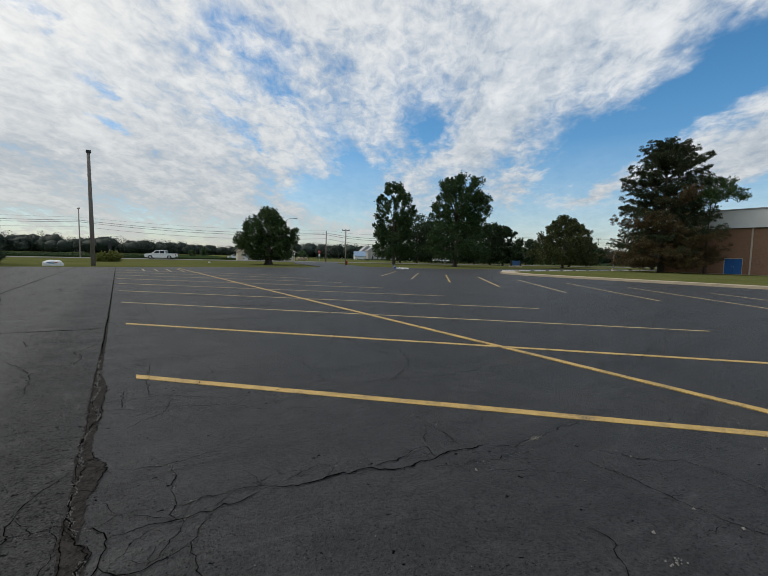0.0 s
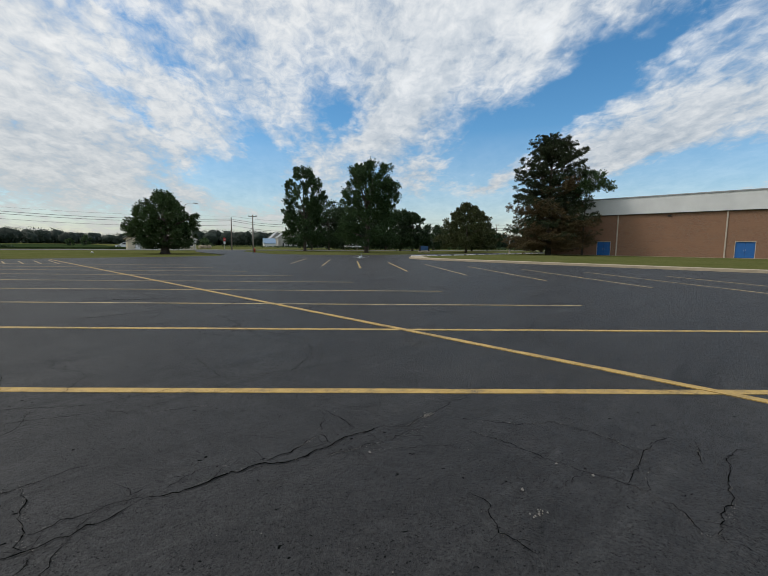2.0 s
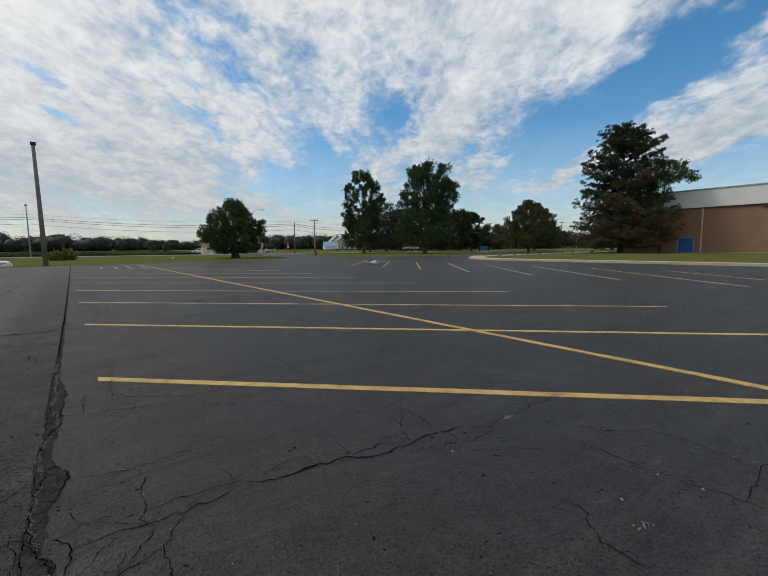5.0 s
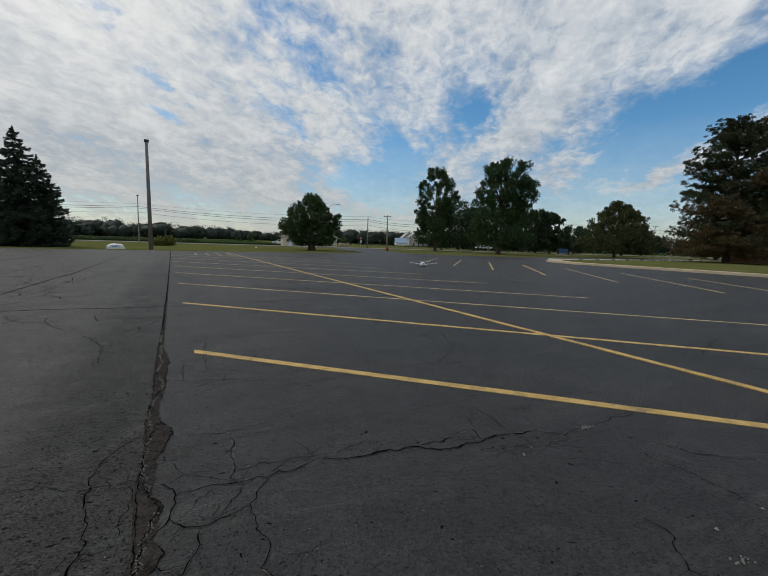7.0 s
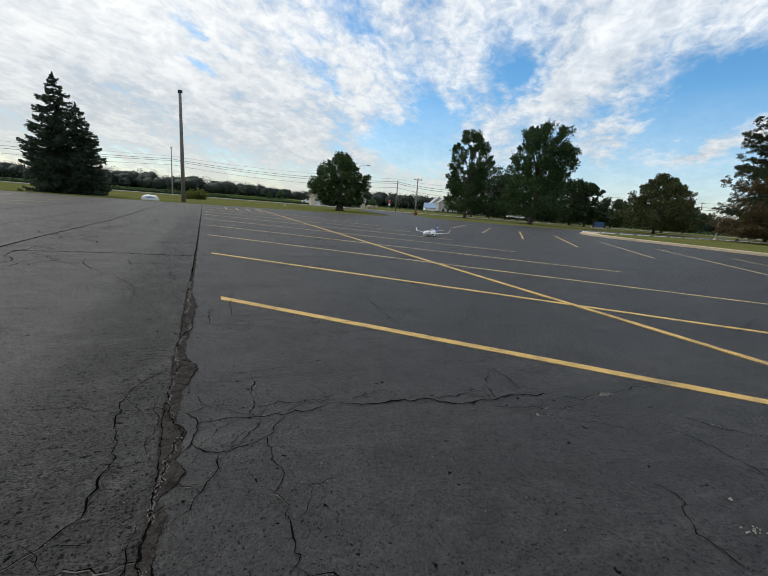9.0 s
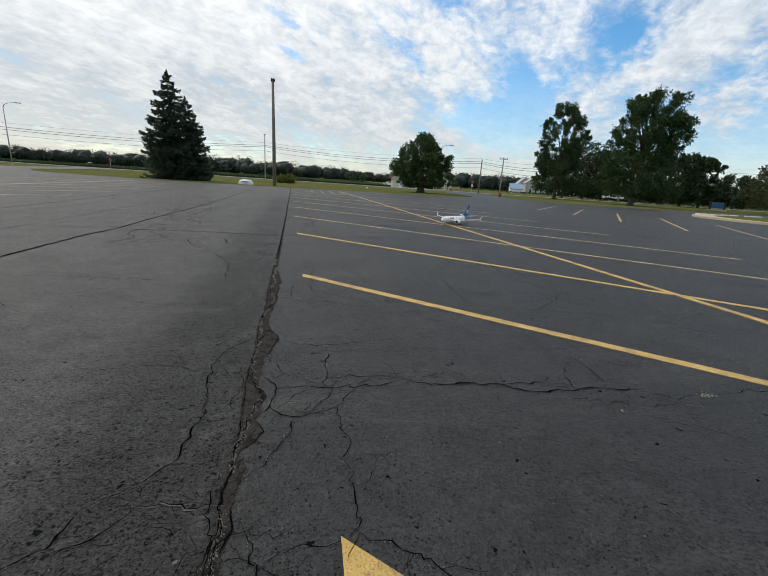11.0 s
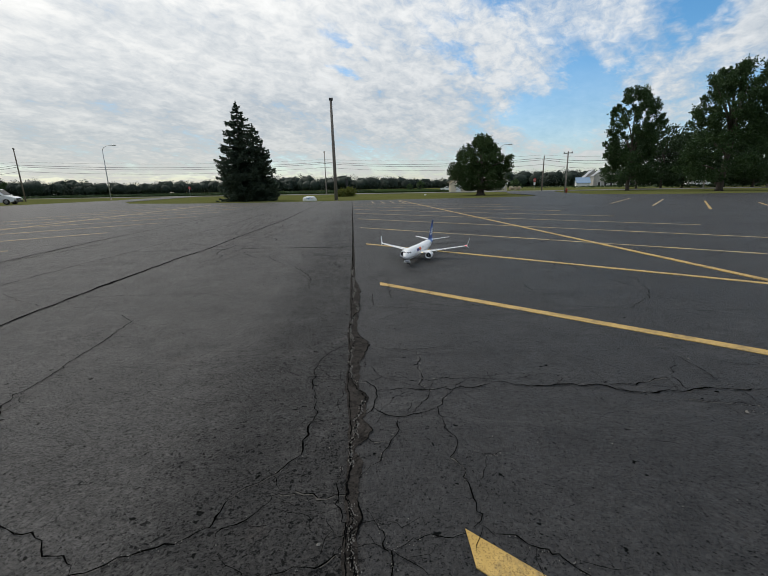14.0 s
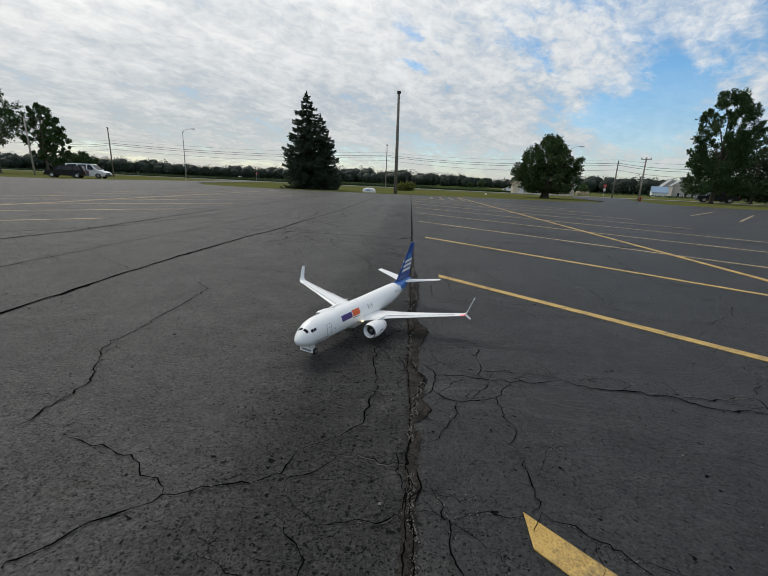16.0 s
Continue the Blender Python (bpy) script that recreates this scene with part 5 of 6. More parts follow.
def polar(az, r):
    return r * math.sin(radians(az)), r * math.cos(radians(az))


def far_buildings():
    x, y = polar(17.7, 104)
    gabled("house", x, y, 90 + 17, 6.4, 12.4, 2.2, 3.4, SIDING_TAN, SHINGLE, "tan sided house with a brown roof behind the round tree",
           [("window", "left", -4.6, 0.8, 1.4, 1.1), ("window", "left", -1.8, 0.8, 1.2, 1.1), ("door", "left", 3.6, 0.05, 1.0, 2.0), ("window", "left", 1.4, 0.8, 1.2, 1.1)])
    x, y = polar(14.9, 100)
    gabled("house", x, y, -15, 2.8, 4.0, 1.8, 2.6, SIDING_TAN, SHINGLE, "small tan gabled wing with a white door", [("door", "front", 0.4, 0.05, 0.9, 1.7)])
    x, y = polar(32.7, 215)
    gabled("barn", x, y, -24, 9.5, 13, 4.8, 8.2, SIDING_GREY, ROOF_GREY, "weathered pale board barn with a grey metal roof",
           [("door", "front", -2.4, 0.1, 0.9, 1.9), ("door", "front", 0.1, 0.1, 0.9, 1.9), ("door", "front", 2.4, 0.1, 0.9, 1.9)], "farm")
    x, y = polar(31.3, 226)
    gabled("barn", x, y, -24, 8, 14, 3.6, 7.4, SIDING_GREY, ROOF_GREY, "narrow weathered lean-to barn beside the larger barn", (), "farm")
    x, y = polar(30.45, 205)
    gabled("barn", x, y, 66, 7.5, 5.2, 1.8, 4.0, SIGN_WHITE, ROOF_BLUE, "low white shed with a pale blue metal roof", (), "farm")
    x, y = polar(36.3, 190)
    gabled("barn", x, y, 62, 6, 8, 2.2, 4.4, SIGN_WHITE, ROOF_GREY, "small white outbuilding with a pale roof", [("door", "left", 2.0, 0.1, 1.6, 1.9), ("window", "left", -1.6, 1.0, 1.0, 0.8)], "farm")
    x, y = polar(42.3, 185)
    gabled("house", x, y, 70, 6, 9, 2.0, 3.6, SIGN_WHITE, ROOF_GREY, "white low house seen under the oaks", [("window", "left", -2, 0.8, 1.2, 1.0)])


# ---- poles, lamps, wires, signs ----
def utility_pole(x, y, h, label, arm=True, lean=0.0, r=0.15, mat=None, turn=23):
    p = empty("utility_pole", pose(x, y, -0.05, 0, lean, turn), label, "utility pole", "roadside poles")
    part("shaft", tubed([(0, 0, -0.1), (0, 0, h * 0.5), (0, 0, h)], [r, r * 0.85, r * 0.65], 10), mat or WOOD_POLE, p, smooth=True)
    if arm:
        part("crossarm", boxed(-0.05, 0.05, -0.62, 0.62, h - 0.30, h - 0.19, 0.01), WOOD_POLE, p)
        for q in (-0.6, 0.0, 0.6):
            part("insulator", tubed([(0, q * 0.9, h - 0.19), (0, q * 0.9, h - 0.09), (0, q * 0.9, h - 0.01)], [0.05, 0.07, 0.03], 8), STEEL, p)
    return p


def street_lamp(x, y, h, reach, label):
    p = empty("street_lamp", pose(x, y, -0.05), label, "street lamp", "street lamps")
    part("post", tubed([(0, 0, 0), (0, 0, h * 0.5), (0, 0, h - 0.9)], [0.11, 0.085, 0.06], 10), STEEL, p, smooth=True)
    arm = [(0, 0, h - 0.9), (0.12 * reach, 0, h - 0.45), (0.45 * reach, 0, h - 0.1), (reach, 0, h)]
    part("arm", tubed(arm, [0.06, 0.05, 0.045, 0.04], 8), STEEL, p, smooth=True)
    part("lamp_head", boxed(reach - 0.1, reach + 0.75, -0.14, 0.14, h - 0.08, h + 0.07, 0.05), STEEL, p)
    part("base", tubed([(0, 0, 0), (0, 0, 0.35)], [0.2, 0.16], 10), CONCRETE, p)


def wires():
    """Cables from pole to pole along the road, sagging between."""
    stops = [polar(-75, 190), polar(-43.0, 118), polar(-36.0, 112), polar(-2.95, 105), polar(25.75, 92), polar(39.5, 88), polar(75, 120)]
    tops = [8.6, 8.0, 7.6, 8.2, 7.0, 6.6, 7.0]
    for drop, sag, r in ((-0.1, 0.7, 0.014), (0.5, 0.9, 0.034), (0.85, 1.0, 0.034), (1.75, 1.0, 0.024)):
        for (a, za), (b, zb) in zip(zip(stops, tops), list(zip(stops, tops))[1:]):
            pts = []
            for k in range(13):
                u = k / 12
                pts.append((a[0] + (b[0] - a[0]) * u, a[1] + (b[1] - a[1]) * u, (za + (zb - za) * u) - drop - sag * 4 * u * (1 - u)))
            ob = part("overhead_cable", tubed(pts, r, 5), WIRE)
            tagged(ob, "black overhead cable strung between roadside poles", "cable", "overhead cables", "structure")


def sign_post(name, x, y, turn, h, plates, label):
    s = empty(name, pose(x, y, -0.05, 0, 0, turn), label, "sign")
    part("post", boxed(-0.03, 0.03, 0.0, 0.05, 0, h), STEEL, s)
    for kind, z, w, hh, mat, sides in plates:
        bm = bmesh.new()
        pts = [(0.5 * w * math.cos(2 * math.pi * (i + 0.5) / sides) / math.cos(math.pi / sides), z + 0.5 * hh * math.sin(2 * math.pi * (i + 0.5) / sides) / math.cos(math.pi / sides)) for i in range(sides)]
        a = [bm.verts.new((px_, -0.012, pz)) for px_, pz in pts]
        b = [bm.verts.new((px_, -0.002, pz)) for px_, pz in pts]
        bm.faces.new(a)
        bm.faces.new(b[::-1])
        for i in range(sides):
            bm.faces.new((a[i], b[i], b[(i + 1) % sides], a[(i + 1) % sides]))
        part(kind, bm, mat, s)
    return s


def lettering(text, size, m, material, parent):
    """Built-in letters as a flat mesh."""
    cu = bpy.data.curves.new("lettering", "FONT")
    cu.body, cu.size, cu.align_x, cu.align_y, cu.extrude = text, size, "CENTER", "CENTER", 0.003
    tmp = bpy.data.objects.new("lettering", cu)
    me = bpy.data.meshes.new_from_object(tmp)
    bpy.data.objects.remove(tmp)
    me.materials.clear()
    me.materials.append(material)
    ob = new("lettering", me)
    ob.parent = parent
    ob.matrix_local = m
    return ob


def roadside():
    # tall bare pole at the lot's end
    p = empty("light_pole", pose(-1.42, 46.6, -0.06, 0, -0.45, 0), "tall bare weathered wooden pole at the edge of the lot", "pole")
    part("shaft", tubed([(0, 0, -0.1), (0, 0, 5), (-0.02, 0, 10.45)], [0.2, 0.165, 0.125], 12), POLE_GREY, p, smooth=True)
    part("cap", boxed(-0.2, 0.2, -0.16, 0.16, 10.35, 10.6, 0.03), DARK, p, "dark floodlight bracket on the pole top")
    x, y = polar(-2.95, 105)
    utility_pole(x, y, 10.3, "slim grey utility pole beyond the road", True, 0, 0.13, POLE_PALE)
    x, y = polar(25.75, 92)
    utility_pole(x, y, 7.0, "dark plain utility pole by the drive", False, 0.6, 0.14)
    x, y = polar(28.5, 68)
    b = utility_pole(x, y, 5.95, "pale grey utility pole with a crossarm by the drive", True, 1.2, 0.13, POLE_PALE, 60)
    h = empty("fire_hydrant", pose(x - 0.1, y - 0.6, -0.05), "orange-red hydrant at the foot of a pole", "hydrant")
    part("barrel", tubed([(0, 0, 0), (0, 0, 0.5), (0, 0, 0.62), (0, 0, 0.7)], [0.13, 0.12, 0.14, 0.05], 12), HYDRANT, h, smooth=True)
    part("outlet", tubed([(-0.2, 0, 0.42), (0.2, 0, 0.42)], 0.055, 8), HYDRANT, h)
    x, y = polar(-36.0, 112)
    utility_pole(x, y, 10.4, "utility pole behind the parked vans", True, -0.5)
    x, y = polar(-42.97, 96)
    utility_pole(x, y, 9.4, "tall leaning pale utility pole", False, -1.5, 0.17, POLE_PALE)
    x, y = polar(42.5, 100)
    utility_pole(x, y, 4.6, "short pale pole among the oaks", False, 0.8, 0.13, POLE_PALE)
    x, y = polar(47.6, 104)
    utility_pole(x, y, 5.2, "short pale pole beside the grove", False, -3, 0.13, POLE_PALE)
    x, y = polar(61.7, 140)
    utility_pole(x, y, 8.5, "thin far utility pole", True, 0, 0.13)
    x, y = polar(63.5, 74)
    fp = empty("flagpole", pose(x, y, -0.05), "short white flagpole on the lawn", "flagpole")
    part("shaft", tubed([(0, 0, 0), (0, 0, 4.8)], [0.09, 0.06], 10), SIGN_WHITE, fp, smooth=True)
    part("foot", tubed([(0, 0, 0), (0, 0, 0.25)], [0.25, 0.2], 10), CONCRETE, fp)
    x, y = polar(-28.5, 102)
    street_lamp(x, y, 10.6, 2.0, "tall grey street lamp with a curved arm")
    x, y = polar(20.3, 92)
    street_lamp(x, y, 9.6, 1.9, "grey street lamp rising behind the round tree")
    wires()
    x, y = polar(24.85, 118)
    s = sign_post("stop_sign", x, y, 12, 3.0, [("plate", 2.55, 0.95, 0.95, SIGN_RED, 8), ("route_plate", 1.62, 0.62, 0.72, SIGN_WHITE, 4)], "red stop sign over a white plate by the drive")
    lettering("STOP", 0.34, pose(0, -0.018, 2.55, 90, 0, 0), SIGN_WHITE, s)
    x, y = polar(21.3, 86)
    s = sign_post("notice_sign", x, y, -14, 2.2, [("plate", 1.75, 0.7, 0.85, SIGN_WHITE, 4)], "white notice sign by the drive")
    for z in (1.92, 1.75, 1.58):
        part("line_of_writing", boxed(-0.22, 0.22, -0.018, -0.0125, z - 0.03, z + 0.03), DARK, s)
    x, y = polar(-0.15, 69)
    s = sign_post("sign_post", x, y, 0, 3.0, [("plate", 2.3, 0.42, 1.2, DARK, 4)], "slim dark sign post in the junipers")
    x, y = polar(-20.1, 118)
    sign_post("stop_sign", x, y, 150, 2.6, [("plate", 2.2, 0.8, 0.8, SIGN_RED, 8)], "red stop sign at the far drive")
    # blue sign panel on a brick base
    x, y = polar(52.0, 80)
    s = empty("monument_sign", pose(x, y, -0.05, 0, 0, -46), "dark blue sign panel between dark posts on the lawn", "sign")
    part("base", boxed(-1.15, 1.15, -0.3, 0.3, 0, 0.22, 0.03), CONCRETE, s)
    for q in (-0.86, 0.86):
        part("pier", boxed(q - 0.13, q + 0.13, -0.16, 0.16, 0.22, 1.2, 0.02), DARK, s)
    part("panel", boxed(-0.725, 0.725, -0.1, 0.1, 0.42, 1.25, 0.02), SIGN_BLUE, s)
    # white painted rock with a smear of colours
    rock = empty("painted_rock", pose(-4.45, 47.6, -0.06, 0, 0, 4), "low white painted rock with faded coloured writing", "rock")
    bm = bmesh.new()
    bmesh.ops.create_icosphere(bm, subdivisions=4, radius=1.0)
    for v in bm.verts:
        n = v.co.normalized()
        q = 1 + 0.10 * noise.noise(n * 2.3)
        sq = (abs(n.x) ** 3 + abs(n.y) ** 3 + abs(n.z) ** 3) ** (-1 / 3)
        v.co = Vector((n.x * 0.76 * q * sq, n.y * 0.42 * q * sq, max(-0.05, n.z * 0.50 * q * sq)))
    part("stone", bm, SIGN_WHITE, rock, smooth=True)
    for k, (a, w, z, mat) in enumerate(((-0.28, 0.34, 0.30, PL_SKY), (0.02, 0.22, 0.33, PL_SKY), (0.25, 0.2, 0.29, SIGN_RED), (-0.1, 0.4, 0.22, PL_SKY))):
        part("line_of_writing", boxed(a - w / 2, a + w / 2, -0.45, -0.30, z - 0.025, z + 0.025, 0.008), mat, rock)
    x, y = polar(10.6, 66)
    lid = empty("drain_cap", pose(x, y, -0.05), "small white drain cap in the grass", "drain cap")
    part("cap", tubed([(0, 0, 0), (0, 0, 0.14), (0, 0, 0.18)], [0.16, 0.16, 0.08], 12), SIGN_WHITE, lid)
    x, y = polar(-41.6, 86)
    cone = empty("traffic_cone", pose(x, y, -0.05), "orange traffic cone on the grass", "traffic cone")
    part("cone", tubed([(0, 0, 0.03), (0, 0, 0.75)], [0.16, 0.03], 12), ORANGE, cone)
    part("foot", boxed(-0.22, 0.22, -0.22, 0.22, 0, 0.04), ORANGE, cone)
    part("collar", tubed([(0, 0, 0.42), (0, 0, 0.55)], [0.09, 0.068], 12), SIGN_WHITE, cone)
    for az, r in ((22.0, 122), (22.5, 122), (23.0, 123)):
        x, y = polar(az, r)
        b = empty("hay_bale", pose(x, y, -0.05, 0, 0, random.uniform(0, 90)), "pale round hay bale beyond the road", "hay bale", "hay bales")
        part("bale", tubed([(-0.5, 0, 0.5), (-0.45, 0, 0.5), (0.45, 0, 0.5), (0.5, 0, 0.5)], [0.42, 0.5, 0.5, 0.42], 14), CONCRETE, b)


# ---- vehicles ----
def wheel(parent, x, y, r, w=0.24):
    s = 1 if x > 0 else -1
    hub = Vector((x, y, r))
    t = part("wheel", tubed([hub - Vector((s * w / 2, 0, 0)), hub - Vector((s * w * 0.4, 0, 0)), hub + Vector((s * w * 0.4, 0, 0)), hub + Vector((s * w / 2, 0, 0))],
                            [r * 0.9, r, r, r * 0.9], 20), TYRE, parent)
    part("rim", tubed([hub + Vector((s * w * 0.46, 0, 0)), hub + Vector((s * (w * 0.5 + 0.015), 0, 0))], [r * 0.62, r * 0.56], 16), RIM, t)


def arch_line(y0, y1, z, hubs, r):
    """The underside of a body from y0 to y1 with round wheel arches."""
    pts = [(y0, z)]
    for h in sorted(hubs, reverse=y0 > y1):
        rng = range(0, 9)
        arc = [(h + r * math.cos(math.pi * i / 8), 0.36 + r * math.sin(math.pi * i / 8)) for i in rng]
        if y0 < y1:
            arc = arc[::-1]
        pts += [(h + (-r if y0 < y1 else r), z)] + [q for q in arc if q[1] > z] + [(h + (r if y0 < y1 else -r), z)]
    return pts + [(y1, z)]


def cabin(bm, foot, roof, w0, w1, z0, z1):
    """A glasshouse that narrows to its roof; foot and roof are spans along y."""
    vs = [bm.verts.new(c) for c in ((-w0, foot[0], z0), (w0, foot[0], z0), (w0, foot[1], z0), (-w0, foot[1], z0),
                                    (-w1, roof[0], z1), (w1, roof[0], z1), (w1, roof[1], z1), (-w1, roof[1], z1))]
    for q in ((0, 3, 2, 1), (4, 5, 6, 7), (0, 1, 5, 4), (1, 2, 6, 5), (2, 3, 7, 6), (3, 0, 4, 7)):
        bm.faces.new([vs[i] for i in q])
    bmesh.ops.bevel(bm, geom=list(bm.edges), offset=0.06, segments=2, affect="EDGES")
    return bm


def pane(parent, a, b, c, d, push):
    bm = bmesh.new()
    off = Vector(push)
    front = [bm.verts.new(Vector(p) + off) for p in (a, b, c, d)]
    back = [bm.verts.new(Vector(p) - off) for p in (a, b, c, d)]
    bm.faces.new(front)
    bm.faces.new(back[::-1])
    for i in range(4):
        bm.faces.new((front[i], back[i], back[(i + 1) % 4], front[(i + 1) % 4]))
    part("window", bm, GLASS, parent)


def vehicle(name, m, label, paint, side, hubs, foot, roof, w, z0, z1, panes, r=0.36, category="car"):
    """A vehicle that drives along its own +y. side: the outline over the body; panes: side windows as spans along y."""
    v = empty(name, m, label, category)
    under = arch_line(side[-1][0], side[0][0], 0.30, hubs, r + 0.07)
    bm = profile(bmesh.new(), side + under[1:-1], -w, w)
    bmesh.ops.bevel(bm, geom=[e for e in bm.edges if abs(e.verts[0].co.x - e.verts[1].co.x) < 1e-4 and min(e.verts[0].co.z, e.verts[1].co.z) > 0.7], offset=0.05, segments=2, affect="EDGES")
    body = part("body", bm, paint, v)
    w1 = w - 0.17
    part("cab", cabin(bmesh.new(), foot, roof, w - 0.03, w1, z0, z1), paint, v)

    def at(y, u, s):
        x = (w - 0.03) + (w1 - (w - 0.03)) * u
        return (s * (x + 0.006), y, z0 + (z1 - z0) * u)
    for s in (-1, 1):
        for a, b, a1, b1 in panes:
            pane(v, at(a, 0.08, s), at(b, 0.08, s), at(b1, 0.86, s), at(a1, 0.86, s), (0.012, 0, 0))
    for k in (0, 1):
        f, t = foot[k], roof[k]
        sgn = -1 if k == 0 else 1
        pane(v, (-w + 0.18, f + (t - f) * 0.12, z0 + 0.1 * (z1 - z0)), (w - 0.18, f + (t - f) * 0.12, z0 + 0.1 * (z1 - z0)),
             (w1 - 0.1, f + (t - f) * 0.86, z0 + 0.88 * (z1 - z0)), (-w1 + 0.1, f + (t - f) * 0.86, z0 + 0.88 * (z1 - z0)), (0, sgn * 0.02, 0.012))
    for h in hubs:
        for s in (-1, 1):
            wheel(v, s * (w - 0.12), h, r)
    rear, front = min(q[0] for q in side), max(q[0] for q in side)
    part("front_bumper", boxed(-w + 0.05, w - 0.05, front - 0.1, front + 0.08, 0.34, 0.58, 0.04), DARK, v)
    part("rear_bumper", boxed(-w + 0.05, w - 0.05, rear - 0.08, rear + 0.1, 0.38, 0.58, 0.04), DARK, v)
    part("grille", boxed(-w * 0.5, w * 0.5, front - 0.02, front + 0.03, 0.62, 0.86, 0.02), DARK, v)
    for s in (-1, 1):
        part("headlight", boxed(s * w * 0.82 - 0.17, s * w * 0.82 + 0.17, front - 0.06, front + 0.035, 0.68, 0.86, 0.02), LAMP_CLEAR, v)
        part("tail_light", boxed(s * w * 0.9 - 0.1, s * w * 0.9 + 0.1, rear - 0.035, rear + 0.05, 0.75, 1.12, 0.02), LAMP_RED, v)
        part("mirror", boxed(s * (w + 0.1) - 0.1, s * (w + 0.1) + 0.1, foot[1] - 0.28, foot[1] - 0.14, z0 + 0.02, z0 + 0.2, 0.03), paint, v)
    return v


def pickup(m, label, paint):
    side = [(2.9, 0.45), (2.92, 0.95), (2.75, 1.06), (1.55, 1.16), (-0.95, 1.18), (-2.9, 1.20), (-2.92, 0.5)]
    v = vehicle("pickup_truck", m, label, paint, side, (1.85, -1.75), (-1.05, 1.6), (-0.95, 0.85), 0.98, 1.14, 1.80, [(0.16, 1.2, 0.16, 0.74), (-0.85, 0.0, -0.82, 0.0)], 0.40, "pickup truck")
    part("bed_floor", boxed(-0.85, 0.85, -2.85, -1.0, 1.204, 1.214), DARK, v)
    return v


def vehicles():
    d = math.degrees(math.atan2(-0.43, 1))
    global white_pickup, dark_pickup
    white_pickup = pickup(pose(9.1, road_y(9.1) - 1.7, 0.03, 0, 0, 90 + d), "white crew cab pickup truck driving along the road", CAR_WHITE)
    dark_pickup = pickup(pose(54, road_y(54) - 1.7, 0.03, 0, 0, 90 + d), "dark grey pickup truck driving along the road", CAR_GREY)
    side = [(2.35, 0.45), (2.4, 0.75), (2.1, 0.98), (1.35, 1.08), (-2.3, 1.08), (-2.42, 0.95), (-2.45, 0.5)]
    x, y = polar(-40.35, 76)
    vehicle("minivan", pose(x, y, -0.05, 0, 0, 114), "black minivan parked on the edge of the lot", CAR_BLACK, side, (1.5, -1.45), (-2.36, 1.45), (-2.0, 0.5), 0.95, 1.04, 1.74,
            [(0.25, 1.05, 0.25, 0.45), (-0.95, 0.12, -0.95, 0.12), (-2.05, -1.08, -1.8, -1.08)], 0.34, "minivan")
    side = [(2.7, 0.45), (2.75, 0.85), (2.45, 1.05), (1.65, 1.22), (-2.8, 1.22), (-2.85, 0.5)]
    x, y = polar(-38.35, 79)
    vehicle("cargo_van", pose(x, y, -0.05, 0, 0, -80), "white cargo van with dark windows parked beside a minivan", CAR_WHITE, side, (1.75, -1.7), (-2.82, 1.7), (-2.72, 0.85), 1.0, 1.18, 2.1,
            [(0.35, 1.3, 0.35, 0.8), (-1.0, 0.15, -1.0, 0.15), (-2.5, -1.2, -2.45, -1.2)], 0.38, "van")
    x, y = polar(13.75, 122)
    side = [(2.1, 0.45), (2.15, 0.7), (1.2, 0.92), (-1.6, 0.98), (-2.1, 0.9), (-2.15, 0.5)]
    vehicle("parked_car", pose(x, y, 0.0, 0, 0, 75), "white sedan parked by the tan house", CAR_WHITE, side, (1.3, -1.3), (-1.7, 1.2), (-1.0, 0.4), 0.88, 0.92, 1.42, [(-0.2, 0.8, -0.2, 0.3), (-1.2, -0.3, -0.85, -0.3)], 0.32)


gym()
far_buildings()
roadside()
vehicles()


# ---- the model airliner ----
K = 0.04416                                   # model size to full size
SECTIONS = [(0.0, 0.04, 0.04, 2.86), (0.18, 0.42, 0.40, 2.88), (0.5, 0.74, 0.72, 2.92), (1.0, 1.06, 1.04, 3.0), (1.6, 1.32, 1.34, 3.1), (2.3, 1.54, 1.62, 3.22), (3.2, 1.72, 1.84, 3.33),
            (4.5, 1.85, 1.97, 3.4), (6.5, 1.88, 2.0, 3.42), (12, 1.88, 2.0, 3.42), (18, 1.88, 2.0, 3.42), (24.0, 1.88, 2.0, 3.42), (27, 1.80, 1.88, 3.54), (30, 1.56, 1.60, 3.80),
            (33, 1.18, 1.22, 4.15), (36, 0.74, 0.80, 4.5), (38.4, 0.36, 0.42, 4.75), (39.4, 0.10, 0.14, 4.85)]


def shell(x, q, lift=0.0):
    """A point on the fuselage: x back from the nose, q the angle from the port side over the top, in degrees."""
    xs = [s[0] for s in SECTIONS]
    w, h, z = (float(np.interp(x, xs, [s[i] for s in SECTIONS])) for i in (1, 2, 3))
    a = radians(q)
    return local(x, -(w + lift) * math.cos(a), z + (h + lift) * math.sin(a))


def nose_rise(x):
    """The nose stands a little high on its leg."""
    return 0.016 * max(0.0, 19.8 - x)


def local(x, y, z):
    """Full-size metres (back, starboard, up) to the model's own space, whose origin lies under the nose wheel."""
    return Vector((y * K, (4.1 - x) * K, (z + nose_rise(x)) * K))


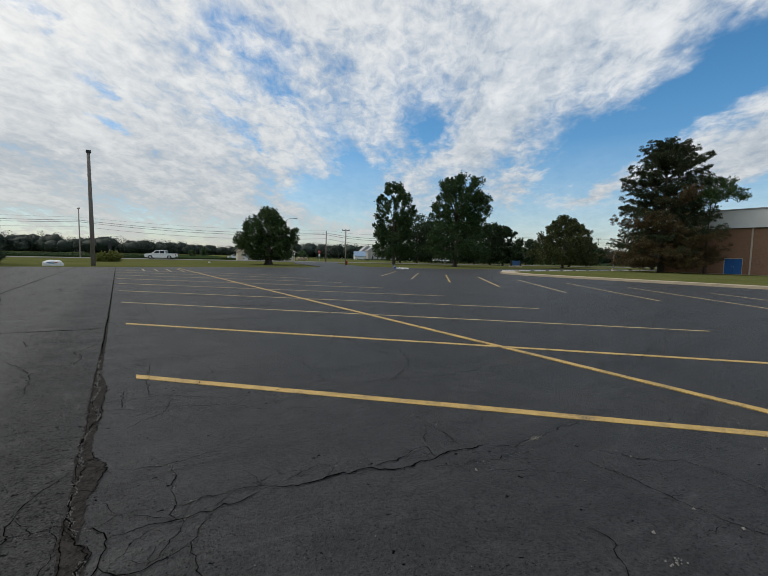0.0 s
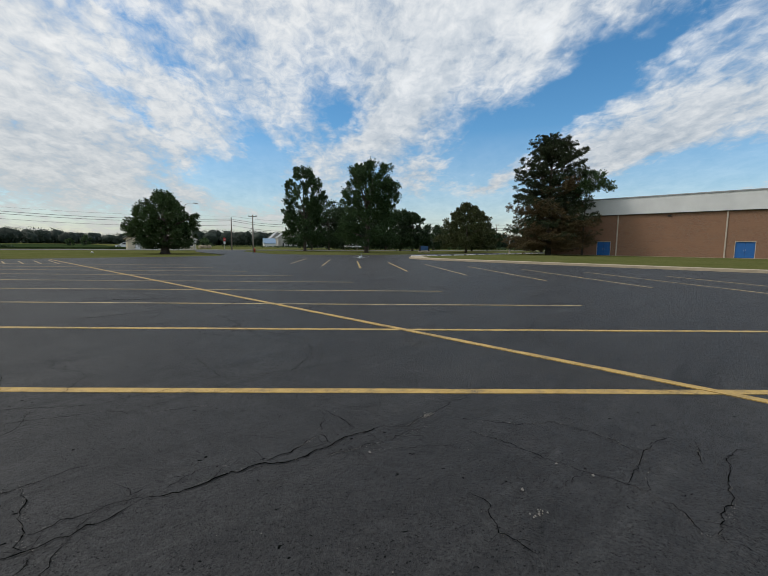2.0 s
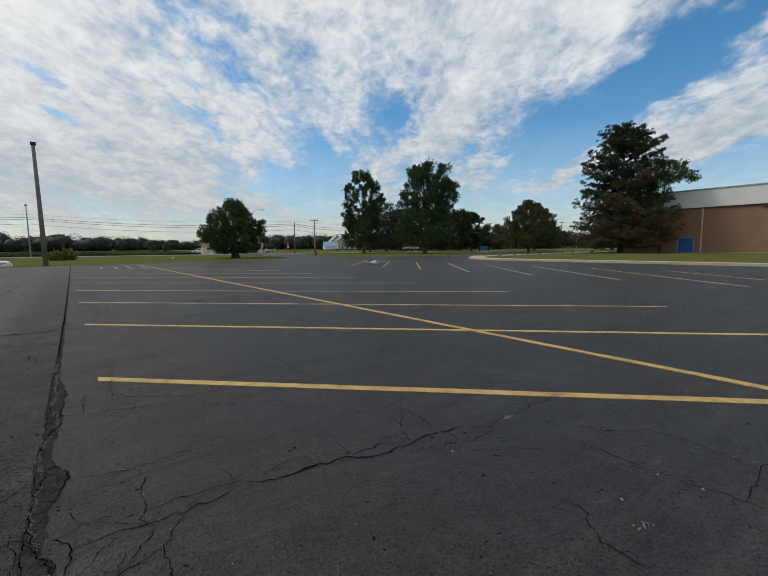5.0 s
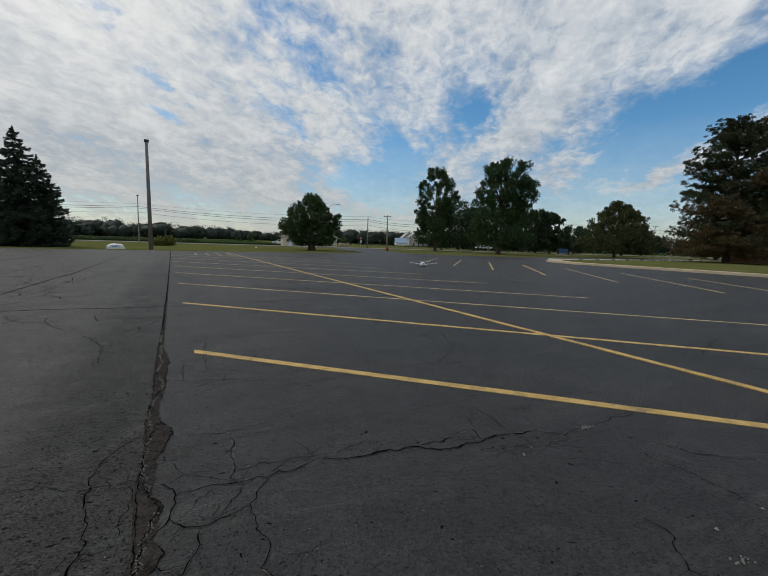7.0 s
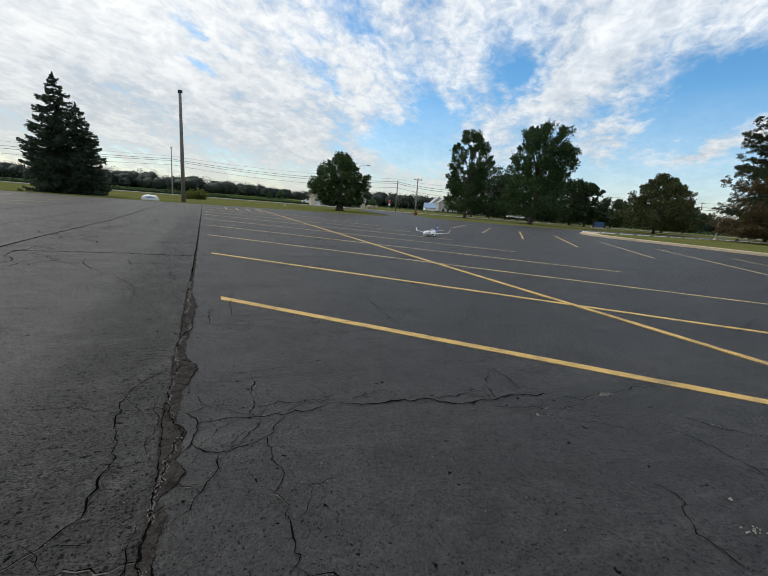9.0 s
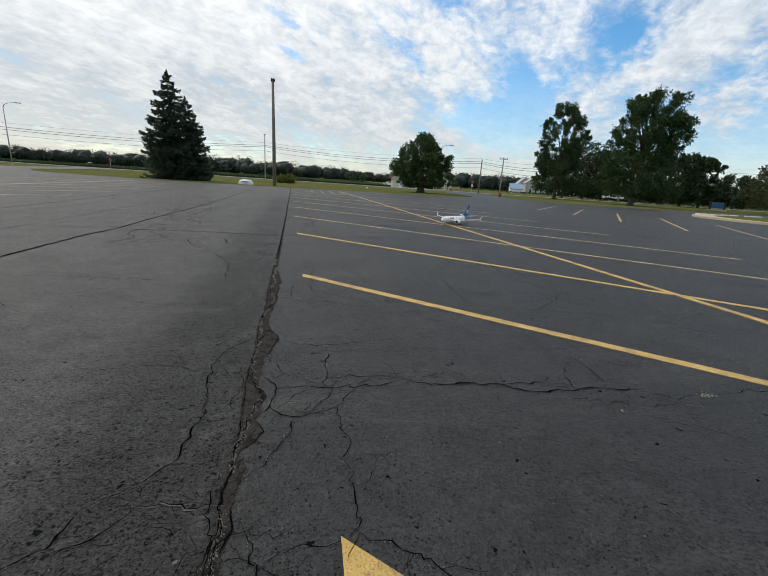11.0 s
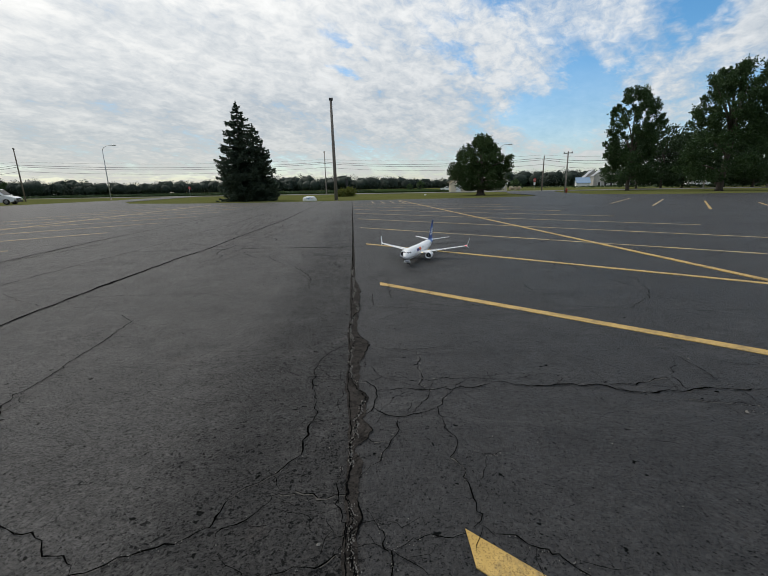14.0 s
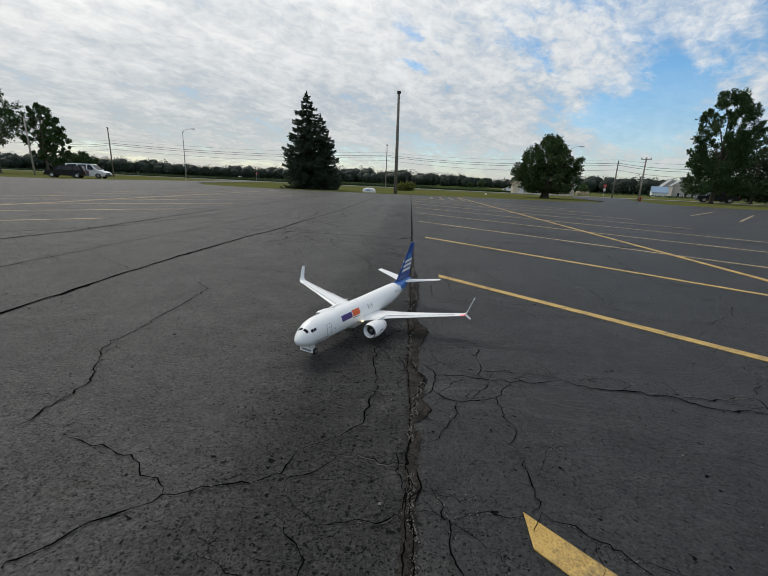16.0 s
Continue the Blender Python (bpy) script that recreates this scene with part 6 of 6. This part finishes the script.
def patch(name, x0, x1, q0, q1, mat, parent, lift=0.05, skew=0.0, n=4, label=""):
    vs, fs = [], []
    for i in range(n + 1):
        for j in range(n + 1):
            u, w = i / n, j / n
            for l in (0.012, lift):
                vs.append(shell(x0 + (x1 - x0) * u + skew * w, q0 + (q1 - q0) * w, l))
    row = n + 1
    at = lambda i, j, l: 2 * (i * row + j) + l
    for i in range(n):
        for j in range(n):
            fs.append((at(i, j, 1), at(i + 1, j, 1), at(i + 1, j + 1, 1), at(i, j + 1, 1)))
    for i in range(n):
        for j in (0, n):
            fs.append((at(i, j, 0), at(i + 1, j, 0), at(i + 1, j, 1), at(i, j, 1)))
            fs.append((at(j, i, 0), at(j, i + 1, 0), at(j, i + 1, 1), at(j, i, 1)))
    return mesh_object(name, vs, fs, mat, parent, label)


def blade(stations, upright=False, n=9):
    """A wing, fin or winglet: stations of (leading x, trailing x, y, z, thickness)."""
    bm = bmesh.new()
    rings = []
    for k, (xl, xt, y, z, th) in enumerate(stations):
        a, b = stations[max(k - 1, 0)], stations[min(k + 1, len(stations) - 1)]
        span = Vector((0, b[2] - a[2], b[3] - a[3])).normalized()
        nrm = Vector((0, -span.z, span.y)) if not upright else Vector((0, 1, 0))
        ring = []
        for s in (1, -1):
            for i in range(n):
                u = i / (n - 1) if s > 0 else 1 - i / (n - 1)
                if s < 0 and i in (0, n - 1):
                    continue
                f = th * (2.6 * math.sqrt(u) * (1 - u) + 0.02) * 0.5 * s
                ring.append(bm.verts.new(local(xl + (xt - xl) * u, y + nrm.y * f, z + nrm.z * f)))
        rings.append(ring)
    for r0, r1 in zip(rings, rings[1:]):
        m = len(r0)
        for i in range(m):
            bm.faces.new((r0[i], r0[(i + 1) % m], r1[(i + 1) % m], r1[i]))
    bm.faces.new(rings[0])
    bm.faces.new(rings[-1][::-1])
    return bm


def airliner():
    a = empty("model_airliner", pose(0, 0, 0), "white radio-controlled model jet airliner with a blue tail on the asphalt", "model airplane")
    # fuselage, white ahead and blue behind a slanted line
    n = 40
    xs = sorted({s[0] for s in SECTIONS} | {5.5, 8, 10, 14, 16, 20, 22, 28.5, 30.7, 31.4, 32.2, 34.5, 37.2})
    rings = [[shell(x, 360 * i / n) for i in range(n)] for x in xs]
    white, blue, wf, bf = [], [], [], []
    vs = [p for r in rings for p in r]
    for k in range(len(xs) - 1):
        for i in range(n):
            q = (k * n + i, k * n + (i + 1) % n, (k + 1) * n + (i + 1) % n, (k + 1) * n + i)
            up = math.sin(2 * math.pi * (i + 0.5) / n)
            (bf if xs[k] + 1.3 * up > 31.6 else wf).append(q)
    wf.append(tuple(range(n))[::-1])
    bf.append(tuple((len(xs) - 1) * n + i for i in range(n)))
    body = mesh_object("fuselage", vs, wf, PL_WHITE, a, "gloss white fuselage", True)
    tail = mesh_object("tail_cone", vs, bf, PL_AZURE, a, "bright azure blue tail cone", True)
    # flight deck windows
    for q0, q1, x0, x1, sk in ((34, 47, 2.34, 2.76, -0.35), (34, 50, 1.94, 2.28, -0.22), (50, 85, 1.30, 1.62, 0.25)):
        for flip in (False, True):
            r0, r1 = (180 - q1, 180 - q0) if flip else (q0, q1)
            if q0 > 50:
                patch("cockpit_window", 1.50, 1.88, r0, r1, GLASS, a, 0.03)
            else:
                patch("cockpit_window", x0, x1, r0 - 2, r1 - 2, GLASS, a, 0.03, 0.0)
    # doors, livery marks, small writing
    for flip in (False, True):
        side = (lambda q0, q1: (180 - q1, 180 - q0)) if flip else (lambda q0, q1: (q0, q1))
        for x0, x1, q0, q1 in ((4.8, 4.85, -14, 30), (5.85, 5.90, -14, 30), (4.8, 5.90, -15, -14), (4.8, 5.90, 30, 31), (29.3, 29.34, 2, 34), (30.1, 30.14, 2, 34)):
            patch("door_outline", x0, x1, *side(q0, q1), PL_LINE, a, 0.02)
        patch("door_window", 5.28, 5.44, *side(12, 17), PL_LINE, a, 0.02)
        patch("livery_mark", 8.8, 11.8, *side(10, 37), PL_PURPLE, a, 0.018, label="plain purple livery block")
        patch("livery_mark", 12.0, 14.2, *side(11, 41), PL_ORANGE, a, 0.018, label="plain orange livery block")
        patch("line_of_writing", 11.9, 13.9, *side(3, 7), PL_LINE, a, 0.018)
        patch("line_of_writing", 2.6, 5.2, *side(-24, -21), PL_LINE, a, 0.018)
        patch("line_of_writing", 28.0, 29.0, *side(24, 30), PL_LINE, a, 0.018)
        patch("line_of_writing", 28.6, 31.0, *side(12, 14), PL_LINE, a, 0.018)
        for x0 in (17.0, 17.9):
            for x1, x2, q0, q1 in ((0, 0.04, 14, 34), (0.56, 0.6, 14, 34), (0, 0.6, 13, 14), (0, 0.6, 34, 35)):
                patch("hatch_outline", x0 + x1, x0 + x2, *side(q0, q1), PL_LINE, a, 0.018)
            patch("hatch_window", x0 + 0.2, x0 + 0.4, *side(22, 28), PL_LINE, a, 0.02)
        patch("sensor", 6.6, 6.85, *side(-2, 2), PL_LINE, a, 0.03)
    for x in (9.0, 15.5):
        part("antenna", tubed([shell(x, 90), shell(x + 0.25, 90, 0.4)], [0.09 * K, 0.03 * K], 6), PL_WHITE, a)
    for s in (-1, 1):
        w = part("wing", blade([(13.4, 21.6, s * 1.2, 2.35, 0.9), (14.4, 21.6, s * 1.9, 2.42, 0.85), (17.3, 21.7, s * 5.8, 2.95, 0.52), (19.7, 22.5, s * 11.2, 3.7, 0.32), (22.0, 23.7, s * 16.9, 4.5, 0.2)]), PL_WHITE, a, smooth=False)
        # control surface gaps
        for (xa, ya, za), (xb, yb, zb) in (((20.4, 3.0, 3.02), (20.7, 6.8, 3.38)), ((20.7, 6.8, 3.38), (22.0, 12.2, 4.02)), ((22.0, 12.2, 4.02), (23.2, 16.3, 4.53)), ((17.6, 5.2, 3.2), (21.6, 15.6, 4.52))):
            part("panel_gap", tubed([local(xa, s * ya, za + 0.02), local(xb, s * yb, zb + 0.02)], 0.035 * K, 5), PL_LINE, w)
        wl = part("winglet", blade([(22.0, 23.7, s * 16.9, 4.5, 0.2), (22.7, 24.0, s * 17.3, 4.95, 0.15), (24.0, 24.9, s * 17.9, 7.1, 0.08)]), PL_WHITE, a)
        part("lower_winglet", blade([(22.6, 23.8, s * 17.0, 4.45, 0.15), (23.7, 24.4, s * 17.75, 3.5, 0.06)]), PL_WHITE, wl)
        part("flap_fairing", tubed([local(19.2, s * 6.0, 2.62), local(20.5, s * 6.0, 2.45), local(23.0, s * 6.1, 2.75)], [0.05 * K, 0.24 * K, 0.03 * K], 8), PL_WHITE, w)
        part("flap_fairing", tubed([local(20.2, s * 9.2, 3.12), local(21.2, s * 9.2, 2.98), local(23.2, s * 9.3, 3.25)], [0.05 * K, 0.2 * K, 0.03 * K], 8), PL_WHITE, w)
        part("stabiliser", blade([(34.4, 38.2, s * 0.4, 4.85, 0.4), (37.3, 38.9, s * 7.15, 5.85, 0.14)]), PL_WHITE, a)
        # engine
        ax, az = s * 4.85, 1.92
        e = part("engine", bmesh.new(), PL_WHITE, a)
        bm = bmesh.new()
        prof = [(12.9, 0.84), (12.35, 0.93), (12.05, 1.02), (12.0, 1.10), (12.08, 1.18), (12.6, 1.30), (13.6, 1.34), (15.0, 1.22), (16.4, 0.98), (16.4, 0.9), (15.6, 0.9)]
        m = 28
        rr = [[bm.verts.new(local(x, ax + r * math.cos(2 * math.pi * i / m), az + 0.97 * r * math.sin(2 * math.pi * i / m))) for i in range(m)] for x, r in prof]
        for r0, r1 in zip(rr, rr[1:]):
            for i in range(m):
                bm.faces.new((r0[i], r0[(i + 1) % m], r1[(i + 1) % m], r1[i]))
        bmesh.ops.recalc_face_normals(bm, faces=bm.faces)
        bm.to_mesh(e.data)
        bm.free()
        e.data.polygons.foreach_set("use_smooth", [True] * len(e.data.polygons))
        part("intake_lip", tubed_ring(12.03, 1.10, 0.10, ax, az), PL_METAL, e)
        part("fan", tubed([local(12.9, ax, az), local(13.0, ax, az)], 0.86 * K, 24), DARK, e)
        part("spinner", tubed([local(12.35, ax, az), local(12.6, ax, az), local(12.95, ax, az)], [0.04 * K, 0.17 * K, 0.28 * K], 14), PL_LINE, e)
        for i in range(12):
            q = 2 * math.pi * i / 12
            part("fan_blade", tubed([local(12.8, ax + 0.25 * math.cos(q), az + 0.25 * math.sin(q)), local(12.86, ax + 0.82 * math.cos(q + 0.25), az + 0.82 * math.sin(q + 0.25))], [0.05 * K, 0.07 * K], 4), TYRE, e)
        part("exhaust", tubed([local(15.8, ax, az), local(16.6, ax, az), local(17.4, ax, az)], [0.72 * K, 0.6 * K, 0.15 * K], 18), STEEL, e)
        part("pylon", blade([(13.6, 18.4, ax, 2.9, 0.3), (14.8, 18.8, ax, 3.25, 0.25)], True), PL_WHITE, a)
        part("line_of_writing", tubed([local(13.3, ax + s * 1.345, az + 0.12), local(14.2, ax + s * 1.30, az + 0.12)], 0.07 * K, 5), PL_PURPLE, e)
        # main gear
        part("gear_leg", tubed([local(19.6, s * 2.86, 2.4), local(19.8, s * 2.86, 0.55)], [0.15 * K, 0.11 * K], 8), STEEL, a)
        for q in (-0.42, 0.42):
            rubber(19.8, s * 2.86 + q, 0.56, a)
    part("nose_leg", tubed([local(4.0, 0, 1.7), local(4.1, 0, 0.15)], [0.12 * K, 0.08 * K], 8), STEEL, a)
    for q in (-0.26, 0.26):
        rubber(4.1, q, 0.47, a)
    for s in (-1, 1):
        part("gear_door", boxed(*sorted((s * 0.42 * K, s * 0.48 * K)), 0.35 * K, 1.5 * K - 0.0, 1.15 * K, 2.0 * K), PL_WHITE, a)
    part("plate_bracket", boxed(-0.3 * K, 0.3 * K, 0.9 * K, 1.74 * K, 1.5 * K, 1.75 * K), PL_WHITE, a)
    plate = part("nose_plate", box(bmesh.new(), -1.12 * K, 1.12 * K, 1.72 * K, 1.80 * K, 0.98 * K, 1.62 * K), PL_WHITE, a)
    part("line_of_writing", boxed(-0.82 * K, 0.82 * K, 1.802 * K, 1.82 * K, 1.18 * K, 1.44 * K), PL_LINE, plate)
    # belly fairing
    part("belly_fairing", tubed([local(12.8, 0, 2.0), local(14.5, 0, 1.9), local(20.5, 0, 1.9), local(22.8, 0, 2.1)], [0.5 * K, 1.25 * K, 1.25 * K, 0.5 * K], 20), PL_WHITE, a, smooth=True)
    # fin with its marks
    fin = part("fin", blade([(29.0, 38.2, 0, 5.0, 0.18), (31.8, 38.3, 0, 5.9, 0.42), (34.9, 38.9, 0, 9.3, 0.34), (37.7, 39.8, 0, 12.8, 0.2)], True), PL_BLUE, a, "dark blue tail fin")
    for k, (z, x, l) in enumerate(((7.0, 33.6, 4.0), (7.9, 34.2, 3.7), (8.8, 34.9, 3.2))):
        for s in (-1, 1):
            bm = bmesh.new()
            y0, y1 = sorted((s * 0.20, s * 0.262))
            lo = [bm.verts.new(local(*c)) for c in ((x, y0, z), (x + l, y0, z + 0.25), (x + l + 0.25, y0, z + 0.75), (x + 0.45, y0, z + 0.5))]
            hi = [bm.verts.new(local(*c)) for c in ((x, y1, z), (x + l, y1, z + 0.25), (x + l + 0.25, y1, z + 0.75), (x + 0.45, y1, z + 0.5))]
            bm.faces.new(lo)
            bm.faces.new(hi[::-1])
            for i in range(4):
                bm.faces.new((lo[i], lo[(i + 1) % 4], hi[(i + 1) % 4], hi[i]))
            part("tail_stripe", bm, SIGN_WHITE, fin, "pale stripe on the fin")
    for s in (-1, 1):
        bm = bmesh.new()
        y0, y1 = sorted((s * 0.16, s * 0.222))
        pts = [(36.0, 9.7), (37.6, 9.5), (38.3, 10.2), (37.4, 10.6), (36.6, 10.4)]
        lo = [bm.verts.new(local(x, y0, z)) for x, z in pts]
        hi = [bm.verts.new(local(x, y1, z)) for x, z in pts]
        bm.faces.new(lo)
        bm.faces.new(hi[::-1])
        for i in range(5):
            bm.faces.new((lo[i], lo[(i + 1) % 5], hi[(i + 1) % 5], hi[i]))
        part("tail_emblem", bm, PL_SKY, fin, "light blue emblem on the fin")
    part("navigation_light", tubed([local(22.0, -16.6, 4.5), local(22.5, -17.1, 4.55)], [0.11 * K, 0.11 * K], 8), NAV_RED, a, "glowing red wing tip light")
    part("landing_light", tubed([local(14.15, -2.3, 2.5), local(14.35, -2.3, 2.5)], [0.15 * K, 0.17 * K], 8), NAV_WARM, a, "glowing warm landing light")
    return a


def tubed_ring(x, r, t, ax, az, m=28):
    bm = bmesh.new()
    k = 8
    rings = [[bm.verts.new(local(x - t * math.sin(2 * math.pi * j / k) * 0.6, ax + (r + t * math.cos(2 * math.pi * j / k)) * math.cos(2 * math.pi * i / m),
                                 az + 0.97 * (r + t * math.cos(2 * math.pi * j / k)) * math.sin(2 * math.pi * i / m))) for j in range(k)] for i in range(m)]
    for i in range(m):
        for j in range(k):
            bm.faces.new((rings[i][j], rings[(i + 1) % m][j], rings[(i + 1) % m][(j + 1) % k], rings[i][(j + 1) % k]))
    return bm


def rubber(x, y, r, parent):
    w, z = 0.17, r - nose_rise(x)
    t = part("wheel", tubed([local(x, y - w, z), local(x, y - w * 0.7, z), local(x, y + w * 0.7, z), local(x, y + w, z)], [r * 0.82 * K, r * K, r * K, r * 0.82 * K], 18), TYRE, parent)
    part("rim", tubed([local(x, y - w - 0.03, z), local(x, y + w + 0.03, z)], r * 0.5 * K, 12), RIM, t)


plane_model = airliner()


def motions():
    """All that moves: the model airliner taxiing up, and two trucks on the road."""
    rows = []
    for t, az, r, heading in ((0.0, 37.3, 43.2, 127), (0.5, 40.16, 43.0, 160), (1.0, 42.1, 40.5, 194), (1.5, 43.0, 38.6, 222), (2.0, 42.95, 37.0, 231), (2.5, 41.75, 35.4, 238), (3.0, 40.7, 34.2, 241),
                              (5.5, 35.5, 28.0, 227), (6.0, 34.75, 26.5, 224), (7.0, 33.45, 22.7, 219), (8.0, 32.25, 20.2, 221), (9.0, 30.15, 17.5, 231), (10.0, 26.4, 14.8, 234)):
        x, y = polar(az, r)
        rows.append((t, pose(x, y, 0.004, 0, 0, -heading)))
    for t, x, y, heading, bank in ((12.5, 2.38, 9.15, 218, 0), (13.5, 1.23, 7.13, 208, 0), (14.5, 0.32, 5.05, 204, 0), (15.0, -0.09, 4.04, 203, -0.8), (15.5, -0.46, 3.12, 203.5, -1.5), (16.0, -0.80, 2.33, 204, -1.6)):
        rows.append((t, pose(x, y, 0.004, 0, bank, -heading)))
    walk(plane_model, rows)
    turn = 90 + math.degrees(math.atan2(-0.43, 1))
    along = Vector((1, -0.43)).normalized()

    def drive(x, t0, speed):
        out = []
        for t in (0.0, 4.0, 8.0, 12.0, 16.0):
            xx = x - along.x * speed * (t - t0)
            out.append((t, pose(xx, road_y(xx) - 1.9, 0.03, 0, 0, turn)))
        return out
    walk(white_pickup, drive(8.6, 0.0, 23.5))
    walk(dark_pickup, drive(54.4, 16.0, 14.5))


motions()
